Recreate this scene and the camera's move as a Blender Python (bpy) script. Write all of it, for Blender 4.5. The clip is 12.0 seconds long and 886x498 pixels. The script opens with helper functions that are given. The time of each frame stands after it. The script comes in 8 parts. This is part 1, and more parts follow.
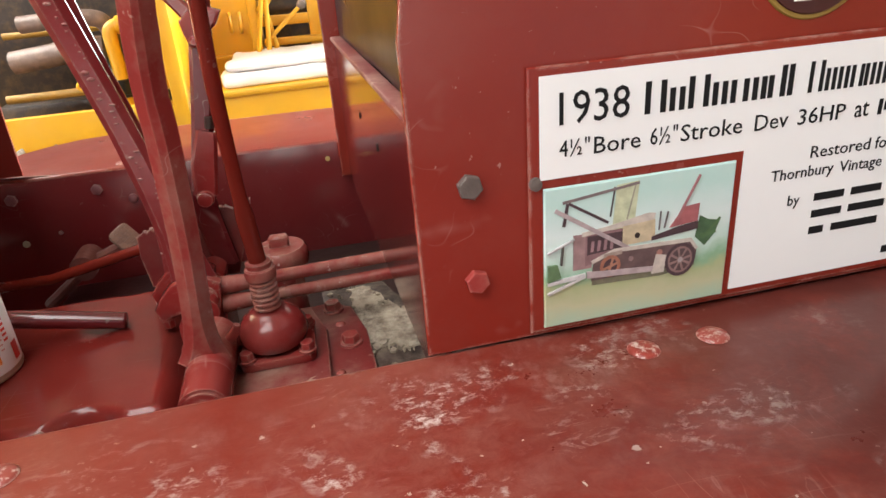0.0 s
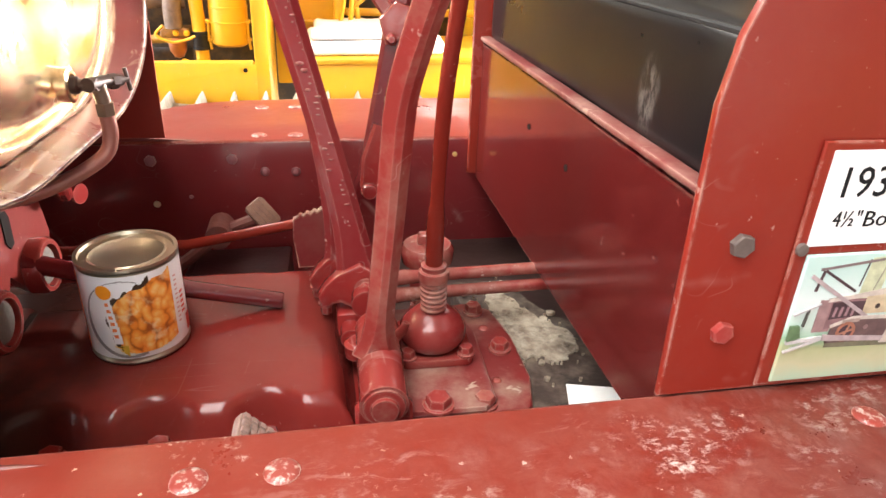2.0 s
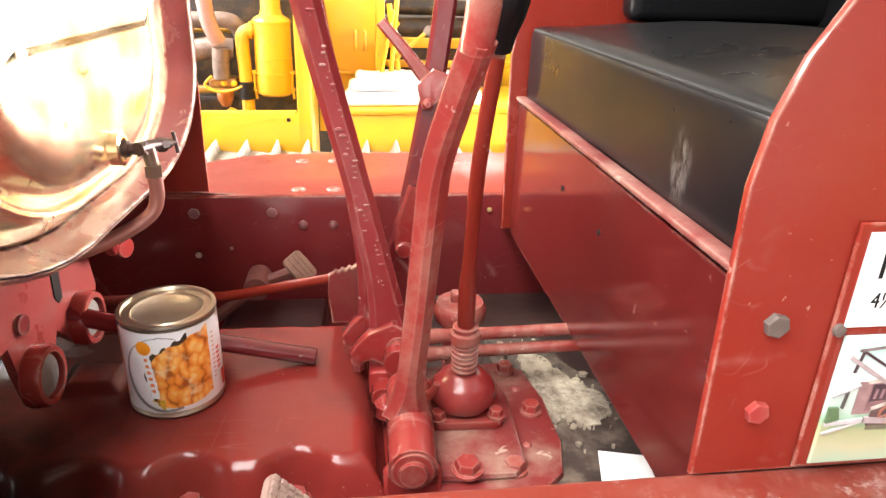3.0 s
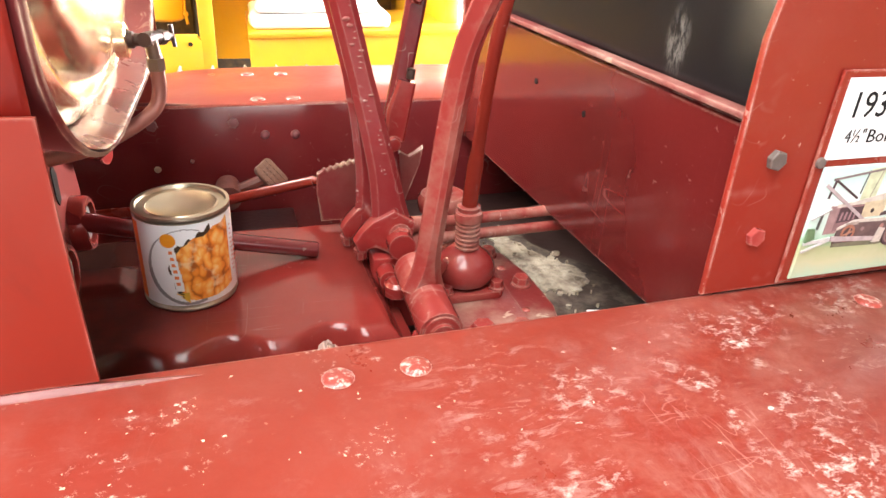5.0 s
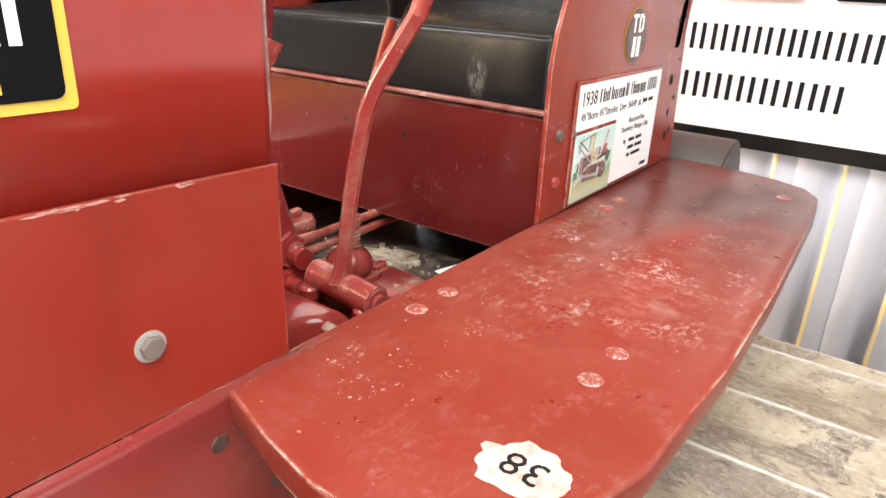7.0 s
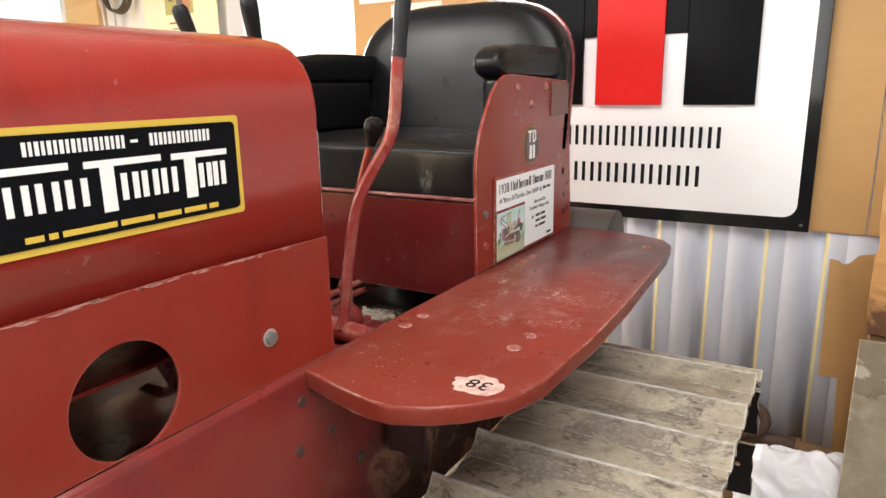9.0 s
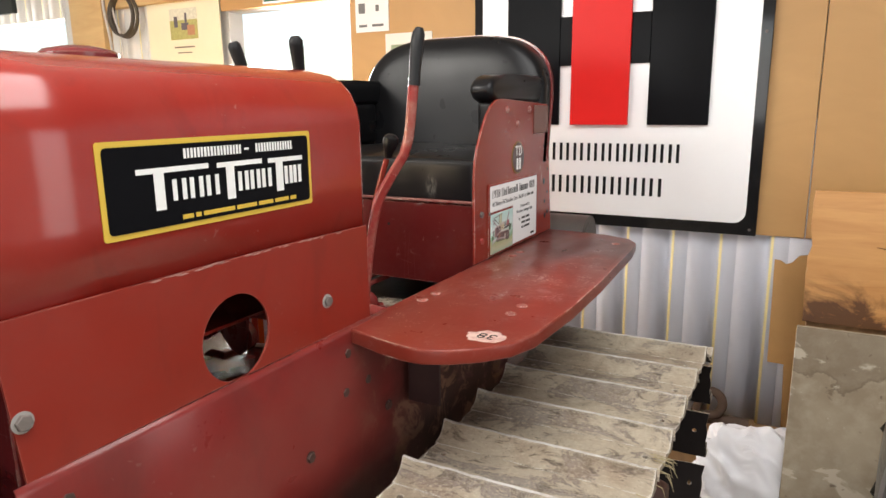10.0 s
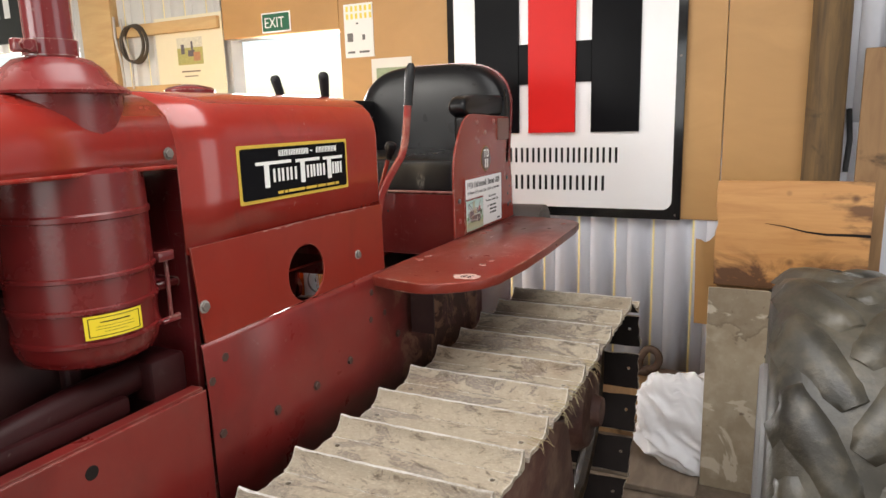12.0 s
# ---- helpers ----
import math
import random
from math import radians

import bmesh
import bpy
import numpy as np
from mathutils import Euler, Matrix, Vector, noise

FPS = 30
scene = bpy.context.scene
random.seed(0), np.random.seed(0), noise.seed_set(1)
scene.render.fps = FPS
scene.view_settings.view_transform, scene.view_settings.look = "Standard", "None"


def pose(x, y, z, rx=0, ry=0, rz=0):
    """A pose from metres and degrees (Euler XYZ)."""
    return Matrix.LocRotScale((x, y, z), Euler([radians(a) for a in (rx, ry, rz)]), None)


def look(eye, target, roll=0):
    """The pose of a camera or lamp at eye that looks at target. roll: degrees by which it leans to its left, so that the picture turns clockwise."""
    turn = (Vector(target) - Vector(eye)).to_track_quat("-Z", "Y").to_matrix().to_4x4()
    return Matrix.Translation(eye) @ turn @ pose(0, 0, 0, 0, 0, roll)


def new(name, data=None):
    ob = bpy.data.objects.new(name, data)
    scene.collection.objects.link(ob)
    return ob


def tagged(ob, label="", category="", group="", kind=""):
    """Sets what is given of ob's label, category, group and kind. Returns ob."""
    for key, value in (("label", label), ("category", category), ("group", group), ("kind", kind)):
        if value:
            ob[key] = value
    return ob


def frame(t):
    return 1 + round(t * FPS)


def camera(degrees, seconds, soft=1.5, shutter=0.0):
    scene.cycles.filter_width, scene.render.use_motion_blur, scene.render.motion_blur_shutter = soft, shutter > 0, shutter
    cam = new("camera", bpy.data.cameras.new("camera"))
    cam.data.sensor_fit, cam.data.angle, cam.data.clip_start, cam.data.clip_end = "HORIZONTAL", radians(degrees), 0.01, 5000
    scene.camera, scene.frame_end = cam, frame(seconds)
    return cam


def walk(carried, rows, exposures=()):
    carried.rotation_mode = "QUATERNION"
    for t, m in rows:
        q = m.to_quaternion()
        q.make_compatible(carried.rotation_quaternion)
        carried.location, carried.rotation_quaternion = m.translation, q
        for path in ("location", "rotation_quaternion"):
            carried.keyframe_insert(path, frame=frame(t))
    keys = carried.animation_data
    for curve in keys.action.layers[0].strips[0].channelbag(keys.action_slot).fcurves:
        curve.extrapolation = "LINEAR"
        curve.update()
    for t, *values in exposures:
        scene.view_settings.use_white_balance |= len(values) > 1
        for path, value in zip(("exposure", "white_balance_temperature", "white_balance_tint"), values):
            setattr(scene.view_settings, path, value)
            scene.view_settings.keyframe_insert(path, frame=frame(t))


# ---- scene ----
cam = camera(67.0, 12.0)
PATH = [
    (0, (-0.118, -0.434, 1.523), (0.27, 1.35, 0.706), -4.3),
    (0.5, (-0.263, -0.427, 1.517), (0.209, 1.243, 0.521), -1.3),
    (1, (-0.356, -0.414, 1.536), (0.168, 1.252, 0.561), 1.8),
    (1.5, (-0.313, -0.389, 1.545), (0.112, 1.304, 0.568), 1.5),
    (2, (-0.304, -0.389, 1.573), (0.056, 1.37, 0.691), 2.4),
    (2.5, (-0.3, -0.388, 1.596), (0.018, 1.419, 0.8), 2.4),
    (2.7, (-0.3, -0.386, 1.601), (-0.008, 1.439, 0.837), 2.3),
    (4.3, (-0.315, -0.391, 1.542), (-0.147, 1.37, 0.608), 0.3),
    (4.5, (-0.337, -0.399, 1.537), (-0.119, 1.345, 0.582), 1.0),
    (5, (-0.464, -0.436, 1.553), (0.132, 1.238, 0.635), 3.5),
    (5.5, (-0.571, -0.438, 1.552), (0.276, 1.124, 0.634), 3.6),
    (6, (-0.573, -0.384, 1.529), (0.324, 1.151, 0.613), 3.5),
    (6.5, (-0.725, -0.42, 1.531), (0.543, 0.878, 0.69), 3.4),
    (6.7, (-0.826, -0.437, 1.553), (0.592, 0.724, 0.752), 3.4),
    (8.3, (-1.213, -0.558, 1.628), (0.41, 0.44, 1.021), 0.0),
    (8.5, (-1.257, -0.589, 1.636), (0.384, 0.399, 1.06), -0.7),
    (9, (-1.364, -0.688, 1.656), (0.309, 0.303, 1.185), -0.9),
    (9.5, (-1.499, -0.76, 1.662), (0.138, 0.296, 1.207), 0.1),
    (10, (-1.673, -0.778, 1.664), (0.047, 0.153, 1.247), -0.6),
    (10.5, (-1.872, -0.797, 1.65), (-0.07, -0.052, 1.204), -2.3),
    (11, (-1.946, -0.883, 1.667), (-0.135, -0.153, 1.235), -1.9),
    (11.5, (-2.042, -0.97, 1.672), (-0.283, -0.109, 1.266), -1.8),
    (12, (-2.239, -1.016, 1.672), (-0.476, -0.155, 1.287), -1.6),
]
EXPOSURES = [(0, 0.42), (0.5, 0.74), (1, 0.70), (1.5, 0.86), (2, 1.10), (2.5, 1.48), (4.5, 1.48), (5.5, 1.32), (6.0, 1.28), (6.5, 1.18), (8.5, 0.32), (9, 0.18), (9.5, 0.07), (10, 0.00), (11, -0.14), (12, -0.17)]
walk(cam, [(t, look(eye, target, roll)) for t, eye, target, roll in PATH], EXPOSURES)


# ---------------------------------------------------------------- light
world = bpy.data.worlds.new("sky")
scene.world = world
world.use_nodes = True
wn = world.node_tree
sky = wn.nodes.new("ShaderNodeTexSky")
sky.sky_type = 'NISHITA'
sky.sun_disc = False
sky.sun_elevation, sky.sun_rotation = radians(48), radians(60)
wn.links.new(sky.outputs[0], wn.nodes["Background"].inputs[0])
wn.nodes["Background"].inputs[1].default_value = 0.15

sun_data = bpy.data.lights.new("sun", 'SUN')
sun_data.energy, sun_data.angle, sun_data.color = 3.5, radians(0.6), (1.0, 0.95, 0.87)
sun = new("sun", sun_data)
sun.matrix_world = look((6, 6, 9), (0, 0, 0))


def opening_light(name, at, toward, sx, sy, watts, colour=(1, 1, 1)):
    """A lamp for daylight at an opening of the shed; some openings are added."""
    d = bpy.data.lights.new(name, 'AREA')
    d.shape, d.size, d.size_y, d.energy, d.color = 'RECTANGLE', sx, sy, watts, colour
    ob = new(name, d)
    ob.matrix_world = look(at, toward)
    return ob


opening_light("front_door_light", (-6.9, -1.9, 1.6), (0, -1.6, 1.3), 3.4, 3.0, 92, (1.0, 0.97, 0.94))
# four added fill lamps, front, side and roof, with no source in view
opening_light("added_front_fill", (-6.9, 2.6, 1.6), (0, 2.4, 1.6), 3.4, 3.0, 270, (1.0, 0.97, 0.93))
opening_light("added_side_fill", (-0.4, -4.9, 1.6), (-0.3, 0, 1.3), 2.5, 2.6, 42, (1.0, 0.97, 0.94))
opening_light("added_roof_fill_near", (-1.65, -0.95, 3.45), (-1.65, -0.95, 0), 2.4, 2.3, 122, (1.0, 0.97, 0.93))
opening_light("added_roof_fill_far", (-2.6, 2.5, 3.45), (-2.6, 2.5, 0), 0.9, 2.4, 225, (1.0, 0.96, 0.89))
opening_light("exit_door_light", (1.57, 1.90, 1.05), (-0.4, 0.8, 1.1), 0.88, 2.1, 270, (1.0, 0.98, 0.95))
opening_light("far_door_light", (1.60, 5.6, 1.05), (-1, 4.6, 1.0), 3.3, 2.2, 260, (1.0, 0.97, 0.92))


# ---------------------------------------------------------------- materials
def nodes_of(name):
    m = bpy.data.materials.new(name)
    m.use_nodes = True
    t = m.node_tree
    return m, t, t.nodes["Principled BSDF"]


def noise_node(t, scale, detail=4, rough=0.55, space="Object", stretch=None, distort=0.0):
    c = t.nodes.new("ShaderNodeTexCoord")
    n = t.nodes.new("ShaderNodeTexNoise")
    n.inputs["Scale"].default_value = scale
    n.inputs["Detail"].default_value = detail
    n.inputs["Roughness"].default_value = rough
    n.inputs["Distortion"].default_value = distort
    src = c.outputs[space]
    if stretch:
        mp = t.nodes.new("ShaderNodeMapping")
        mp.inputs["Scale"].default_value = stretch
        t.links.new(src, mp.inputs[0])
        src = mp.outputs[0]
    t.links.new(src, n.inputs["Vector"])
    return n


def ramp(t, src, stops):
    r = t.nodes.new("ShaderNodeValToRGB")
    e = r.color_ramp.elements
    while len(e) < len(stops):
        e.new(0.5)
    for el, (p, v) in zip(e, stops):
        el.position = p
        el.color = (*v, 1) if isinstance(v, tuple) else (v, v, v, 1)
    t.links.new(src, r.inputs[0])
    return r


def mixed(t, fac, a, b):
    m = t.nodes.new("ShaderNodeMix")
    m.data_type = 'RGBA'
    if isinstance(fac, float):
        m.inputs[0].default_value = fac
    else:
        t.links.new(fac, m.inputs[0])
    for i, v in ((6, a), (7, b)):
        if isinstance(v, tuple):
            m.inputs[i].default_value = (*v, 1)
        else:
            t.links.new(v, m.inputs[i])
    return m.outputs[2]


def times(t, a, b):
    m = t.nodes.new("ShaderNodeMath")
    m.operation = 'MULTIPLY'
    t.links.new(a, m.inputs[0])
    if isinstance(b, float):
        m.inputs[1].default_value = b
    else:
        t.links.new(b, m.inputs[1])
    return m.outputs[0]


def bumped(t, bsdf, src, strength, dist=0.01):
    b = t.nodes.new("ShaderNodeBump")
    b.inputs["Strength"].default_value = strength
    b.inputs["Distance"].default_value = dist
    t.links.new(src, b.inputs["Height"])
    t.links.new(b.outputs[0], bsdf.inputs["Normal"])


def worn_edge(t, col, radius, amount, colour):
    """Paint rubbed off along the edges of a plate, in broken stretches."""
    bv = t.nodes.new("ShaderNodeBevel")
    bv.samples = 4
    bv.inputs["Radius"].default_value = radius
    g = t.nodes.new("ShaderNodeNewGeometry")
    d = t.nodes.new("ShaderNodeVectorMath")
    d.operation = 'DOT_PRODUCT'
    t.links.new(bv.outputs[0], d.inputs[0])
    t.links.new(g.outputs["Normal"], d.inputs[1])
    edge = ramp(t, d.outputs["Value"], [(0.80, 1.0), (0.985, 0.0)])
    gaps = noise_node(t, 26.0, 5, 0.65)
    k = times(t, edge.outputs[0], ramp(t, gaps.outputs[0], [(0.40, 0.0), (0.58, 1.0)]).outputs[0])
    return mixed(t, times(t, k, float(amount)), col, colour)


def painted(name, base, dark, rough=0.35, dirt=0.3, chips=0.0, chip_colour=(0.42, 0.36, 0.31), bump=0.05,
            dust=(0.30, 0.24, 0.18), chip_scale=22.0, coat=0.0, edge=0.0, edge_colour=(0.52, 0.38, 0.31), spread=0.2, edge_radius=0.004, scratches=0.0):
    """Painted steel: colour drift, dust film and small chips or scuffs."""
    m, t, b = nodes_of(name)
    big = noise_node(t, 3.0, 5)
    fine = noise_node(t, 60.0, 4)
    col = mixed(t, ramp(t, big.outputs[0], [(0.35, 0.0), (0.7, 1.0)]).outputs[0], base, dark)
    dustn = noise_node(t, 9.0, 6, 0.65)
    dmask = times(t, ramp(t, dustn.outputs[0], [(0.45, 0.0), (0.75, 1.0)]).outputs[0], float(dirt))
    col = mixed(t, dmask, col, dust)
    if chips > 0:
        c1 = noise_node(t, chip_scale, 3, 0.6, distort=0.6)
        c2 = noise_node(t, 4.0, 3)
        cm = times(t, ramp(t, c1.outputs[0], [(0.66, 0.0), (0.70, 1.0)]).outputs[0],
                   ramp(t, c2.outputs[0], [(0.50, 0.0), (0.62, 1.0)]).outputs[0])
        cm = times(t, cm, float(chips))
        col = mixed(t, cm, col, chip_colour)
    if scratches > 0:
        for st in ((0.25, 5.0, 0.4), (3.0, 0.3, 4.0)):
            n = noise_node(t, 9.0, 0, 0.4, stretch=st, distort=0.25)
            line = ramp(t, n.outputs[0], [(0.490, 0.0), (0.50, 1.0), (0.510, 0.0)])
            gap = noise_node(t, 10.0, 3, 0.6)
            k = times(t, line.outputs[0], ramp(t, gap.outputs[0], [(0.56, 0.0), (0.64, 1.0)]).outputs[0])
            col = mixed(t, times(t, k, float(scratches) * 0.6), col, (0.62, 0.46, 0.40))
        sp = noise_node(t, 110.0, 3, 0.6)
        area = noise_node(t, 6.0, 3, 0.6)
        k = times(t, ramp(t, sp.outputs[0], [(0.68, 0.0), (0.71, 1.0)]).outputs[0], ramp(t, area.outputs[0], [(0.48, 0.0), (0.60, 1.0)]).outputs[0])
        col = mixed(t, times(t, k, float(scratches)), col, (0.66, 0.54, 0.46))
    if edge > 0:
        col = worn_edge(t, col, edge_radius, edge, edge_colour)
    t.links.new(col, b.inputs["Base Color"])
    rr = t.nodes.new("ShaderNodeMapRange")
    rr.inputs[3].default_value, rr.inputs[4].default_value = rough - 0.06, rough + spread
    t.links.new(dustn.outputs[0], rr.inputs[0])
    t.links.new(rr.outputs[0], b.inputs["Roughness"])
    b.inputs["Coat Weight"].default_value = coat
    b.inputs["Coat Roughness"].default_value = 0.15
    bumped(t, b, fine.outputs[0], bump, 0.004)
    return m


def plain(name, base, rough=0.5, metal=0.0, var=0.15, scale=20.0, bump=0.05):
    m, t, b = nodes_of(name)
    n = noise_node(t, scale, 5)
    lo = tuple(c * (1 - var) for c in base)
    hi = tuple(min(1, c * (1 + var)) for c in base)
    t.links.new(mixed(t, n.outputs[0], lo, hi), b.inputs["Base Color"])
    b.inputs["Roughness"].default_value = rough
    b.inputs["Metallic"].default_value = metal
    if bump:
        bumped(t, b, noise_node(t, scale * 4, 4).outputs[0], bump, 0.004)
    return m


def stained(name, a, b_, c, s1, s2, rough=0.8, bump=0.3):
    m, t, b = nodes_of(name)
    col = mixed(t, ramp(t, noise_node(t, s1, 6, 0.6).outputs[0], [(0.38, 0.0), (0.62, 1.0)]).outputs[0], a, b_)
    fine = noise_node(t, s2, 6, 0.65)
    col = mixed(t, ramp(t, fine.outputs[0], [(0.45, 0.0), (0.75, 0.8)]).outputs[0], col, c)
    t.links.new(col, b.inputs["Base Color"])
    b.inputs["Roughness"].default_value = rough
    bumped(t, b, fine.outputs[0], bump, 0.01)
    return m


RED = painted("red_enamel", (0.225, 0.0230, 0.0140), (0.190, 0.0190, 0.0120), 0.22, 0.04, 0.08, scratches=0.25, spread=0.12, bump=0.02, coat=0.0, edge=0.8)
RED_HOOD = painted("red_hood_enamel", (0.272, 0.021, 0.014), (0.235, 0.017, 0.012), 0.15, 0.03, 0.15, bump=0.015, coat=0.4, edge=0.6, chip_scale=60.0)
RED_SKIRT = painted("smudged_red_skirt", (0.185, 0.0185, 0.0155), (0.155, 0.0150, 0.0135), 0.24, 0.05, 0.12, bump=0.03, coat=0.1, edge=0.4, chip_scale=60.0)
RED_PANEL = painted("red_panel_enamel", (0.235, 0.0205, 0.011), (0.205, 0.0175, 0.009), 0.26, 0.03, 0.10, bump=0.02, coat=0.05, edge=0.35, edge_colour=(0.60, 0.36, 0.30), edge_radius=0.003, chip_scale=60.0)
RED_DARK = painted("maroon_enamel", (0.155, 0.0185, 0.0205), (0.120, 0.0140, 0.0160), 0.13, 0.03, 0.25, chip_colour=(0.42, 0.27, 0.22), bump=0.02, coat=0.2, edge=0.7, chip_scale=45.0, spread=0.10, scratches=0.2)
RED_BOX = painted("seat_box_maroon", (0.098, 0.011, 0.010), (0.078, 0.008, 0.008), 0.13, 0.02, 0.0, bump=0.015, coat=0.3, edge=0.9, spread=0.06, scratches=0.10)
RED_CAST = painted("maroon_cast_iron", (0.30, 0.031, 0.028), (0.21, 0.020, 0.019), 0.16, 0.20, 0.4, chip_colour=(0.45, 0.34, 0.27), bump=0.14, edge=0.35, chip_scale=50.0, spread=0.14, scratches=0.4, coat=0.15)
RED_DUSTY = painted("dusty_red_iron", (0.33, 0.044, 0.038), (0.24, 0.032, 0.029), 0.20, 0.55, 0.6, chip_colour=(0.52, 0.40, 0.31), bump=0.18, dust=(0.44, 0.33, 0.25), edge=0.4, chip_scale=40.0, spread=0.16, scratches=0.5)
YELLOW = painted("yellow_enamel", (0.66, 0.36, 0.010), (0.54, 0.28, 0.008), 0.36, 0.12, 0.15, chip_colour=(0.3, 0.22, 0.1), scratches=0.2)
YELLOW_DIRTY = painted("oily_yellow_enamel", (0.45, 0.25, 0.02), (0.16, 0.09, 0.02), 0.45, 0.5, 0.4, chip_colour=(0.05, 0.04, 0.03), dust=(0.10, 0.07, 0.04))


def smudged(m, scale, lo, hi, strength, colour=(0.040, 0.013, 0.012)):
    """Oily hand and rag smears over the paint."""
    t = m.node_tree
    b = t.nodes["Principled BSDF"]
    old = b.inputs["Base Color"].links[0].from_socket
    n = noise_node(t, scale, 6, 0.62, stretch=(1.0, 1.0, 0.6), distort=0.9)
    k = ramp(t, n.outputs[0], [(lo, 0.0), (hi, strength)]).outputs[0]
    t.links.new(mixed(t, k, old, colour), b.inputs["Base Color"])


for glossy in (RED, RED_PANEL, RED_SKIRT):
    glossy.node_tree.nodes["Principled BSDF"].inputs["Specular IOR Level"].default_value = 0.38
smudged(RED_SKIRT, 3.2, 0.48, 0.74, 0.55)
smudged(RED_HOOD, 9.0, 0.58, 0.76, 0.22)
smudged(RED_PANEL, 6.0, 0.56, 0.76, 0.22)
IRON = stained("dark_oily_iron", (0.032, 0.021, 0.013), (0.014, 0.010, 0.008), (0.10, 0.055, 0.018), 6.0, 22.0, 0.42, 0.5)
BLACK_GAP = plain("unlit_iron", (0.02, 0.016, 0.015), 0.7, 0, 0.3, 12, 0.1)
BRASS_TAP = plain("tarnished_brass", (0.060, 0.034, 0.027), 0.42, 0.35, 0.4, 40, 0.1)
STEEL = plain("dull_bolt_steel", (0.17, 0.145, 0.13), 0.55, 0.3, 0.35, 60, 0.2)
RUBBER = plain("black_rubber", (0.012, 0.012, 0.013), 0.45, 0, 0.3, 30, 0.1)
WHITE_PAINT = plain("white_sign_face", (0.80, 0.80, 0.80), 0.35, 0, 0.03, 8, 0.0)
BLACK_PAINT = plain("black_sign_paint", (0.005, 0.005, 0.006), 0.25, 0, 0.2, 8, 0.0)
RED_SIGN = plain("bright_red_sign_paint", (0.62, 0.016, 0.014), 0.35, 0, 0.06, 8, 0.0)
GOLD_PAINT = plain("yellow_decal_border", (0.62, 0.42, 0.05), 0.4, 0, 0.06, 20, 0.0)
SIGN_WHITE = plain("glossy_white_sign", (0.88, 0.88, 0.89), 0.16, 0, 0.02, 8, 0.0)
LETTER_WHITE = plain("white_lettering", (0.82, 0.82, 0.80), 0.45, 0, 0.02, 20, 0.0)
LETTER_BLACK = plain("black_lettering", (0.015, 0.015, 0.016), 0.45, 0, 0.1, 20, 0.0)

RUBBER.node_tree.nodes["Principled BSDF"].inputs["Specular IOR Level"].default_value = 0.25
RED_SIGN.node_tree.nodes["Principled BSDF"].inputs["Specular IOR Level"].default_value = 0.15
for dull in (BLACK_PAINT, LETTER_BLACK, BLACK_GAP):
    dull.node_tree.nodes["Principled BSDF"].inputs["Specular IOR Level"].default_value = 0.05


def vinyl():
    """Black vinyl, finely grained, with one chalky rub on the front of the cushion."""
    m, t, b = nodes_of("black_vinyl")
    n = noise_node(t, 7.0, 5)
    c = t.nodes.new("ShaderNodeTexCoord")
    mp = t.nodes.new("ShaderNodeMapping")
    mp.inputs["Location"].default_value = (0.2, -0.155 / 0.024, -1.440 / 0.046)
    mp.inputs["Scale"].default_value = (1 / 0.08, 1 / 0.024, 1 / 0.046)
    t.links.new(c.outputs["Object"], mp.inputs[0])
    g = t.nodes.new("ShaderNodeTexGradient")
    g.gradient_type = 'SPHERICAL'
    t.links.new(mp.outputs[0], g.inputs[0])
    rub = noise_node(t, 90.0, 6, 0.7, stretch=(1.0, 1.6, 0.6), distort=0.2)
    k = times(t, ramp(t, rub.outputs[0], [(0.44, 0.0), (0.60, 0.9)]).outputs[0], ramp(t, g.outputs["Fac"], [(0.10, 0.0), (0.6, 0.30)]).outputs[0])
    col = mixed(t, k, (0.007, 0.007, 0.008), (0.36, 0.34, 0.31))
    t.links.new(col, b.inputs["Base Color"])
    t.links.new(ramp(t, n.outputs[0], [(0.3, 0.26), (0.8, 0.36)]).outputs[0], b.inputs["Roughness"])
    b.inputs["Specular IOR Level"].default_value = 0.22
    bumped(t, b, noise_node(t, 420.0, 2).outputs[0], 0.05, 0.001)
    return m


VINYL = vinyl()


def copper():
    """Lacquered copper: blotched, with brown runs and grime low down."""
    m, t, b = nodes_of("lacquered_copper_tank")
    n = noise_node(t, 5.0, 6, 0.6)
    col = mixed(t, n.outputs[0], (0.96, 0.74, 0.46), (0.99, 0.86, 0.62))
    runs = noise_node(t, 7.0, 6, 0.7, stretch=(1.0, 3.0, 0.7), distort=0.9)
    col = mixed(t, ramp(t, runs.outputs[0], [(0.58, 0.0), (0.72, 0.4)]).outputs[0], col, (0.45, 0.22, 0.10))
    specks = noise_node(t, 70.0, 4, 0.7)
    col = mixed(t, ramp(t, specks.outputs[0], [(0.61, 0.0), (0.68, 0.8)]).outputs[0], col, (0.10, 0.05, 0.03))
    t.links.new(col, b.inputs["Base Color"])
    b.inputs["Metallic"].default_value = 0.9
    t.links.new(ramp(t, noise_node(t, 14.0, 5).outputs[0], [(0.3, 0.14), (0.8, 0.34)]).outputs[0], b.inputs["Roughness"])
    bumped(t, b, noise_node(t, 7.0, 3).outputs[0], 0.12, 0.012)
    return m


COPPER = copper()


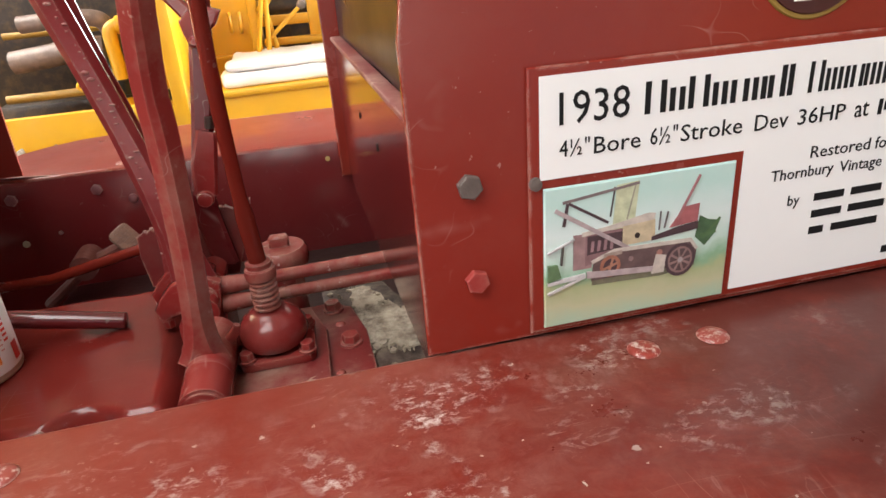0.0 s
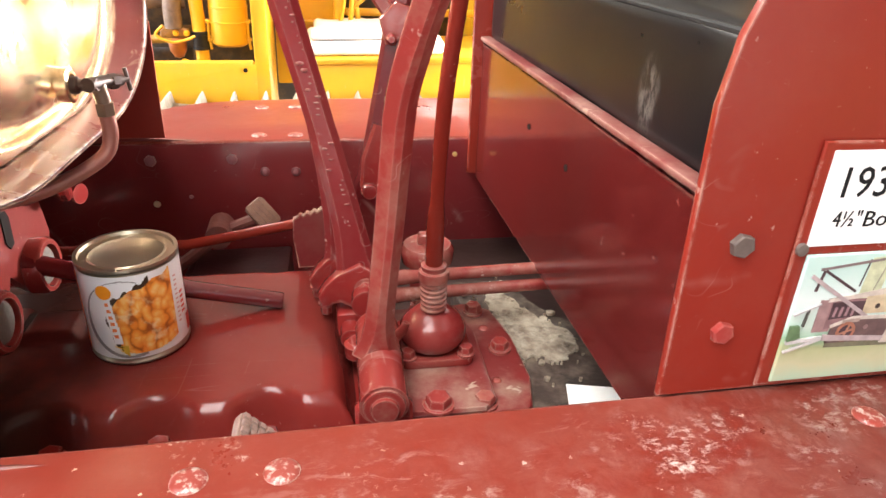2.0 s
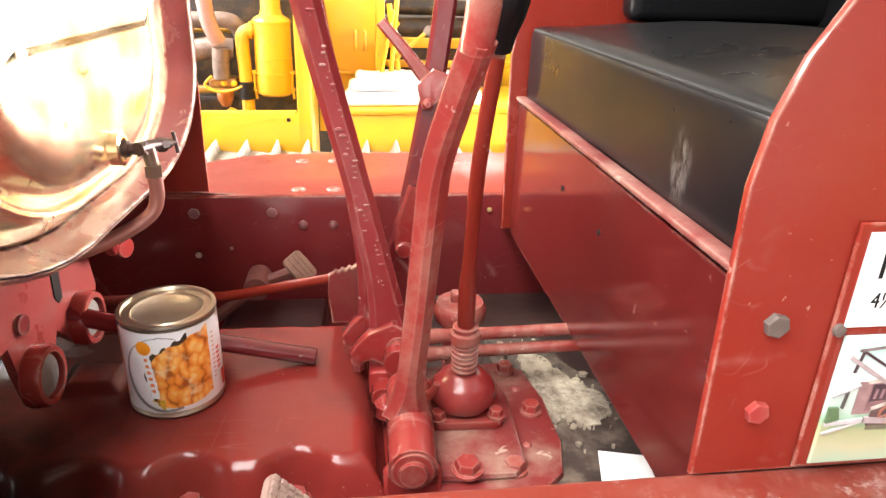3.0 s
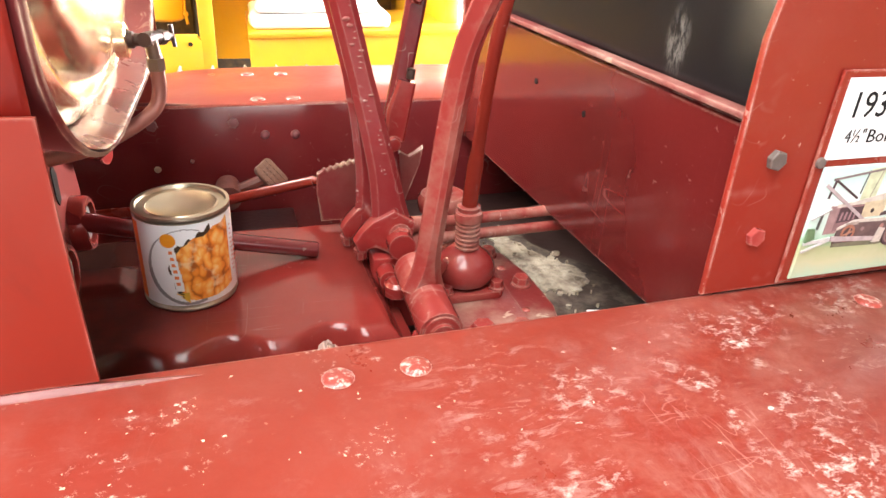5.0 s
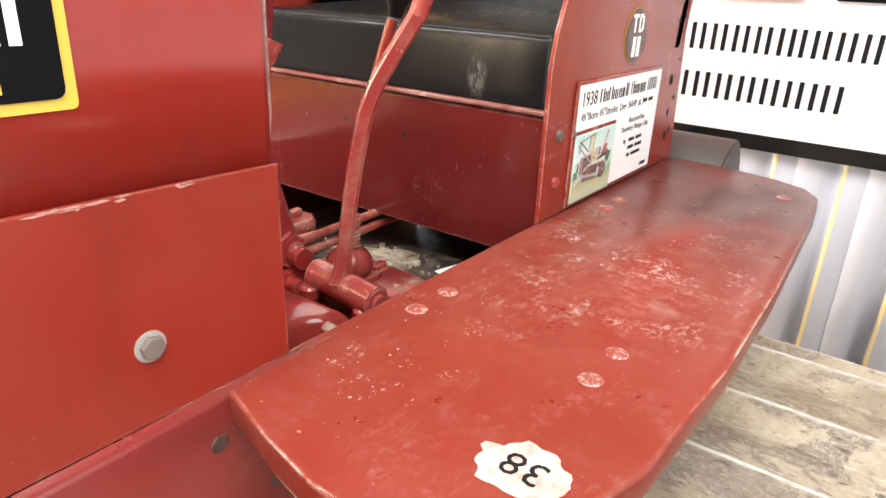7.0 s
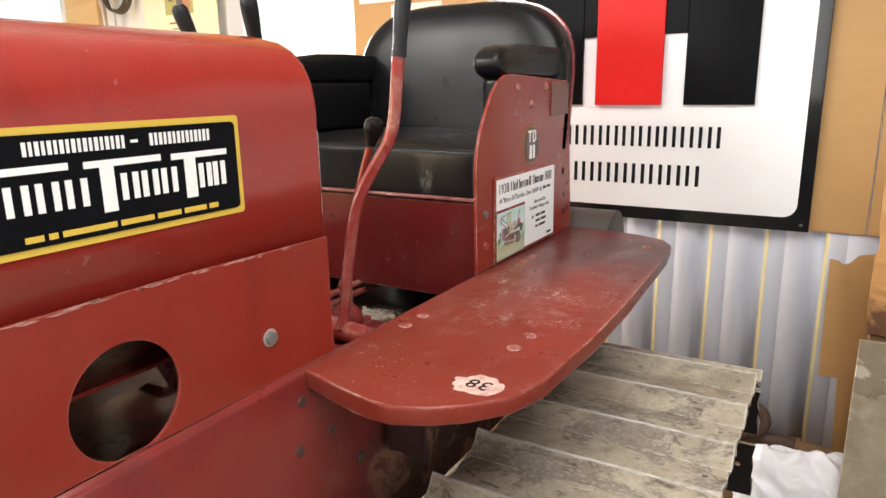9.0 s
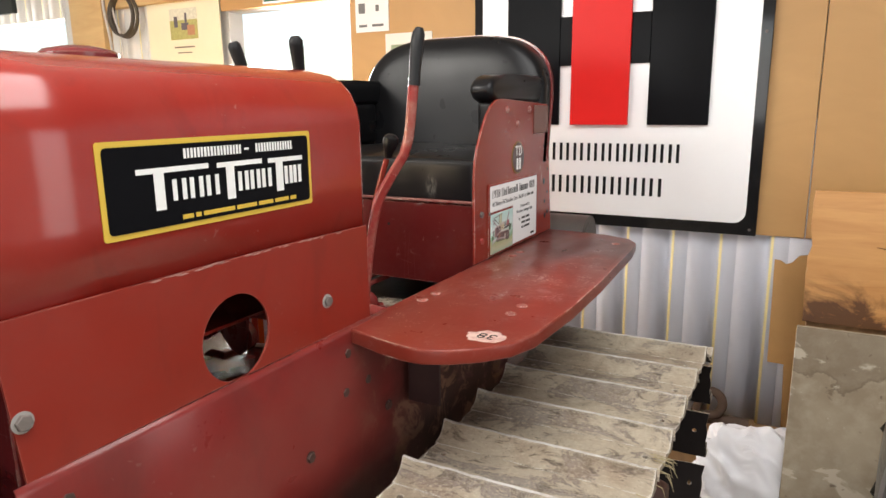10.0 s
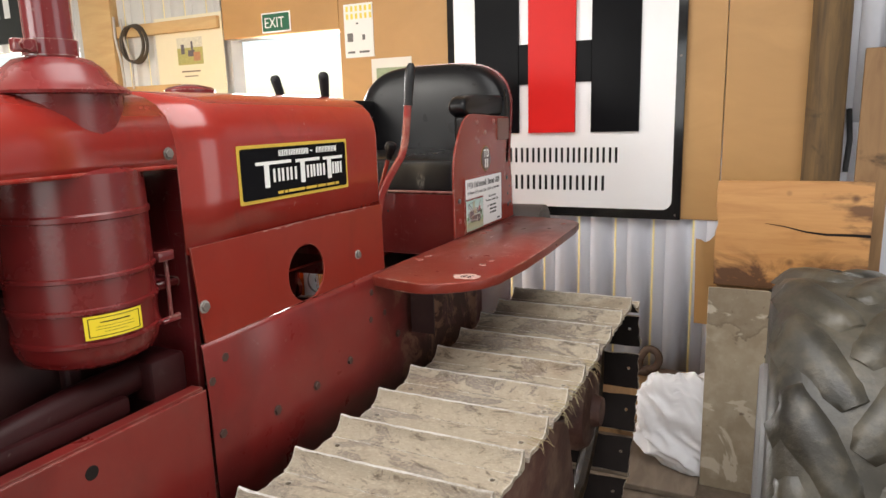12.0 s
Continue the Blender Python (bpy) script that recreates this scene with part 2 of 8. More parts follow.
def timber(name, a, b_, scale, rough=0.6, stretch=(1, 1, 12), knots=False):
    m, t, b = nodes_of(name)
    n = noise_node(t, scale, 6, 0.6, stretch=stretch, distort=0.8)
    col = mixed(t, ramp(t, n.outputs[0], [(0.3, 0.0), (0.7, 1.0)]).outputs[0], a, b_)
    if knots:
        k = noise_node(t, 3.0, 5, 0.6, stretch=(1.0, 1.0, 2.2), distort=1.0)
        col = mixed(t, ramp(t, k.outputs[0], [(0.60, 0.0), (0.72, 0.85)]).outputs[0], col, tuple(c * 0.16 for c in a))
    t.links.new(col, b.inputs["Base Color"])
    b.inputs["Roughness"].default_value = rough
    bumped(t, b, n.outputs[0], 0.12, 0.004)
    return m


PLY_TAN = timber("tan_wallboard", (0.49, 0.275, 0.100), (0.42, 0.23, 0.080), 2.0, 0.55, (1, 1, 2))
POST_WOOD = timber("rough_timber_post", (0.34, 0.20, 0.09), (0.20, 0.11, 0.05), 5.0, 0.7, (3, 3, 0.5), True)
POLE_WOOD = timber("dark_weathered_pole", (0.17, 0.100, 0.035), (0.055, 0.032, 0.014), 6.0, 0.75, (4, 4, 0.4), True)
NOG_WOOD = timber("pine_nog", (0.60, 0.40, 0.18), (0.50, 0.31, 0.13), 5.0, 0.65, (3, 0.5, 3))


def burnt_ply():
    """Knotty plywood, tan to orange-brown, scorched and smeared dark along its foot and one end."""
    m = timber("scorched_plywood", (0.56, 0.29, 0.10), (0.44, 0.20, 0.06), 3.2, 0.45, (1, 0.8, 9))
    t = m.node_tree
    b = t.nodes["Principled BSDF"]
    col = b.inputs["Base Color"].links[0].from_socket
    c = t.nodes.new("ShaderNodeTexCoord")
    sp = t.nodes.new("ShaderNodeSeparateXYZ")
    t.links.new(c.outputs["Object"], sp.inputs[0])
    def band(out, a, b_):
        r = t.nodes.new("ShaderNodeMapRange")
        r.inputs[1].default_value, r.inputs[2].default_value = a, b_
        t.links.new(out, r.inputs[0])
        return r.outputs[0]
    cloud = noise_node(t, 6.0, 6, 0.65, stretch=(1, 1.0, 1.6), distort=0.8)
    low = times(t, band(sp.outputs[2], 1.10, 0.89), ramp(t, cloud.outputs[0], [(0.34, 0.0), (0.62, 1.0)]).outputs[0])
    col = mixed(t, ramp(t, low, [(0.12, 0.0), (0.6, 0.92)]).outputs[0], col, (0.07, 0.025, 0.008))
    end = times(t, band(sp.outputs[1], -1.10, -1.40), ramp(t, noise_node(t, 5.0, 5, 0.6, stretch=(1, 0.7, 2.5)).outputs[0], [(0.42, 0.0), (0.62, 1.0)]).outputs[0])
    col = mixed(t, ramp(t, end, [(0.15, 0.0), (0.7, 0.85)]).outputs[0], col, (0.09, 0.035, 0.012))
    v = t.nodes.new("ShaderNodeTexVoronoi")
    v.inputs["Scale"].default_value = 7.5
    t.links.new(c.outputs["Object"], v.inputs["Vector"])
    pick = t.nodes.new("ShaderNodeSeparateColor")
    t.links.new(v.outputs["Color"], pick.inputs[0])
    knot = times(t, ramp(t, v.outputs["Distance"], [(0.07, 1.0), (0.17, 0.0)]).outputs[0], ramp(t, pick.outputs[1], [(0.50, 0.0), (0.54, 0.85)]).outputs[0])
    col = mixed(t, knot, col, (0.085, 0.032, 0.012))
    t.links.new(col, b.inputs["Base Color"])
    return m


PLY_BURNT = burnt_ply()


def sheet_mat():
    """Pale board sheet: a brown damp stain with a ragged border over its upper end, scuffs and specks."""
    m = stained("stained_pale_sheet", (0.40, 0.33, 0.235), (0.30, 0.235, 0.16), (0.46, 0.39, 0.29), 3.6, 16.0, 0.55, 0.1)
    t = m.node_tree
    b = t.nodes["Principled BSDF"]
    col = b.inputs["Base Color"].links[0].from_socket
    c = t.nodes.new("ShaderNodeTexCoord")
    sp = t.nodes.new("ShaderNodeSeparateXYZ")
    t.links.new(c.outputs["Object"], sp.inputs[0])
    n = noise_node(t, 6.0, 7, 0.6, distort=0.4)
    edge = t.nodes.new("ShaderNodeMath")
    edge.operation = 'MULTIPLY_ADD'
    t.links.new(n.outputs[0], edge.inputs[0])
    edge.inputs[1].default_value = 0.55
    t.links.new(sp.outputs[2], edge.inputs[2])
    rim = ramp(t, edge.outputs[0], [(0.940, 0.0), (0.955, 0.75), (0.985, 0.45)])
    col = mixed(t, rim.outputs[0], col, (0.155, 0.115, 0.075))
    pale = noise_node(t, 4.2, 6, 0.6, distort=0.8)
    col = mixed(t, ramp(t, pale.outputs[0], [(0.60, 0.0), (0.63, 0.75)]).outputs[0], col, (0.60, 0.53, 0.42))
    spots = noise_node(t, 17.0, 3, 0.5)
    col = mixed(t, ramp(t, spots.outputs[0], [(0.69, 0.0), (0.74, 0.8)]).outputs[0], col, (0.12, 0.08, 0.055))
    t.links.new(col, b.inputs["Base Color"])
    return m


def shoe_mat():
    """Worn track plate under a broken crust of dried mud."""
    m, t, b = nodes_of("mud_caked_track_steel")
    steel = mixed(t, noise_node(t, 30.0, 6, 0.65, stretch=(1.0, 0.35, 1.0)).outputs[0], (0.17, 0.140, 0.115), (0.34, 0.295, 0.25))
    mud = mixed(t, noise_node(t, 55.0, 6, 0.7).outputs[0], (0.31, 0.255, 0.185), (0.49, 0.425, 0.325))
    crust = noise_node(t, 8.0, 8, 0.66, stretch=(1.3, 0.55, 1.0), distort=0.7)
    k = ramp(t, crust.outputs[0], [(0.465, 0.0), (0.50, 1.0)]).outputs[0]
    col = mixed(t, k, steel, mud)
    rim = ramp(t, crust.outputs[0], [(0.448, 0.0), (0.462, 0.55), (0.476, 0.0)]).outputs[0]
    col = mixed(t, rim, col, (0.10, 0.075, 0.05))
    damp = noise_node(t, 3.5, 4, 0.6)
    col = mixed(t, ramp(t, damp.outputs[0], [(0.54, 0.0), (0.68, 0.5)]).outputs[0], col, (0.22, 0.140, 0.085))
    t.links.new(col, b.inputs["Base Color"])
    b.inputs["Roughness"].default_value = 0.82
    bumped(t, b, crust.outputs[0], 0.75, 0.012)
    return m


def shaded_muddy_skirt(m):
    """Track mud and oil over the skirt's rear, plus the deck's shade painted in."""
    t = m.node_tree
    b = t.nodes["Principled BSDF"]
    col = b.inputs["Base Color"].links[0].from_socket
    c = t.nodes.new("ShaderNodeTexCoord")
    sp = t.nodes.new("ShaderNodeSeparateXYZ")
    t.links.new(c.outputs["Object"], sp.inputs[0])
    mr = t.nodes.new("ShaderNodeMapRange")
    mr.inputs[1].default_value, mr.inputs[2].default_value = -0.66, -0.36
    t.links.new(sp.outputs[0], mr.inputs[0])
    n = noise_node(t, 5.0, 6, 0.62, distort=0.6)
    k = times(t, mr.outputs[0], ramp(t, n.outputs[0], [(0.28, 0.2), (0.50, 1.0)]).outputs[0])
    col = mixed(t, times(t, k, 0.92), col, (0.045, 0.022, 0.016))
    n2 = noise_node(t, 9.0, 7, 0.66, distort=0.8)
    k2 = times(t, mr.outputs[0], ramp(t, n2.outputs[0], [(0.52, 0.0), (0.58, 0.85)]).outputs[0])
    col = mixed(t, k2, col, (0.24, 0.13, 0.075))
    t.links.new(col, b.inputs["Base Color"])
    t.links.new(mixed(t, k, b.inputs["Roughness"].links[0].from_socket, (0.8, 0.8, 0.8)), b.inputs["Roughness"])


SHEET_PALE = sheet_mat()
shaded_muddy_skirt(RED_SKIRT)
FLOOR_MAT = stained("dusty_concrete", (0.15, 0.112, 0.08), (0.10, 0.075, 0.054), (0.20, 0.155, 0.115), 2.0, 30.0, 0.85, 0.3)
SHOE_MAT = shoe_mat()
SHOE_PALE = stained("pale_worn_track_steel", (0.30, 0.27, 0.23), (0.17, 0.15, 0.12), (0.42, 0.40, 0.36), 9.0, 45.0, 0.6, 0.4)
TYRE_MAT = stained("muddy_tyre_rubber", (0.046, 0.041, 0.030), (0.016, 0.015, 0.012), (0.13, 0.112, 0.080), 4.0, 9.0, 0.40, 0.6)
# cream stands for the warm light along the cladding's edges
EDGE_LIGHT = plain("painted_edge_light", (0.88, 0.74, 0.36), 0.35, 0, 0.1, 6, 0.0)
CLAD = plain("grey_blue_cladding", (0.60, 0.61, 0.67), 0.42, 0.0, 0.05, 3, 0.02)
CLAD_PALE = plain("pale_cladding", (0.60, 0.58, 0.54), 0.45, 0.0, 0.06, 3, 0.02)
CEIL = plain("dark_roof_lining", (0.25, 0.23, 0.20), 0.7, 0, 0.06, 3, 0.02)
CONCRETE_DIRT = stained("dried_mud", (0.44, 0.37, 0.28), (0.16, 0.12, 0.09), (0.54, 0.47, 0.37), 26.0, 90.0, 0.95, 0.8)
PAPER = plain("white_paper", (0.80, 0.80, 0.78), 0.7, 0, 0.03, 10, 0.0)
BAG = plain("white_plastic_sack", (0.80, 0.79, 0.81), 0.22, 0, 0.04, 6, 0.05)


# ---------------------------------------------------------------- shape helpers
def cube(bm, x0, x1, y0, y1, z0, z1, bev=0.0, seg=2):
    r = bmesh.ops.create_cube(bm, size=1.0, matrix=Matrix.LocRotScale(
        ((x0 + x1) / 2, (y0 + y1) / 2, (z0 + z1) / 2), None, (abs(x1 - x0), abs(y1 - y0), abs(z1 - z0))))
    if bev:
        es = list({e for v in r["verts"] for e in v.link_edges})
        bmesh.ops.bevel(bm, geom=es, offset=bev, segments=seg, affect='EDGES', profile=0.5, clamp_overlap=True)
    return bm


def frames_along(pts):
    pts = [Vector(p) for p in pts]
    out, up = [], None
    for i, p in enumerate(pts):
        d = (pts[min(i + 1, len(pts) - 1)] - pts[max(i - 1, 0)]).normalized()
        if up is None:
            up = d.orthogonal().normalized()
        up = (up - d * up.dot(d)).normalized()
        out.append((p, up, d.cross(up)))
    return out


def tube(bm, pts, r, seg=12, flat=1.0, side=None):
    """A round or flattened bar through pts; r is one radius or one for each point; side: the wide way of a flat bar."""
    rs = r if isinstance(r, (list, tuple)) else [r] * len(pts)
    rings = []
    for (p, u, v), q in zip(frames_along(pts), rs):
        if side is not None:
            d = u.cross(v)
            s = Vector(side)
            u = (s - d * s.dot(d)).normalized()
            v = d.cross(u)
        rings.append([bm.verts.new(p + u * (q * math.cos(a)) + v * (q * flat * math.sin(a)))
                      for a in (2 * math.pi * k / seg for k in range(seg))])
    for a, b in zip(rings, rings[1:]):
        for k in range(seg):
            bm.faces.new((a[k], a[(k + 1) % seg], b[(k + 1) % seg], b[k]))
    bm.faces.new(rings[0][::-1])
    bm.faces.new(rings[-1])
    return bm


def bar(bm, pts, widths, thick, side, bev=0.004):
    """A flat forged bar: rectangular section, wide along side."""
    rings = []
    for (p, u, v), w in zip(frames_along(pts), widths):
        d = u.cross(v)
        s = Vector(side)
        u = (s - d * s.dot(d)).normalized()
        v = d.cross(u)
        a, b = w / 2, thick / 2
        k = min(bev, b * 0.9)
        cs = [(a - k, b), (a, b - k), (a, -b + k), (a - k, -b), (-a + k, -b), (-a, -b + k), (-a, b - k), (-a + k, b)]
        rings.append([bm.verts.new(p + u * x + v * y) for x, y in cs])
    for a, b in zip(rings, rings[1:]):
        for k in range(8):
            bm.faces.new((a[k], a[(k + 1) % 8], b[(k + 1) % 8], b[k]))
    bm.faces.new(rings[0][::-1])
    bm.faces.new(rings[-1])
    return bm


def curve_pts(pts, n=6):
    """Catmull-Rom through pts."""
    P = [Vector(p) for p in pts]
    P = [P[0] * 2 - P[1]] + P + [P[-1] * 2 - P[-2]]
    out = []
    for i in range(1, len(P) - 2):
        a, b, c, d = P[i - 1:i + 3]
        for k in range(n):
            t = k / n
            out.append(0.5 * ((2 * b) + (c - a) * t + (2 * a - 5 * b + 4 * c - d) * t * t + (3 * b - a - 3 * c + d) * t ** 3))
    out.append(P[-2])
    return out


def lathe(bm, profile, at, axis=(0, 0, 1), seg=32):
    """profile: (radius, height) rows along axis from at."""
    ax = Vector(axis).normalized()
    u = ax.orthogonal().normalized()
    v = ax.cross(u)
    rings = []
    for r, h in profile:
        c = Vector(at) + ax * h
        if r < 1e-5:
            rings.append([bm.verts.new(c)])
        else:
            rings.append([bm.verts.new(c + (u * math.cos(2 * math.pi * k / seg) + v * math.sin(2 * math.pi * k / seg)) * r) for k in range(seg)])
    for a, b in zip(rings, rings[1:]):
        for k in range(seg):
            q = [a[k % len(a)], a[(k + 1) % len(a)], b[(k + 1) % len(b)], b[k % len(b)]]
            q = [w for i, w in enumerate(q) if w not in q[:i]]
            if len(q) > 2:
                bm.faces.new(q)
    if len(rings[0]) > 2:
        bm.faces.new(rings[0][::-1])
    if len(rings[-1]) > 2:
        bm.faces.new(rings[-1])
    return bm


def prism(bm, pts, plane, a0, a1, bev=0.0, seg=2):
    """A plate: the outline pts in plane 'xy', 'xz' or 'yz', from a0 to a1 across it."""
    def put(p, a):
        return {"xy": (p[0], p[1], a), "xz": (p[0], a, p[1]), "yz": (a, p[0], p[1])}[plane]
    lo = [bm.verts.new(put(p, a0)) for p in pts]
    hi = [bm.verts.new(put(p, a1)) for p in pts]
    n = len(pts)
    fs = [bm.faces.new(lo[::-1]), bm.faces.new(hi)]
    for k in range(n):
        fs.append(bm.faces.new((lo[k], lo[(k + 1) % n], hi[(k + 1) % n], hi[k])))
    if bev:
        es = list({e for f in fs[:2] for e in f.edges})
        bmesh.ops.bevel(bm, geom=es, offset=bev, segments=seg, affect='EDGES', profile=0.5, clamp_overlap=True)
    return bm


def arc(cx, cy, r, a0, a1, n=8):
    return [(cx + r * math.cos(radians(a0 + (a1 - a0) * k / n)), cy + r * math.sin(radians(a0 + (a1 - a0) * k / n))) for k in range(n + 1)]


def round_rect(x0, x1, y0, y1, r, n=5):
    return (arc(x1 - r, y1 - r, r, 0, 90, n) + arc(x0 + r, y1 - r, r, 90, 180, n)
            + arc(x0 + r, y0 + r, r, 180, 270, n) + arc(x1 - r, y0 + r, r, 270, 360, n))


def holed_plate(bm, outline, holes, plane, a0, a1):
    """A plate with round holes (cx, cy, r) cut through."""
    def put(p, a):
        return {"xy": (p[0], p[1], a), "xz": (p[0], a, p[1]), "yz": (a, p[0], p[1])}[plane]
    edges = []
    for loop in [outline] + [arc(cx, cy, r, 0, 360, 40)[:-1] for cx, cy, r in holes]:
        vs = [bm.verts.new(put(p, a0)) for p in loop]
        edges += [bm.edges.new((vs[k], vs[(k + 1) % len(vs)])) for k in range(len(vs))]
    r = bmesh.ops.triangle_fill(bm, edges=edges, use_beauty=True)
    fs = [g for g in r["geom"] if isinstance(g, bmesh.types.BMFace)]
    ex = bmesh.ops.extrude_face_region(bm, geom=fs)
    d = Vector(put((0, 0), a1 - a0))
    bmesh.ops.translate(bm, vec=d, verts=[g for g in ex["geom"] if isinstance(g, bmesh.types.BMVert)])
    return bm


def hexbolt(bm, at, axis, r=0.011, h=0.009, washer=True):
    if washer:
        lathe(bm, [(r * 1.25, 0), (r * 1.25, h * 0.25)], at, axis, 16)
    lathe(bm, [(r, 0), (r, h * 0.85), (r * 0.88, h)], at, axis, 6)
    return bm


def dome_rivet(bm, at, axis, r=0.014, h=0.005):
    lathe(bm, [(r, 0), (r * 0.93, h * 0.45), (r * 0.7, h * 0.8), (r * 0.35, h * 0.97), (0, h)], at, axis, 16)
    return bm


def mesh_of(name, bm, mat, angle=38, recalc=True):
    if recalc:
        bmesh.ops.recalc_face_normals(bm, faces=bm.faces[:])
    me = bpy.data.meshes.new(name)
    bm.to_mesh(me)
    bm.free()
    me.materials.append(mat)
    me.shade_smooth()
    me.set_sharp_from_angle(angle=radians(angle))
    return me


def thing(name, at, label, category, group="", kind=""):
    ob = new(name)
    ob.location = at
    ob.empty_display_size = 0.1
    return tagged(ob, label, category, group, kind)


def part(name, bm, mat, parent, label="", angle=38):
    """Links a bmesh, drawn in world metres, as one mesh under a thing or a part."""
    ob = new(name, mesh_of(name, bm, mat, angle))
    ob.parent = parent
    top = parent
    while top.parent:
        top = top.parent
    if parent == top:
        ob.matrix_parent_inverse = Matrix.Translation(-Vector(top.location))
    return tagged(ob, label)


def single(name, bm, mat, label, category, group="", kind="", angle=38):
    return tagged(new(name, mesh_of(name, bm, mat, angle)), label, category, group, kind)


def B():
    return bmesh.new()


def words(text, size, bm_target, m, squash=1.0):
    """Letters of the built-in font, laid by the matrix m, added to bm_target."""
    cu = bpy.data.curves.new("t", 'FONT')
    cu.body, cu.size, cu.extrude = text, size, 0.0003
    cu.resolution_u = 2
    ob = bpy.data.objects.new("t", cu)
    scene.collection.objects.link(ob)
    me = bpy.data.meshes.new_from_object(ob.evaluated_get(bpy.context.evaluated_depsgraph_get()))
    me.transform(m @ Matrix.Diagonal((squash, 1, 1, 1)))
    bm_target.from_mesh(me)
    bpy.data.objects.remove(ob)
    bpy.data.curves.remove(cu)
    bpy.data.meshes.remove(me)


def fitted(text, x0, x1, z0, h, bm_target):
    """A word on the information plate, stretched to run from x0 to x1 and to stand h high on z0."""
    b = B()
    words(text, 0.02, b, Matrix.Rotation(radians(90), 4, 'X'))
    xs, zs = [v.co.x for v in b.verts], [v.co.z for v in b.verts]
    ax_, az_ = (x1 - x0) / (max(xs) - min(xs)), h / (max(zs) - min(zs))
    lx, lz = min(xs), min(zs)
    for v in b.verts:
        v.co = Vector((x0 + (v.co.x - lx) * ax_, v.co.y - 0.0054, z0 + (v.co.z - lz) * az_))
    me = bpy.data.meshes.new("t")
    b.to_mesh(me)
    b.free()
    bm_target.from_mesh(me)
    bpy.data.meshes.remove(me)


# ---------------------------------------------------------------- the shed
WALL_X = 1.40          # inner face of the end wall
Y0, Y1, X0, ZC = -5.0, 8.2, -7.0, 3.5
ZF = -0.12          # floor level
DOOR = (1.44, 2.36, 2.23)          # two openings of the end wall: y from, y to, head
GATE = (3.88, 7.4, 2.30)

bm = B()
cube(bm, X0 - 0.3, WALL_X + 0.3, Y0 - 0.3, Y1 + 0.3, ZF - 0.12, ZF)
single("floor", bm, FLOOR_MAT, "dusty brown concrete shed floor", "floor", kind="structure")

bm = B()
cube(bm, -60, 60, -60, 60, ZF - 0.5, ZF - 0.14)
single("ground", bm, stained("pale_gravel", (0.42, 0.39, 0.34), (0.34, 0.31, 0.27), (0.5, 0.47, 0.42), 3.0, 40.0, 0.9, 0.3),
       "pale gravel yard outside the shed", "ground", kind="structure")


def end_wall():
    bm = B()
    x0, x1 = WALL_X + 0.045, WALL_X + 0.16
    cube(bm, x0, x1, Y0 - 0.3, DOOR[0], ZF, ZC)
    cube(bm, x0, x1, DOOR[1], GATE[0], ZF, ZC)
    cube(bm, x0, x1, GATE[1], Y1 + 0.3, ZF, ZC)
    cube(bm, x0, x1, GATE[0], GATE[1], GATE[2], ZC)
    cube(bm, x0, x1, DOOR[0], DOOR[1], DOOR[2], ZC)
    single("wall_east", bm, CLAD_PALE, "pale steel end wall with an open doorway and a wide open gate", "wall", kind="structure")


end_wall()


def other_walls():
    # unseen walls and roof, with openings added where the fill lamps sit
    bm = B()
    cube(bm, X0 - 0.15, X0, Y0 - 0.3, -3.65, ZF, ZC)
    cube(bm, X0 - 0.15, X0, -0.15, 0.85, ZF, ZC)
    cube(bm, X0 - 0.15, X0, 4.35, Y1 + 0.3, ZF, ZC)
    cube(bm, X0 - 0.15, X0, -3.65, -0.15, 3.15, ZC)
    cube(bm, X0 - 0.15, X0, 0.85, 4.35, 3.15, ZC)
    single("wall_west", bm, CLAD_PALE, "unseen pale steel front wall, its second opening added for light", "wall", kind="structure")
    bm = B()
    cube(bm, X0, WALL_X + 0.04, Y1, Y1 + 0.15, ZF, ZC)
    single("wall_north", bm, CLAD_PALE, "pale steel shed wall behind the yellow crawler", "wall", kind="structure")
    bm = B()
    cube(bm, X0, -1.7, Y0 - 0.15, Y0, ZF, ZC)
    cube(bm, 0.9, WALL_X + 0.04, Y0 - 0.15, Y0, ZF, ZC)
    cube(bm, -1.7, 0.9, Y0 - 0.15, Y0, 3.0, ZC)
    single("wall_south", bm, CLAD_PALE, "unseen pale steel side wall, its wide opening added for light", "wall", kind="structure")
    bm = B()
    xa, xb = X0 - 0.2, WALL_X + 0.2
    for a, b, c, d in ((xa, xb, Y0 - 0.3, -2.1), (xa, -2.85, -2.1, 0.2), (-0.45, xb, -2.1, 0.2), (xa, xb, 0.2, 1.3), (xa, -3.05, 1.3, 3.7), (-2.15, xb, 1.3, 3.7), (xa, xb, 3.7, Y1 + 0.4)):
        cube(bm, a, b, c, d, ZC, ZC + 0.08)
    single("ceiling", bm, CEIL, "unseen dark roof lining with two openings added for light", "ceiling", kind="structure")


other_walls()


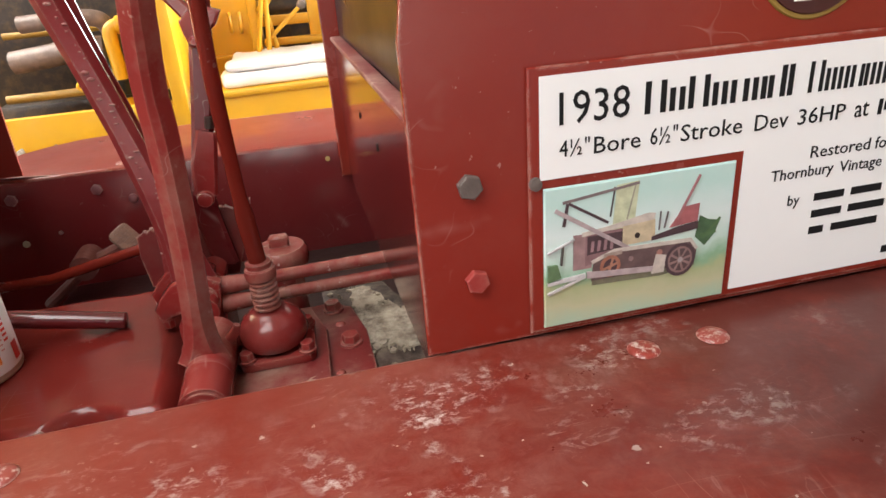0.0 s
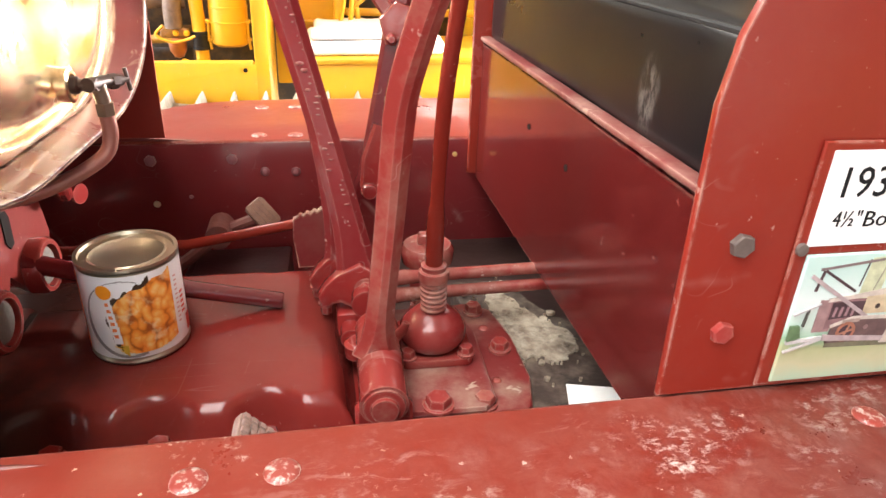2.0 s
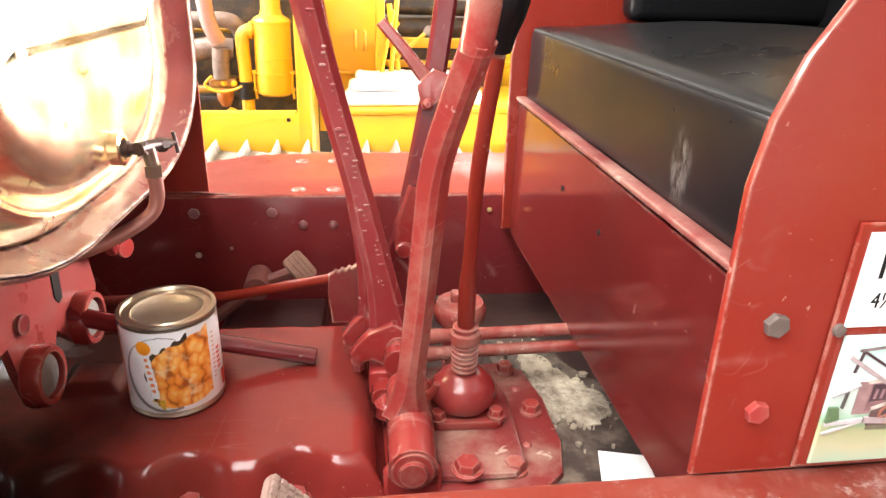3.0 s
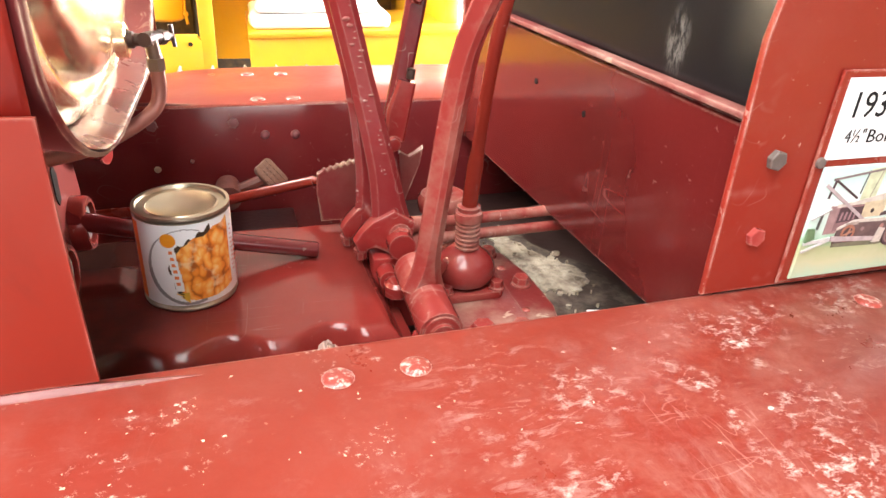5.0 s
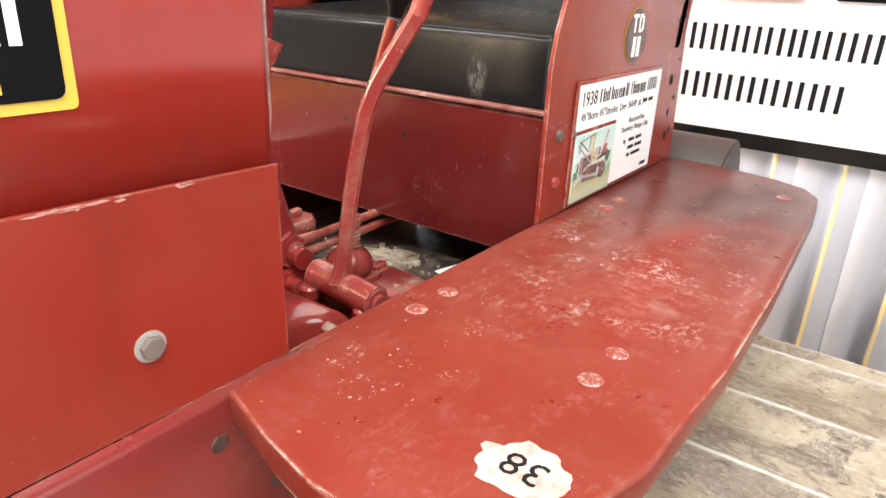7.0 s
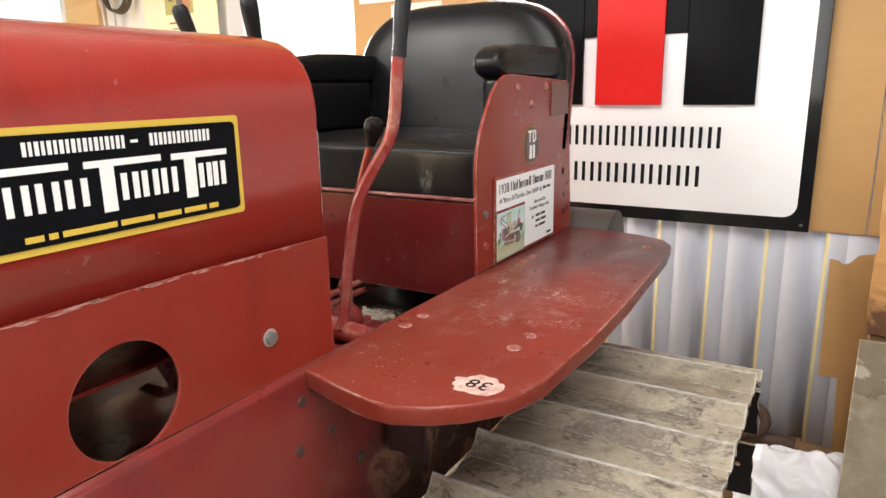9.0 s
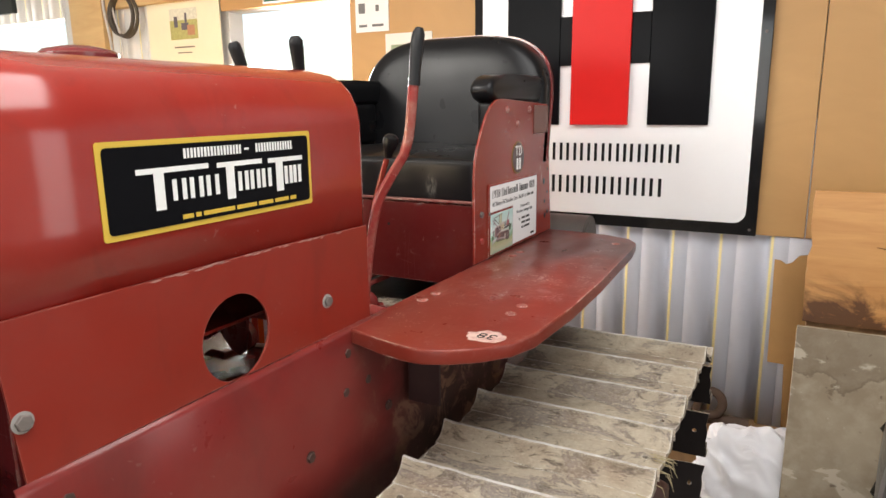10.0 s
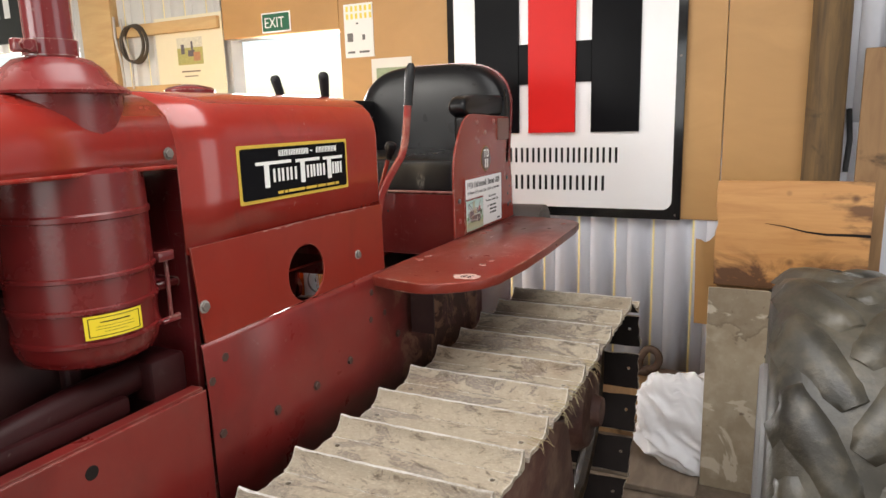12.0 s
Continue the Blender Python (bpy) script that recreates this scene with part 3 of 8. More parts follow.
def cladding(name, y0, y1, z0, z1, mat, label, pitch=0.200, rib=0.036, width=0.062):
    """Trapezoidal steel sheet on the end wall, ribs upright."""
    bm = B()
    pts, tint = [], []
    c = -0.280 - pitch * math.ceil((-0.280 - y0) / pitch)
    while c < y1 + pitch:          # a narrow recessed channel, then a broad pan, light on its lip painted cream
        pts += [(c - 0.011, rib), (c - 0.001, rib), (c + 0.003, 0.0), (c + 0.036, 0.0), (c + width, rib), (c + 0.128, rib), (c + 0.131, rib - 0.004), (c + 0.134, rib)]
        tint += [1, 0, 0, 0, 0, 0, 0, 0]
        c += pitch
    pts = [(min(max(p, y0), y1), q) for p, q in pts]
    vs = [[bm.verts.new((WALL_X + 0.042 - q, p, z)) for p, q in pts] for z in (z0, z1)]
    for k in range(len(pts) - 1):
        if pts[k + 1][0] - pts[k][0] > 1e-5:
            f = bm.faces.new((vs[0][k], vs[0][k + 1], vs[1][k + 1], vs[1][k]))
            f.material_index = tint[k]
    ob = single(name, bm, mat, label, "cladding", kind="structure", angle=20)
    ob.data.materials.append(EDGE_LIGHT)
    so = ob.modifiers.new("thickness", 'SOLIDIFY')
    so.thickness = 0.002
    return ob


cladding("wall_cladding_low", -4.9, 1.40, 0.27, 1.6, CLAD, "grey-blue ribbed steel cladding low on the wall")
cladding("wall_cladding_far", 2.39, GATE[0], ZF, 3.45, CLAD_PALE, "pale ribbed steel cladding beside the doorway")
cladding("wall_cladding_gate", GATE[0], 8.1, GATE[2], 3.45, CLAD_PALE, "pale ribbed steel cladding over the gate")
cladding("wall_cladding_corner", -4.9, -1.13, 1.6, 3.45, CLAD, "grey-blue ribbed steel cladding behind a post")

bm = B()
cube(bm, WALL_X - 0.05, WALL_X + 0.04, -4.9, 1.40, ZF, 0.27, 0.004)
single("bottom_rail", bm, POST_WOOD, "dark rough timber bottom rail under the cladding", "timber rail", kind="structure")


def wallboards():
    for i, (y0, y1, z0, z1) in enumerate(((-0.80, -0.1, 1.12, 3.4), (-1.16, -0.804, 1.12, 3.4), (-0.096, 0.67, 1.12, 3.4), (0.674, 1.43, ZF, 3.4), (1.434, 2.37, 2.23, 3.4))):
        bm = B()
        cube(bm, WALL_X - 0.008, WALL_X + 0.006, y0, y1, z0, z1, 0.002, 1)
        tagged(single("wallboard", bm, PLY_TAN, "tan smooth wallboard sheet", "wallboard", kind="structure"))


wallboards()
bm = B()
prism(bm, [(-0.708, 0.57), (-0.772, 0.57), (-0.79, 0.13), (-0.86, 0.13), (-0.86, 1.06), (-0.79, 1.045), (-0.765, 1.012), (-0.745, 1.004), (-0.725, 1.018), (-0.700, 1.022)], "yz", WALL_X - 0.012, WALL_X, 0.001)
single("board_strip", bm, PLY_TAN, "torn narrow strip of tan board on the cladding", "board")

bm = B()
tube(bm, [(1.28, -1.235, ZF), (1.28, -1.232, 1.2), (1.28, -1.226, 3.49)], [0.085, 0.08, 0.076], 20)
single("pole_post", bm, POLE_WOOD, "round dark weathered timber pole against the wall", "post", kind="structure")
bm = B()
cube(bm, WALL_X - 0.06, WALL_X + 0.03, 3.389, 3.724, ZF, 3.49, 0.006)
single("timber_post", bm, NOG_WOOD, "squared pine post beside the pale cladding", "post", kind="structure")
bm = B()
cube(bm, WALL_X - 0.045, WALL_X + 0.008, 2.39, 3.389, 2.31, 2.39, 0.004)
single("timber_nog", bm, NOG_WOOD, "horizontal pine nog on the wall", "timber rail", kind="structure")
bm = B()
cube(bm, WALL_X - 0.045, WALL_X + 0.008, 2.80, 3.389, 1.90, 1.96, 0.004)
single("timber_nog_low", bm, NOG_WOOD, "lower horizontal pine nog on the wall", "timber rail", kind="structure")

# ---------------------------------------------------------------- the red crawler
tractor = thing("crawler_tractor", (-0.5, 0.3695, -0.12), "dark red vintage crawler tractor with black vinyl seat", "tractor")
YC, SIDE = 0.3695, 0.366          # middle of the machine, half width of the hood


def mirror_y(y):
    return 2 * YC - y


# fender decks with their inner walls
DECK = [(0.59, 0.011), (-0.632, 0.011), (-0.638, 0.002), (-0.661, -0.085), (-0.675, -0.15), (-0.678, -0.19), (-0.655, -0.24), (-0.62, -0.285), (-0.57, -0.325),
        (-0.50, -0.347), (-0.30, -0.355), (-0.05, -0.352), (0.375, -0.333), (0.47, -0.322), (0.525, -0.29), (0.56, -0.22), (0.575, -0.135)]


def deck_mat():
    """Red deck enamel rubbed by boots: pale flecks, fine scratches, cloudy scuffs, densest beside the seat."""
    m = painted("scuffed_red_deck", (0.208, 0.0272, 0.0160), (0.172, 0.0212, 0.0125), 0.24, 0.03, 0.0, bump=0.05, coat=0.0, edge=1.0, edge_colour=(0.66, 0.53, 0.43), edge_radius=0.006)
    t = m.node_tree
    b = t.nodes["Principled BSDF"]
    col = b.inputs["Base Color"].links[0].from_socket
    c = t.nodes.new("ShaderNodeTexCoord")

    def patch(cx, cy, rx, ry, lo, hi):
        mp = t.nodes.new("ShaderNodeMapping")
        mp.inputs["Location"].default_value = (-cx / rx, -cy / ry, 0)
        mp.inputs["Scale"].default_value = (1 / rx, 1 / ry, 0)
        t.links.new(c.outputs["Object"], mp.inputs[0])
        g = t.nodes.new("ShaderNodeTexGradient")
        g.gradient_type = 'SPHERICAL'
        t.links.new(mp.outputs[0], g.inputs[0])
        return ramp(t, g.outputs["Fac"], [(0.0, lo), (0.6, hi)]).outputs[0]

    trod = patch(0.02, -0.17, 0.44, 0.27, 0.10, 1.0)
    front = patch(-0.46, -0.05, 0.26, 0.13, 0.0, 0.9)

    def flecks(scale, size, share, mask, strength, colour):
        nonlocal col
        v = t.nodes.new("ShaderNodeTexVoronoi")
        v.inputs["Scale"].default_value = scale
        nz = noise_node(t, scale * 1.6, 3)
        add = t.nodes.new("ShaderNodeMix")
        add.data_type = 'VECTOR'
        add.inputs[0].default_value = 0.008
        t.links.new(c.outputs["Object"], add.inputs[4])
        t.links.new(nz.outputs["Color"], add.inputs[5])
        t.links.new(add.outputs[1], v.inputs["Vector"])
        sp = t.nodes.new("ShaderNodeSeparateColor")
        t.links.new(v.outputs["Color"], sp.inputs[0])
        k = times(t, ramp(t, v.outputs["Distance"], [(size * 0.75, 1.0), (size, 0.0)]).outputs[0], ramp(t, sp.outputs[0], [(1 - share, 0.0), (1 - share + 0.02, 1.0)]).outputs[0])
        k = times(t, k, mask)
        col = mixed(t, times(t, k, strength), col, colour)

    def rubbed(scale, lo, hi, cl_scale, cl_lo, cl_hi, strength, colour, mask, stretch=None, distort=0.8):
        nonlocal col
        n = noise_node(t, scale, 6, 0.72, stretch=stretch, distort=distort)
        cl = noise_node(t, cl_scale, 3, 0.55, distort=0.5)
        k = times(t, ramp(t, n.outputs[0], [(lo, 0.0), (hi, 1.0)]).outputs[0], ramp(t, cl.outputs[0], [(cl_lo, 0.0), (cl_hi, 1.0)]).outputs[0])
        col = mixed(t, times(t, times(t, k, mask), strength), col, colour)

    # soft greasy clouds, then chalky rubs in clusters, then small chips
    rubbed(55.0, 0.40, 0.72, 2.5, 0.25, 0.50, 0.13, (0.55, 0.34, 0.27), trod, (0.8, 1.0, 1.0), 0.5)
    rubbed(22.0, 0.45, 0.70, 4.0, 0.30, 0.60, 0.5, (0.17, 0.018, 0.016), trod, None, 0.6)
    rubbed(9.0, 0.46, 0.74, 3.0, 0.40, 0.60, 0.20, (0.52, 0.30, 0.24), trod, (1.0, 0.8, 1.0), 0.4)
    rubbed(30.0, 0.48, 0.72, 7.0, 0.48, 0.62, 0.36, (0.62, 0.48, 0.43), trod, (1.0, 0.6, 1.0), 0.3)
    rubbed(95.0, 0.50, 0.68, 13.0, 0.53, 0.63, 0.66, (0.74, 0.67, 0.61), trod, (0.8, 1.1, 1.0), 0.3)
    rubbed(160.0, 0.56, 0.66, 20.0, 0.58, 0.66, 0.75, (0.76, 0.68, 0.58), front, None, 0.2)
    rubbed(60.0, 0.54, 0.66, 5.0, 0.54, 0.62, 0.35, (0.70, 0.58, 0.53), trod, (0.5, 1.3, 1.0), 0.9)
    # fine curved scratches
    for scale, st in ((9.0, (0.5, 2.2, 1.0)), (11.0, (2.4, 0.6, 1.0))):
        n = noise_node(t, scale, 2, 0.4, stretch=st, distort=1.8)
        line = ramp(t, n.outputs[0], [(0.490, 0.0), (0.50, 1.0), (0.510, 0.0)])
        gap = noise_node(t, 8.0, 2, 0.5)
        k = times(t, times(t, line.outputs[0], ramp(t, gap.outputs[0], [(0.58, 0.0), (0.66, 1.0)]).outputs[0]), trod)
        col = mixed(t, times(t, k, 0.15), col, (0.66, 0.46, 0.40))
    flecks(46.0, 0.15, 0.022, trod, 0.75, (0.72, 0.63, 0.56))
    flecks(140.0, 0.26, 0.035, trod, 0.7, (0.72, 0.63, 0.54))
    flecks(150.0, 0.22, 0.06, front, 0.85, (0.74, 0.64, 0.50))
    flecks(70.0, 0.17, 0.04, front, 0.8, (0.74, 0.66, 0.54))
    # dimmer light over the rear end, put into the colour
    rear = patch(0.44, -0.17, 0.56, 0.46, 0.0, 1.0)
    rubbed(5.0, 0.22, 0.52, 2.0, 0.10, 0.35, 0.78, (0.050, 0.018, 0.016), rear, None, 0.6)
    t.links.new(col, b.inputs["Base Color"])
    return m


def rivet_mat():
    m = painted("worn_rivet", (0.26, 0.040, 0.028), (0.22, 0.030, 0.022), 0.30, 0.15, 0.0, bump=0.1, edge=0.5, edge_colour=(0.58, 0.44, 0.38), edge_radius=0.002)
    t = m.node_tree
    b = t.nodes["Principled BSDF"]
    old = b.inputs["Base Color"].links[0].from_socket
    n = noise_node(t, 150.0, 5, 0.7)
    col = mixed(t, ramp(t, n.outputs[0], [(0.50, 0.0), (0.62, 0.75)]).outputs[0], old, (0.55, 0.47, 0.42))
    t.links.new(col, b.inputs["Base Color"])
    return m


RIVET_WORN = rivet_mat()
DECK_MAT = deck_mat()
DECK_MAT.node_tree.nodes["Principled BSDF"].inputs["Specular IOR Level"].default_value = 0.28
for far in (False, True):
    pts = [(x + (0.05 if x < -0.49 and y < 0 else 0.0), 0.7355 + (0.011 - y) * 0.775) if far else (x, y) for x, y in DECK]
    bm = B()
    prism(bm, pts, "xy", 1.200, 1.230, 0.005, 3)
    deck = part("fender_deck", bm, DECK_MAT, tractor, "scuffed flat red fender deck with a rounded front corner")
    bm = B()
    ya, yb = (0.7345, 0.7445) if far else (0.013, 0.023)
    zt = 1.2265 if far else 1.199
    prism(bm, [(-1.0, zt), (-1.0, 0.80), (0.56, 0.80), (0.56, zt)], "xz", ya, yb, 0.001)
    part("fender_inner_wall", bm, RED_DARK, tractor, "maroon inner wall of the fender")
    for x, y in ((-0.398, -0.033), (-0.337, -0.033), (-0.340, -0.254), (-0.404, -0.254), (0.12, -0.04), (0.18, -0.04), (0.42, -0.27)):
        bm = B()
        dome_rivet(bm, (x, 0.762 + (-0.033 - y) * 0.85 if far else y, 1.2302), (0, 0, 1), 0.0128, 0.0030)
        part("rivet", bm, RIVET_WORN, deck, "flat rivet with worn paint")

# inner far wall bolts
BOLT_WORN = painted("worn_maroon_bolt", (0.20, 0.06, 0.065), (0.14, 0.03, 0.035), 0.3, 0.4, 0.8, chip_colour=(0.45, 0.36, 0.34), dust=(0.32, 0.24, 0.24), edge=0.8, chip_scale=150.0)
for x, z, r in ((-0.573, 1.1985, 0.0100), (-0.443, 1.1985, 0.0095), (-0.391, 1.175, 0.008), (-0.339, 1.1735, 0.008), (-0.516, 1.133, 0.0035)):
    bm = B()
    if z < 1.19:
        dome_rivet(bm, (x, 0.7345, z), (0, -1, 0), r, 0.006)
    else:
        hexbolt(bm, (x, 0.7345, z), (0, -1, 0), r, 0.004, False)
    part("wall_bolt", bm, BOLT_WORN, tractor, "worn maroon bolt head")
bm = B()
lathe(bm, [(0.006, 0), (0.005, 0.003), (0, 0.004)], (-0.573, 0.7345, 1.121), (0, -1, 0), 12)
part("plug", bm, plain("cream_plug", (0.5, 0.42, 0.3), 0.5), tractor, "small cream plug")
bm = B()
lathe(bm, [(0.0045, 0), (0.004, 0.003), (0, 0.004)], (-0.060, 0.7345, 1.1985), (0, -1, 0), 12)
part("plug", bm, plain("brass_plug", (0.55, 0.42, 0.16), 0.4, 0.4), tractor, "small brass plug")

# seat side plates
PLATE_BOLT = plain("dull_brown_bolt", (0.105, 0.080, 0.070), 0.6, 0.0, 0.4, 90, 0.2)
PLATE = [(-0.040, 1.231), (-0.042, 1.47), (-0.036, 1.515), (-0.020, 1.555), (0.005, 1.597), (0.035, 1.638), (0.065, 1.664), (0.10, 1.680), (0.14, 1.684), (0.535, 1.668), (0.585, 1.231)]
for far in (False, True):
    bm = B()
    prism(bm, [(x, 1.168 if far and z < 1.24 else z) for x, z in PLATE], "xz", *((0.717, 0.724) if far else (0.0, 0.007)), 0.0015, 1)
    plate = part("seat_side_plate", bm, RED, tractor, "tall red steel plate beside the seat")
    yy, ax = (0.724, (0, 1, 0)) if far else (0.0, (0, -1, 0))
    for x, z in ((0.0, 1.367), (0.002, 1.291)):
        bm = B()
        hexbolt(bm, (x, yy, z), ax, 0.0096, 0.006, False)
        part("bolt", bm, PLATE_BOLT if z > 1.3 else RED_DUSTY, plate, "worn steel hex bolt" if z > 1.3 else "hex bolt with worn red paint")
    for x, z in ((0.178, 1.653), (0.355, 1.652), (0.26, 1.61)):
        bm = B()
        dome_rivet(bm, (x, yy, z), ax, 0.011, 0.006)
        part("rivet", bm, RIVET_WORN, plate)
near_plate = [o for o in tractor.children if o.name.startswith("seat_side_plate")][0]
near_plate.location.y = 0.006
bm = B()
prism(bm, [(0.395, 1.575), (0.525, 1.575), (0.525, 1.663), (0.395, 1.665)], "xz", -0.004, -0.0005, 0.001, 1)
part("patch_plate", bm, plain("dull_brown_patch", (0.16, 0.07, 0.055), 0.45), near_plate, "dull brown bolted patch plate")
for x, z, r in ((0.50, 1.530, 0.006), (0.535, 1.535, 0.006), (0.505, 1.41, 0.011), (0.54, 1.45, 0.005), (0.515, 1.34, 0.007), (0.54, 1.37, 0.006), (0.52, 1.29, 0.010), (0.545, 1.30, 0.008)):
    bm = B()
    lathe(bm, [(r, 0), (r * 0.6, 0.0015)], (x, -0.0002, z), (0, -1, 0), 12)
    part("hole", bm, BLACK_GAP, near_plate, "dark bolt hole")

# round badge above the information plate
bm = B()
lathe(bm, [(0.050, 0), (0.049, 0.001)], (0.266, -0.0004, 1.507), (0, -1, 0), 40)
badge = part("badge", bm, plain("dull_gold_ring", (0.26, 0.16, 0.03), 0.45, 0, 0.1, 30, 0), near_plate, "round dark badge with a thin dull gold ring")
bm = B()
lathe(bm, [(0.0462, 0), (0.0455, 0.001)], (0.266, -0.0018, 1.507), (0, -1, 0), 40)
part("badge_face", bm, painted("maroon_black_badge", (0.05, 0.012, 0.014), (0.04, 0.01, 0.012), 0.25, 0.0), near_plate)
bm = B()
for x0, x1, z0, z1 in ((0.198, 0.222, 1.531, 1.537), (0.207, 0.213, 1.506, 1.531), (0.228, 0.234, 1.506, 1.537), (0.234, 0.244, 1.531, 1.537),
                       (0.234, 0.244, 1.506, 1.512), (0.243, 0.250, 1.510, 1.533), (0.208, 0.222, 1.464, 1.499), (0.229, 0.243, 1.464, 1.499)):
    cube(bm, x0 + 0.041, x1 + 0.041, -0.0036, -0.0030, z0 + 0.007, z1 + 0.007)
part("badge_bars", bm, LETTER_WHITE, near_plate, "plain white bars on the badge")


# information plate on the near side plate
def ipart(name, bm, mat, parent, label=""):
    for v in bm.verts:
        v.co.x, v.co.z = 0.0440 + (v.co.x - 0.03) * 1.04, 1.2365 + (v.co.z - 1.2365) * 1.11
    return part(name, bm, mat, parent, label)


def info_plate():
    bm = B()
    prism(bm, [(0.030, 1.2365), (0.400, 1.2365), (0.400, 1.425), (0.030, 1.425)], "xz", -0.004, -0.0006, 0.001, 1)
    p = ipart("information_plate", bm, RED, near_plate, "white information plate with a red border and a photograph")
    bm = B()
    prism(bm, [(0.038, 1.352), (0.200, 1.352), (0.200, 1.243), (0.394, 1.243), (0.394, 1.419), (0.038, 1.419)], "xz", -0.0052, -0.0042)
    ipart("white_face", bm, WHITE_PAINT, near_plate, "white printed face")
    bm = B()
    prism(bm, [(0.040, 1.241), (0.193, 1.241), (0.193, 1.346), (0.040, 1.346)], "xz", -0.0075, -0.0042, 0.001, 1)
    ipart("photograph", bm, PHOTO, near_plate, "faded photograph of an old crawler on grass")
    # plain shapes of the pictured machine
    def at(u, v):
        return (0.042 + 0.149 * u, 1.243 + 0.101 * v)

    def disc(u, v, r, n=14):
        x, z = at(u, v)
        return [(x + r * math.cos(2 * math.pi * k / n), z + r * math.sin(2 * math.pi * k / n)) for k in range(n)]

    def line(u0, v0, u1, v1, w):
        """A straight stroke of width w from one point of the picture to another."""
        (x0, z0), (x1, z1) = at(u0, v0), at(u1, v1)
        d = math.hypot(x1 - x0, z1 - z0)
        nx, nz = -(z1 - z0) / d * w / 2, (x1 - x0) / d * w / 2
        return [(x0 - nx, z0 - nz), (x1 - nx, z1 - nz), (x1 + nx, z1 + nz), (x0 + nx, z0 + nz)]

    DARK, LILAC, PALE = (0.085, 0.050, 0.060), (0.52, 0.42, 0.43), (0.66, 0.58, 0.52)
    shapes = [((0.66, 0.70, 0.47), [at(0.34, 0.62), at(0.46, 0.64), at(0.48, 0.99), at(0.36, 0.98)]),
              ((0.08, 0.16, 0.08), [at(0.81, 0.50), at(0.87, 0.42), at(0.92, 0.50), at(0.95, 0.60), at(0.88, 0.62), at(0.83, 0.66)]),
              ((0.10, 0.19, 0.08), line(0.85, 0.48, 0.95, 0.62, 0.002)), ((0.10, 0.19, 0.08), line(0.84, 0.50, 0.93, 0.52, 0.003)),
              ((0.22, 0.21, 0.14), [at(0.24, 0.26), at(0.63, 0.24), at(0.82, 0.28), at(0.80, 0.33), at(0.24, 0.31)]),
              ((0.10, 0.085, 0.085), line(0.33, 0.76, 0.35, 0.97, 0.0012)), ((0.40, 0.38, 0.30), line(0.42, 0.72, 0.46, 0.97, 0.0012)),
              ((0.26, 0.20, 0.20), line(0.08, 0.91, 0.48, 0.975, 0.0020)), (DARK, line(0.11, 0.90, 0.32, 0.72, 0.0020)), (DARK, line(0.105, 0.90, 0.085, 0.74, 0.0024)),
              ((0.40, 0.25, 0.25), [at(0.136, 0.40), at(0.236, 0.40), at(0.24, 0.66), at(0.136, 0.665)]),
              ((0.30, 0.17, 0.18), [at(0.20, 0.42), at(0.41, 0.48), at(0.41, 0.66), at(0.20, 0.66)]),
              (DARK, [at(0.21, 0.50), at(0.40, 0.52), at(0.40, 0.64), at(0.21, 0.64)])]
    shapes += [((0.36, 0.22, 0.24), line(0.235 + 0.035 * k, 0.52, 0.240 + 0.035 * k, 0.60, 0.0024)) for k in range(4)]
    shapes += [(PALE, [at(0.18, 0.645), at(0.57, 0.69), at(0.575, 0.735), at(0.54, 0.745), at(0.30, 0.69), at(0.18, 0.675)]),
               ((0.68, 0.56, 0.38), [at(0.40, 0.53), at(0.58, 0.535), at(0.575, 0.69), at(0.40, 0.675)]), ((0.03, 0.02, 0.02), disc(0.48, 0.590, 0.0022)),
               (LILAC, line(0.04, 0.865, 0.436, 0.505, 0.0030)),
               (DARK, [at(0.56, 0.53), at(0.82, 0.565), at(0.82, 0.62), at(0.70, 0.60), at(0.56, 0.56)]),
               ((0.44, 0.14, 0.15), [at(0.66, 0.605), at(0.815, 0.625), at(0.82, 0.755), at(0.735, 0.745)]), ((0.42, 0.18, 0.19), line(0.70, 0.66, 0.81, 0.965, 0.0018)),
               ((0.13, 0.10, 0.10), line(0.60, 0.60, 0.605, 0.74, 0.0009)), ((0.13, 0.10, 0.10), line(0.63, 0.61, 0.645, 0.73, 0.0009)),
               ((0.16, 0.10, 0.10), [at(0.235, 0.30), at(0.245, 0.44), at(0.36, 0.50), at(0.78, 0.475), at(0.825, 0.42), at(0.82, 0.33), at(0.78, 0.27), at(0.62, 0.30)]),
               (PALE, line(0.235, 0.44, 0.36, 0.505, 0.0026)), (PALE, line(0.355, 0.503, 0.79, 0.485, 0.0028)), (PALE, line(0.785, 0.485, 0.825, 0.41, 0.0026)),
               ((0.42, 0.33, 0.29), line(0.30, 0.475, 0.40, 0.485, 0.0030)), ((0.50, 0.24, 0.20), disc(0.61, 0.43, 0.0024)), ((0.34, 0.22, 0.22), disc(0.45, 0.42, 0.0020)),
               ((0.44, 0.18, 0.12), disc(0.336, 0.39, 0.0085)), (DARK, disc(0.336, 0.39, 0.0058)), ((0.46, 0.22, 0.15), line(0.295, 0.37, 0.38, 0.41, 0.0020)), ((0.46, 0.22, 0.15), line(0.325, 0.33, 0.35, 0.45, 0.0020)),
               (LILAC, [at(0.21, 0.325), at(0.62, 0.285), at(0.625, 0.325), at(0.21, 0.375)]), (PALE, [at(0.57, 0.27), at(0.64, 0.27), at(0.65, 0.40), at(0.59, 0.42)]),
               (DARK, disc(0.73, 0.345, 0.0130, 20)), ((0.30, 0.19, 0.18), disc(0.73, 0.345, 0.0105, 20)), ((0.11, 0.07, 0.075), disc(0.73, 0.345, 0.0088, 20))]
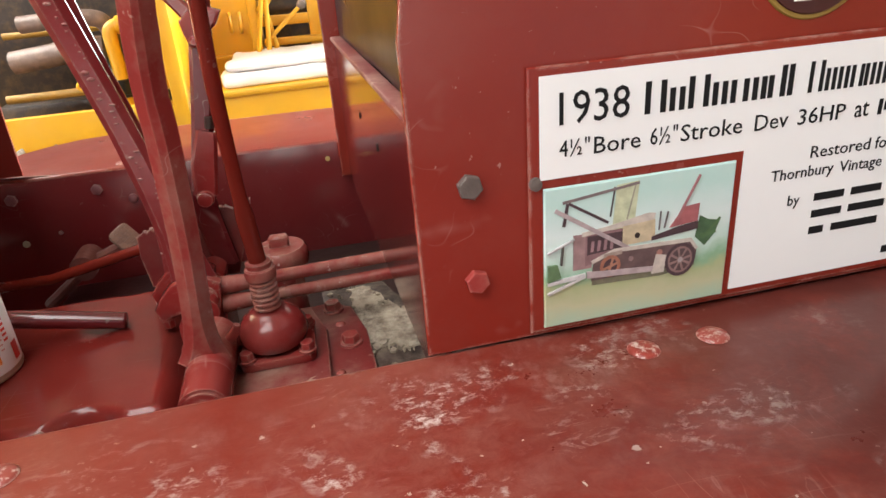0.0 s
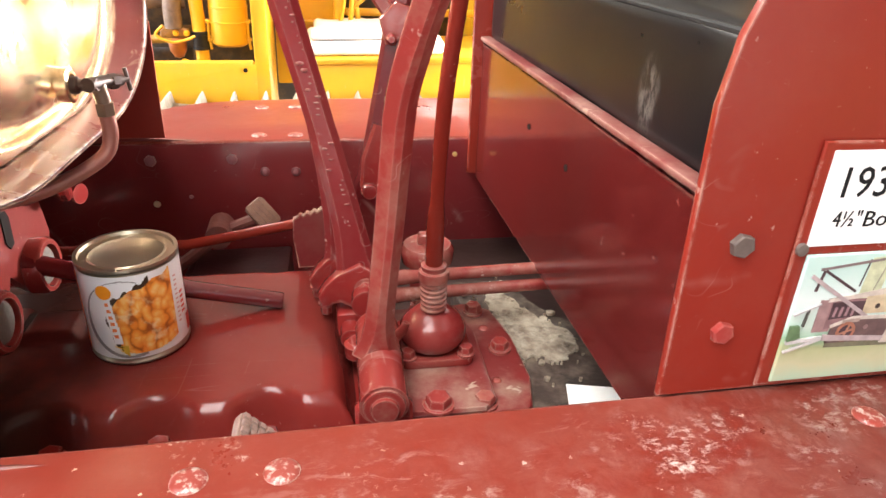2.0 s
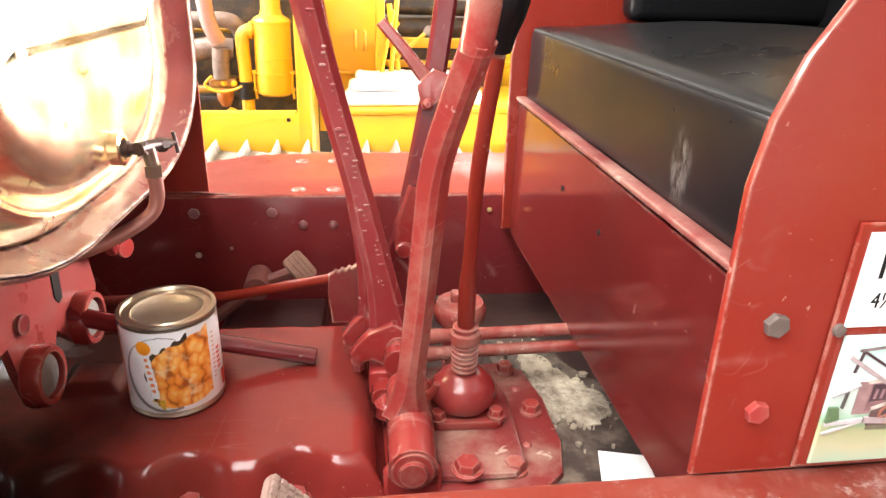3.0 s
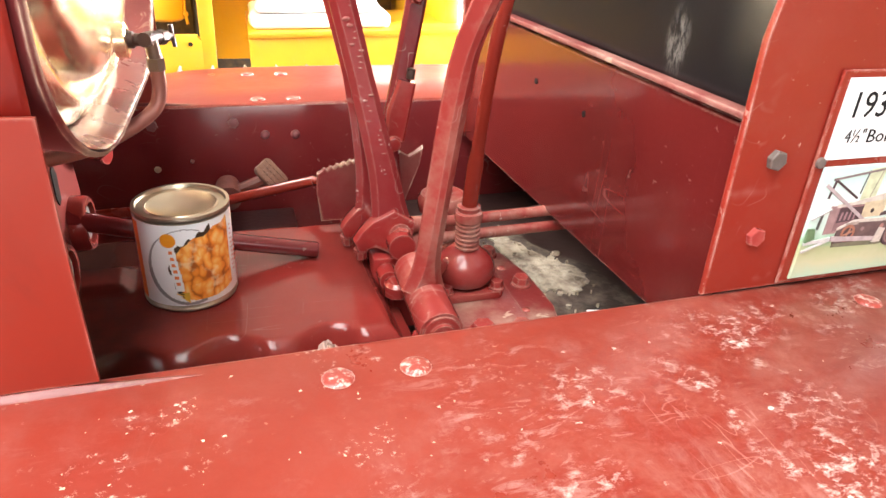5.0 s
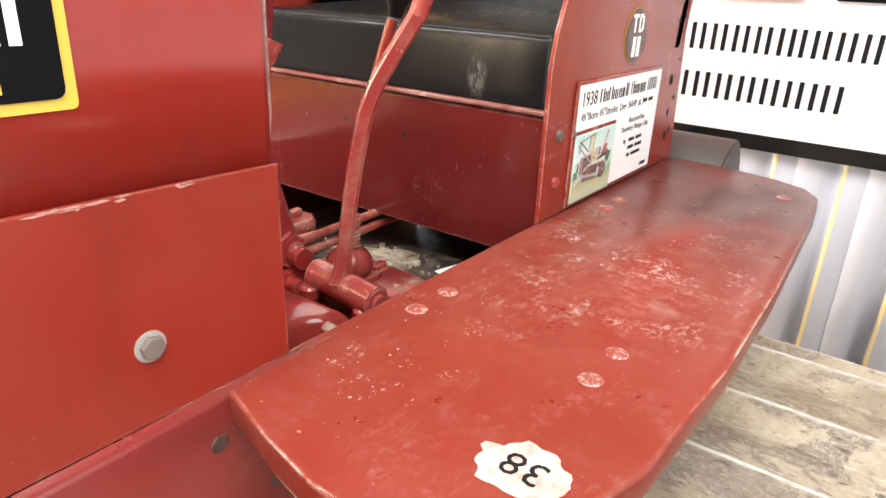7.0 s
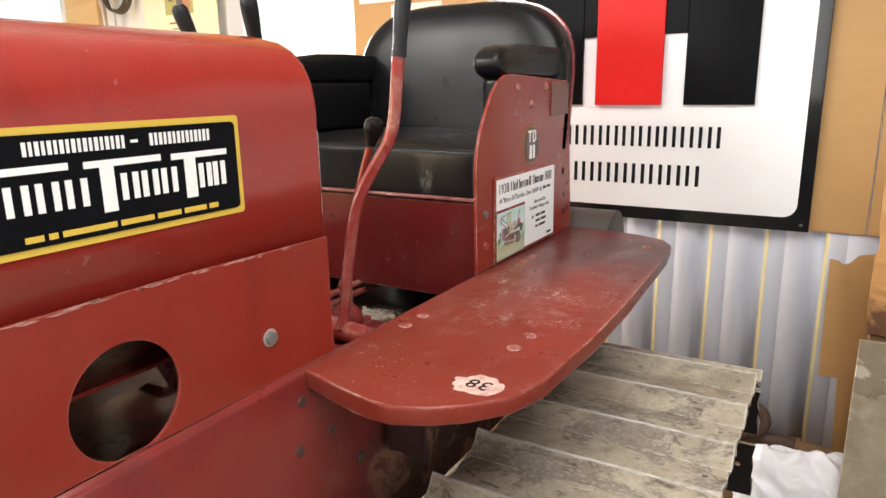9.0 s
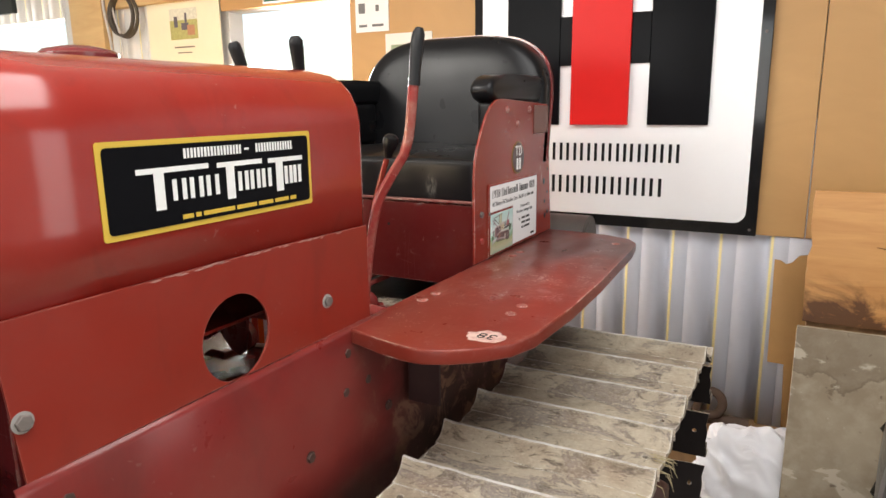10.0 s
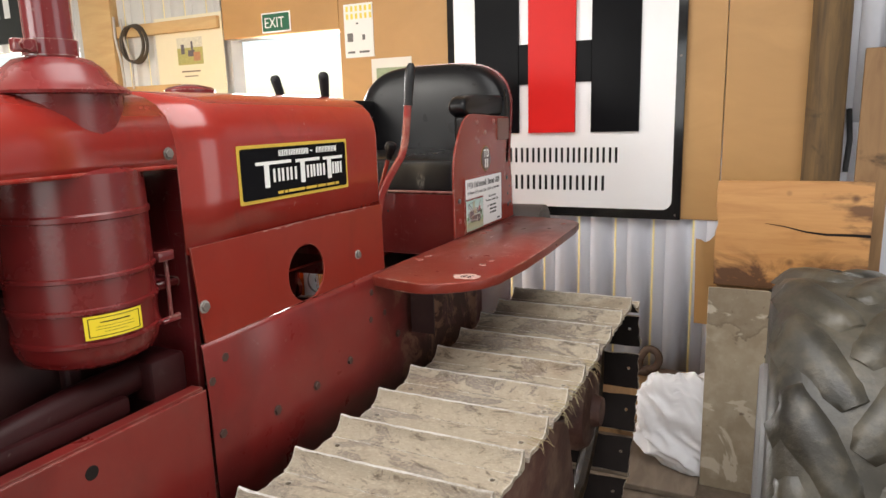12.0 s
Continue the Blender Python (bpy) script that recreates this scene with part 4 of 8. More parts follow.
    shapes += [((0.34, 0.22, 0.21), line(0.73, 0.345, 0.73 + 0.062 * math.cos(a), 0.345 + 0.090 * math.sin(a), 0.0018)) for a in (0.2, 1.0, 1.8, 2.6, 3.4, 4.2, 5.0, 5.8)]
    shapes += [((0.55, 0.46, 0.46), disc(0.73, 0.345, 0.0022)), ((0.70, 0.67, 0.68), line(0.0, 0.33, 0.20, 0.355, 0.0028)), ((0.66, 0.62, 0.62), line(0.0, 0.25, 0.20, 0.345, 0.0018)),
               ((0.56, 0.54, 0.55), line(0.0, 0.56, 0.14, 0.64, 0.0014)), ((0.10, 0.09, 0.08), line(0.07, 0.46, 0.08, 0.60, 0.0014)), ((0.14, 0.24, 0.12), [at(0.0, 0.34), at(0.07, 0.37), at(0.05, 0.47), at(0.0, 0.47)])]
    for k, (col, q) in enumerate(shapes):
        bm = B()
        prism(bm, q, "xz", -0.0079 - 0.00003 * k, -0.0077)
        ipart("picture_shape", bm, plain("picture_ink", tuple(0.72 * c for c in col), 0.4, 0, 0.55, 110, 0), near_plate)
    bm = B()
    for text, x0, x1, z0, h in (("1938", 0.067, 0.121, 1.4035, 0.0235), ("4½\"", 0.067, 0.0905, 1.3800, 0.0130), ("Bore", 0.094, 0.131, 1.3795, 0.0125), ("6½\"", 0.139, 0.161, 1.3795, 0.0135),
                                ("Stroke", 0.164, 0.216, 1.3792, 0.0128), ("Dev", 0.227, 0.256, 1.3790, 0.0125), ("36HP", 0.265, 0.308, 1.3790, 0.0125), ("at", 0.317, 0.330, 1.3785, 0.0115),
                                ("1", 0.339, 0.3425, 1.3785, 0.0125), ("Restored", 0.282, 0.338, 1.3500, 0.0100), ("for", 0.343, 0.360, 1.3497, 0.0100), ("Thornbury", 0.248, 0.306, 1.3318, 0.0122),
                                ("Vintage", 0.312, 0.353, 1.3310, 0.0125), ("Club", 0.359, 0.383, 1.3335, 0.0100), ("by", 0.267, 0.278, 1.3085, 0.0120)):
        fitted(text, x0, x1, z0, h, bm)
    part("lettering", bm, LETTER_BLACK, near_plate, "black printed lettering")

    def stroke(x0, x1, z0, z1):
        b2 = B()
        cube(b2, x0, x1, -0.0056, -0.0052, z0, z1)
        part("plain_bar", b2, LETTER_BLACK, near_plate)
    # makers' words stay plain upright bars, two for a broad letter
    for pattern, x0, x1 in (("WnWnrnirk", 0.133, 0.259), ("Wnnrinn", 0.270, 0.343), ("WWWW", 0.353, 0.402)):
        wide = {"W": 1.5, "n": 1.15, "r": 0.8, "i": 0.45, "k": 1.05}
        unit = (x1 - x0) / sum(wide[c] for c in pattern)
        x = x0
        for c in pattern:
            w = wide[c] * unit
            top = 1.4270 if c in "Wk" else 1.4205
            if c in "ri":
                stroke(x, x + unit * 0.34, 1.4035, top)
            else:
                stroke(x, x + unit * 0.34, 1.4035, top)
                stroke(x + w - unit * 0.56, x + w - unit * 0.22, 1.4035, top)
            x += w
    for x0, x1 in ((0.3445, 0.362), (0.369, 0.392)):
        stroke(x0, x1, 1.3815, 1.3885)
    for z, x0, x1 in ((1.311, 0.292, 0.321), (1.311, 0.328, 0.358), (1.296, 0.292, 0.321), (1.296, 0.328, 0.364), (1.281, 0.292, 0.306), (1.281, 0.314, 0.360), (1.250, 0.372, 0.402)):
        stroke(x0, x1, z + 0.0012, z + 0.0078)
    bm = B()
    lathe(bm, [(0.0048, 0), (0.0045, 0.003), (0, 0.004)], (0.0345, -0.004, 1.350), (0, -1, 0), 12)
    ipart("screw", bm, PLATE_BOLT, near_plate)


def photo_mat():
    m, t, b = nodes_of("faded_photograph")
    c = t.nodes.new("ShaderNodeTexCoord")
    s = t.nodes.new("ShaderNodeSeparateXYZ")
    t.links.new(c.outputs["Object"], s.inputs[0])
    mr = t.nodes.new("ShaderNodeMapRange")
    mr.inputs[1].default_value, mr.inputs[2].default_value = 1.241, 1.345
    t.links.new(s.outputs[2], mr.inputs[0])
    n = noise_node(t, 45.0, 5, 0.6)
    add = t.nodes.new("ShaderNodeMath")
    add.operation = 'MULTIPLY_ADD'
    add.inputs[1].default_value, add.inputs[2].default_value = 0.22, -0.11
    t.links.new(n.outputs[0], add.inputs[0])
    sm = t.nodes.new("ShaderNodeMath")
    t.links.new(mr.outputs[0], sm.inputs[0])
    t.links.new(add.outputs[0], sm.inputs[1])
    r = ramp(t, sm.outputs[0], [(0.0, (0.36, 0.48, 0.36)), (0.16, (0.46, 0.45, 0.29)), (0.30, (0.37, 0.40, 0.22)), (0.38, (0.22, 0.38, 0.24)), (0.50, (0.46, 0.60, 0.53)), (0.75, (0.60, 0.69, 0.68)), (1.0, (0.44, 0.62, 0.58))])
    t.links.new(r.outputs[0], b.inputs["Base Color"])
    b.inputs["Roughness"].default_value = 0.35
    return m


PHOTO = photo_mat()
info_plate()

# seat box, cushion, backrest, arm rests
bm = B()
cube(bm, -0.025, -0.019, 0.0145, 0.7155, 1.162, 1.397, 0.001, 1)
cube(bm, -0.025, 0.55, 0.0145, 0.7155, 1.391, 1.398, 0.002, 1)
cube(bm, 0.544, 0.55, 0.0145, 0.7155, 1.0, 1.391)
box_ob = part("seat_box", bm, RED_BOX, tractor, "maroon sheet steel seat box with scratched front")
bm = B()
cube(bm, -0.030, -0.012, 0.0145, 0.7155, 1.3985, 1.4050, 0.0020, 2)
part("box_flange", bm, painted("dusty_box_lip", (0.17, 0.030, 0.026), (0.13, 0.022, 0.02), 0.48, 0.9, 0.5, chip_colour=(0.50, 0.36, 0.28), dust=(0.36, 0.20, 0.16), bump=0.1, edge=0.6), tractor, "dusty turned edge of the seat box")
for y, z in ((0.296, 1.325), (0.44, 1.332)):
    bm = B()
    lathe(bm, [(0.0045, 0), (0.004, 0.001)], (-0.0253, y, z), (-1, 0, 0), 12)
    part("hole", bm, BLACK_GAP, box_ob, "dark bolt hole")


def cushion(bm, x0, x1, y0, y1, z0, z1, r, crown, ny=14, nx=10):
    """A stuffed block with soft edges and a crowned top."""
    cube(bm, x0, x1, y0, y1, z0, z1)
    bmesh.ops.bevel(bm, geom=bm.edges[:], offset=r, segments=4, affect='EDGES', profile=0.6)
    bmesh.ops.subdivide_edges(bm, edges=[e for e in bm.edges if e.calc_length() > 0.08], cuts=8, use_grid_fill=True)
    for v in bm.verts:
        u = (v.co.x - x0) / (x1 - x0)
        w = (v.co.y - y0) / (y1 - y0)
        k = max(0, math.sin(math.pi * min(max(u, 0), 1))) ** 0.6 * max(0, math.sin(math.pi * min(max(w, 0), 1))) ** 0.6
        if v.co.z > z1 - r * 1.2:
            v.co.z += crown * k + 0.004 * (noise.noise(v.co * 7.0))
        v.co += Vector((noise.noise(v.co * 6 + Vector((5, 0, 0))), noise.noise(v.co * 6), 0)) * 0.002


bm = B()
cushion(bm, -0.015, 0.47, 0.020, 0.711, 1.399, 1.515, 0.016, 0.032)
seat = part("seat_cushion", bm, VINYL, tractor, "black vinyl seat cushion, slightly worn", angle=60)
bm = B()
loop = [(x, y, 1.512) for x, y in round_rect(-0.012, 0.467, 0.023, 0.708, 0.018, 4)]
tube(bm, [Vector(p) for p in loop] + [Vector(loop[0])], 0.0030, 8)
part("piping", bm, plain("black_seam_cord", (0.010, 0.010, 0.010), 0.75, 0, 0.3, 60, 0.1), seat, "black seam piping")

BACK = [(0.006, 1.475), (0.006, 1.688)] + [(0.006 + p, q) for p, q in ((0.006, 1.752), (0.030, 1.810), (0.070, 1.853), (0.12, 1.882), (0.185, 1.898), (0.265, 1.905))]
BACK = BACK[:1] + [(p.x, p.y) for p in curve_pts([(y, z, 0) for y, z in BACK[1:]], 4)]
BACK = BACK + [(mirror_y(y), z) for y, z in BACK[::-1]]
bm = B()
rings = []
for x, k in ((0.520, 1.0), (0.492, 1.0), (0.474, 0.994), (0.458, 0.975), (0.447, 0.945), (0.439, 0.89), (0.433, 0.78), (0.429, 0.60), (0.427, 0.35), (0.426, 0.12)):
    rings.append([bm.verts.new((x + (zz - 1.475) * 0.16, YC + (y - YC) * k, zz)) for y, zz in [(q[0], 1.69 + (q[1] - 1.69) * k) for q in BACK]])
for r0, r1 in zip(rings, rings[1:]):
    for k in range(len(BACK)):
        bm.faces.new((r0[k], r0[(k + 1) % len(BACK)], r1[(k + 1) % len(BACK)], r1[k]))
bm.faces.new(rings[0])
bm.faces.new(rings[-1][::-1])
back = part("backrest", bm, VINYL, tractor, "black vinyl backrest with a rounded top", angle=60)
bm = B()
prism(bm, [(y * 1.012 - YC * 0.012, z * 1.0 + 0.006) for y, z in BACK], "yz", 0.523, 0.537, 0.004, 2)
for v in bm.verts:
    v.co.x += (v.co.z - 1.475) * 0.16
part("backrest_shell", bm, RED_DARK, tractor, "thin maroon steel shell behind the backrest")

for far in (False, True):
    bm = B()
    prof = [(0.094, 1.700), (0.096, 1.718), (0.108, 1.734), (0.135, 1.747), (0.19, 1.754), (0.33, 1.757), (0.56, 1.758), (0.56, 1.676), (0.14, 1.672), (0.110, 1.682)]
    ya, yb = 0.018, 0.090
    if far:
        ya, yb = 0.645, 0.716
    prism(bm, prof, "xz", ya, yb, 0.016, 4)
    arm = part("armrest", bm, VINYL, tractor, "padded black vinyl armrest", angle=60)
    bm = B()
    cube(bm, 0.125, 0.46, ya + 0.004, yb - 0.010, 1.53, 1.680, 0.018, 3)
    part("arm_pad", bm, VINYL, arm, "black vinyl side pad", angle=60)

# ---------------------------------------------------------------- hood and engine

YH = 0.3675          # middle of the hood in its own plan
HOOD_PLAN = Matrix(((1.087, 0, 0, 0.0395), (0, 0.942, 0, 0.0233), (0, 0, 1.08, -0.079), (0, 0, 0, 1)))


def mirror_h(y):
    return 2 * YH - y


def hpart(name, bm, mat, parent, label="", angle=38):
    """A part drawn in the hood's plan, brought to the machine's metres."""
    bm.transform(HOOD_PLAN)
    return part(name, bm, mat, parent, label, angle)

# plan of the driver's floor, set square to the machine
FLOOR_PLAN = Matrix(((0.9652, 0.0358, -0.0206, 0.0298), (-0.0358, 0.9654, -0.0014, 0.0034), (0.0206, 0.0021, 0.9659, 0.0506), (0, 0, 0, 1)))


def cpart(name, bm, mat, parent, label="", angle=38):
    """A part drawn in the plan of the driver's floor."""
    bm.transform(FLOOR_PLAN)
    return part(name, bm, mat, parent, label, angle)


def hood_section(zlow):
    """Half-round hood section, near side to far side, down to zlow."""
    near = [(-0.020, zlow), (-0.020, (zlow + 1.58) / 2), (-0.0195, 1.585), (-0.014, 1.612), (0.000, 1.637), (0.022, 1.656), (0.052, 1.669), (0.11, 1.680), (0.20, 1.688), (0.30, 1.692), (YH, 1.693)]
    return near + [(mirror_h(y), z) for y, z in near[-2::-1]]


def loft(bm, sections):
    rings = [[bm.verts.new(p) for p in s] for s in sections]
    for a, b in zip(rings, rings[1:]):
        for k in range(len(a) - 1):
            bm.faces.new((a[k], a[k + 1], b[k + 1], b[k]))
    return bm


def shell(ob, t):
    so = ob.modifiers.new("thickness", 'SOLIDIFY')
    so.thickness, so.offset = t, 0
    return ob


bm = B()
loft(bm, [[(x, y, z) for y, z in hood_section(1.388)] for x in (-1.232, -1.1, -0.9, -0.75, -0.60, -0.564, -0.5600)])
hood = shell(hpart("hood", bm, RED_HOOD, tractor, "glossy red steel hood with rounded shoulders"), 0.004)
bm = B()
loft(bm, [[(x, y, z) for y, z in hood_section(1.548)] for x in (-2.35, -2.0, -1.6, -1.233)])
shell(hpart("hood_front", bm, RED_HOOD, tractor, "front of the red hood above the engine"), 0.004)
bm = B()
tube(bm, [(x, -0.021, 1.55) for x in (-2.35, -1.6, -1.236)], 0.004, 8)
hpart("hood_lip", bm, RED_HOOD, tractor)
for x, z in ((-1.2507, 1.573),):
    bm = B()
    hexbolt(bm, (x, -0.0225, z), (0, -1, 0), 0.0085, 0.006)
    hpart("hood_bolt", bm, STEEL, hood, "steel hood bolt")
# radiator shell at the front
bm = B()
prism(bm, [(-0.04, 0.85), (-0.04, 1.60), (0.0, 1.68), (0.10, 1.72), (0.635, 1.72), (0.735, 1.68), (0.775, 1.60), (0.775, 0.85)], "yz", -2.55, -2.35, 0.02, 3)
hpart("radiator_shell", bm, RED_HOOD, tractor, "red radiator shell")

for far in (False, True):
    y0, y1 = (-0.0270, -0.0225)
    if far:
        y0, y1 = mirror_h(y0), mirror_h(y1)
    bm = B()
    rear = [(-0.5378, 1.2175), (-0.538, 1.30), (-0.537, 1.386)] if far else [(-0.555, 1.2175), (-0.557, 1.30), (-0.5575, 1.396)]
    holed_plate(bm, [(-1.212, 1.214), (-0.94, 1.218), *rear, (-0.80, 1.401), (-1.227, 1.400)], [(-0.8947, 1.2815, 0.066)], "xz", y0, y1)
    panel = hpart("hood_side_panel", bm, RED_PANEL, tractor, "red removable side panel with a round hole")
    s = 1 if far else -1
    for x, z in ((-0.684, 1.2815), (-1.2075, 1.285)):
        bm = B()
        lathe(bm, [(0.0125, 0), (0.0125, 0.0015), (0.008, 0.002)], (x, y1 if far else y0, z), (0, s, 0), 20)
        hpart("washer", bm, plain("dull_zinc_washer", (0.34, 0.32, 0.30), 0.45, 0.3, 0.2, 60, 0.1), panel, "dull zinc washer")
        bm = B()
        hexbolt(bm, (x, (y1 if far else y0) + 0.0018 * s, z), (0, s, 0), 0.0096, 0.006, False)
        hpart("fastener", bm, STEEL, panel, "grey steel panel bolt")
    # lower skirt below the fold
    bm = B()
    ya = mirror_h(-0.027) if far else -0.027
    yb = mirror_h(-0.040) if far else -0.040
    o = 0.005 * s
    sec = [[(x, ya, zt), (x, ya + o * 0.9, zt - 0.012), (x, (ya + yb) / 2 + o, 1.10), (x, yb, 1.0), (x, yb, 0.84)] for x, zt in
           ((-1.226, 1.214), (-0.94, 1.216), (-0.575, 1.217), (-0.30, 1.199), (0.10, 1.199))]
    loft(bm, sec)
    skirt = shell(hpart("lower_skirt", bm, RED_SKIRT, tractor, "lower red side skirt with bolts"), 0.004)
    for x, z in ((-0.764, 1.024), (-0.905, 1.012), (-1.045, 1.010), (-1.175, 1.175), (-1.205, 1.03), (-1.215, 1.14), (-0.64, 1.17), (-0.655, 1.10), (-0.585, 1.10), (-0.52, 1.02)):
        bm = B()
        hexbolt(bm, (x, ya - 0.001 * (-s) + (yb - ya) * min(1, max(0, (1.21 - z) / 0.2)), z), (0, s, 0), 0.0095, 0.007)
        hpart("bolt", bm, plain("oily_bolt", (0.07, 0.035, 0.028), 0.5, 0.2, 0.4, 60, 0.2), skirt, "dull dark bolt")
    bm = B()
    prism(bm, [(-2.35, 1.135), (-2.35, 0.90), (-1.2275, 0.86), (-1.2275, 1.128)], "xz", *((ya, ya + 0.006) if far else (ya - 0.006, ya)), 0.0015, 1)
    cube(bm, -2.35, -1.232, *((ya - 0.03, ya) if far else (ya, ya + 0.03)), 1.128, 1.134)
    rail = hpart("front_rail", bm, RED_SKIRT, tractor, "red lower frame rail beside the engine")
    bm = B()
    lathe(bm, [(0.012, 0), (0.011, 0.001)], (-1.474, ya + s * 0.0062, 1.086), (0, s, 0), 20)
    hpart("hole", bm, BLACK_GAP, rail, "dark round hole")

# paint chipped along the upper edge of the near panel
rc = random.Random(31)
bm = B()
for k in range(44):
    x = -1.02 + 0.38 * rc.random() ** 0.8 + rc.gauss(0, 0.004)
    zt = 1.4005 - 0.0206 * max(0, x + 0.80) + rc.uniform(-0.0025, 0.0008)
    l, h = abs(rc.gauss(0.004, 0.004)) + 0.0015, rc.uniform(0.0006, 0.0022)
    prism(bm, [(x - l, zt), (x - l * 0.2, zt - h), (x + l, zt - h * 0.4), (x + l * 0.4, zt + h * 0.6)], "xz", -0.0273, -0.0268)
tagged(hpart("chipped_edge", bm, plain("pale_chipped_primer", (0.44, 0.22, 0.19), 0.6, 0, 0.3, 80, 0.2), hood, "pale chips along the panel edge"), kind="stuff")

# maker's decal on the hood
bm = B()
prism(bm, round_rect(-1.086, -0.706, 1.4585, 1.577, 0.004, 3), "xz", -0.0240, -0.0225)
decal = hpart("decal", bm, GOLD_PAINT, hood, "black and white maker's decal with a yellow border")
bm = B()
prism(bm, round_rect(-1.079, -0.713, 1.4655, 1.570, 0.006, 3), "xz", -0.0252, -0.0242)
hpart("decal_field", bm, BLACK_PAINT, hood, "black decal field")


def decal_bars():
    yb, yf = -0.0260, -0.0254

    def q(x0, x1, z0, z1):
        bm = B()
        cube(bm, -1.086 + 0.38 * x0, -1.086 + 0.38 * x1, yb, yf, 1.4585 + 0.1185 * z0, 1.4585 + 0.1185 * z1)
        hpart("decal_bar", bm, LETTER_WHITE, hood)
    # long strokes over plain upright bars
    for x0, x1, zt, stem in ((0.130, 0.430, 0.700, 0.196), (0.470, 0.700, 0.690, 0.512), (0.735, 0.940, 0.680, 0.778)):
        q(x0, x1, zt - 0.058, zt)
        q(stem, stem + 0.040, 0.245, zt - 0.058)
    for x0, x1, n in ((0.268, 0.490, 3), (0.570, 0.760, 3), (0.828, 0.936, 2)):
        w = (x1 - x0) / n
        for k in range(n):
            q(x0 + k * w, x0 + k * w + 0.018, 0.325, 0.560)
            q(x0 + k * w + w * 0.55, x0 + k * w + w * 0.55 + 0.018, 0.325, 0.560)
    # small top row
    x = 0.325
    for n, gap in ((9, 0.072), (7, 0.0)):
        for k in range(n):
            q(x, x + 0.010, 0.775, 0.885)
            q(x + 0.016, x + 0.024, 0.775, 0.885)
            x += 0.0305
        if gap:
            q(x + 0.012, x + 0.034, 0.815, 0.84)
            x += gap
    x = 0.30
    for n in (4, 2, 13, 9, 7, 7, 3):
        bm2 = B()
        cube(bm2, -1.086 + 0.38 * x, -1.086 + 0.38 * (x + n * 0.0115), yb, yf, 1.4585 + 0.1185 * 0.105, 1.4585 + 0.1185 * 0.155)
        x += n * 0.0115 + 0.012
        hpart("fine_bar", bm2, GOLD_PAINT, hood, "small plain yellow bar")


decal_bars()

# fuel tank under the hood, its rear end open to the driver
def tank_ring(bm, x, d, e=None):
    """Outline of the tank end, drawn in by d at the sides and e below: a wide oval with flattened sides."""
    e = 0.95 * d if e is None else e
    y0, z0 = 0.012 + d, 1.334 + e
    y1, z1 = mirror_y(y0), 1.712 - e
    rx, rz = max(0.05, 0.24 - 0.5 * d), max(0.04, 0.13 - 0.3 * e)
    out = []
    for cy, cz, a0 in ((y1 - rx, z1 - rz, 0), (y0 + rx, z1 - rz, 90), (y0 + rx, z0 + rz, 180), (y1 - rx, z0 + rz, 270)):
        for k in range(10):
            a = radians(a0 + 90 * k / 9)
            yy = cy + rx * math.cos(a)
            zz = cz + rz * math.sin(a)
            zz += 0.013 * min(1, max(0, (0.34 - yy) / 0.22)) * min(1, max(0, (1.52 - zz) / 0.12))
            out.append(bm.verts.new((x - 0.0118 + 0.027 * yy, yy, zz)))
    return out


def bridge(bm, rings, closed=False):
    for a, b in zip(rings, rings[1:] + (rings[:1] if closed else [])):
        for k in range(len(a)):
            bm.faces.new((a[k], a[(k + 1) % len(a)], b[(k + 1) % len(b)], b[k]))


bm = B()
rings = [tank_ring(bm, x, d, e) for x, d, e in ((-1.117, 0.030, 0.028), (-0.592, 0.030, 0.013), (-0.586, 0.034, 0.014), (-0.582, 0.045, 0.017), (-0.578, 0.070, 0.021), (-0.575, 0.098, 0.025), (-0.575, 0.108, 0.027), (-0.579, 0.113, 0.030),
                                                (-0.585, 0.116, 0.032), (-0.586, 0.121, 0.035), (-0.582, 0.126, 0.039), (-0.573, 0.132, 0.044), (-0.567, 0.141, 0.052), (-0.562, 0.160, 0.068), (-0.559, 0.190, 0.090))]
bridge(bm, rings)
bm.faces.new(rings[-1])
bm.faces.new(rings[0][::-1])
tank = part("fuel_tank", bm, COPPER, tractor, "copper coloured fuel tank end, shiny and blotched", angle=50)
bm = B()
bridge(bm, [tank_ring(bm, x, d, e) for x, d, e in ((-0.590, 0.0295, 0.0125), (-0.584, 0.026, 0.011), (-0.570, 0.012, 0.006), (-0.553, 0.0005, 0.0005), (-0.550, -0.0005, -0.0005))])
shell(part("tank_flare", bm, painted("mauve_flare", (0.20, 0.050, 0.048), (0.15, 0.034, 0.034), 0.20, 0.15, 0.4, chip_colour=(0.66, 0.46, 0.34), edge=0.8, edge_colour=(0.75, 0.6, 0.48), coat=0.3), tank, "worn mauve painted flare inside the rim", angle=50), 0.0006)
bm = B()
bridge(bm, [tank_ring(bm, x, d, e) for x, d, e in ((-0.606, 0.024, 0.007), (-0.586, 0.0225, 0.0065), (-0.572, 0.0085, 0.002), (-0.552, -0.0015, -0.0015), (-0.5485, -0.0025, -0.0025), (-0.552, -0.006, -0.006), (-0.574, 0.004, -0.002), (-0.609, 0.018, 0.001))], True)
part("tank_rim", bm, painted("maroon_rim", (0.15, 0.024, 0.026), (0.11, 0.016, 0.018), 0.26, 0.06, 0.3, edge=1.0, edge_colour=(0.70, 0.55, 0.42), coat=0.3), tank, "wide flared maroon tank rim with a bare edge")
bm = B()
lathe(bm, [(0.0095, 0), (0.0095, 0.010), (0.007, 0.012), (0.007, 0.030)], (-0.588, 0.36, 1.413), (1, 0, 0), 16)
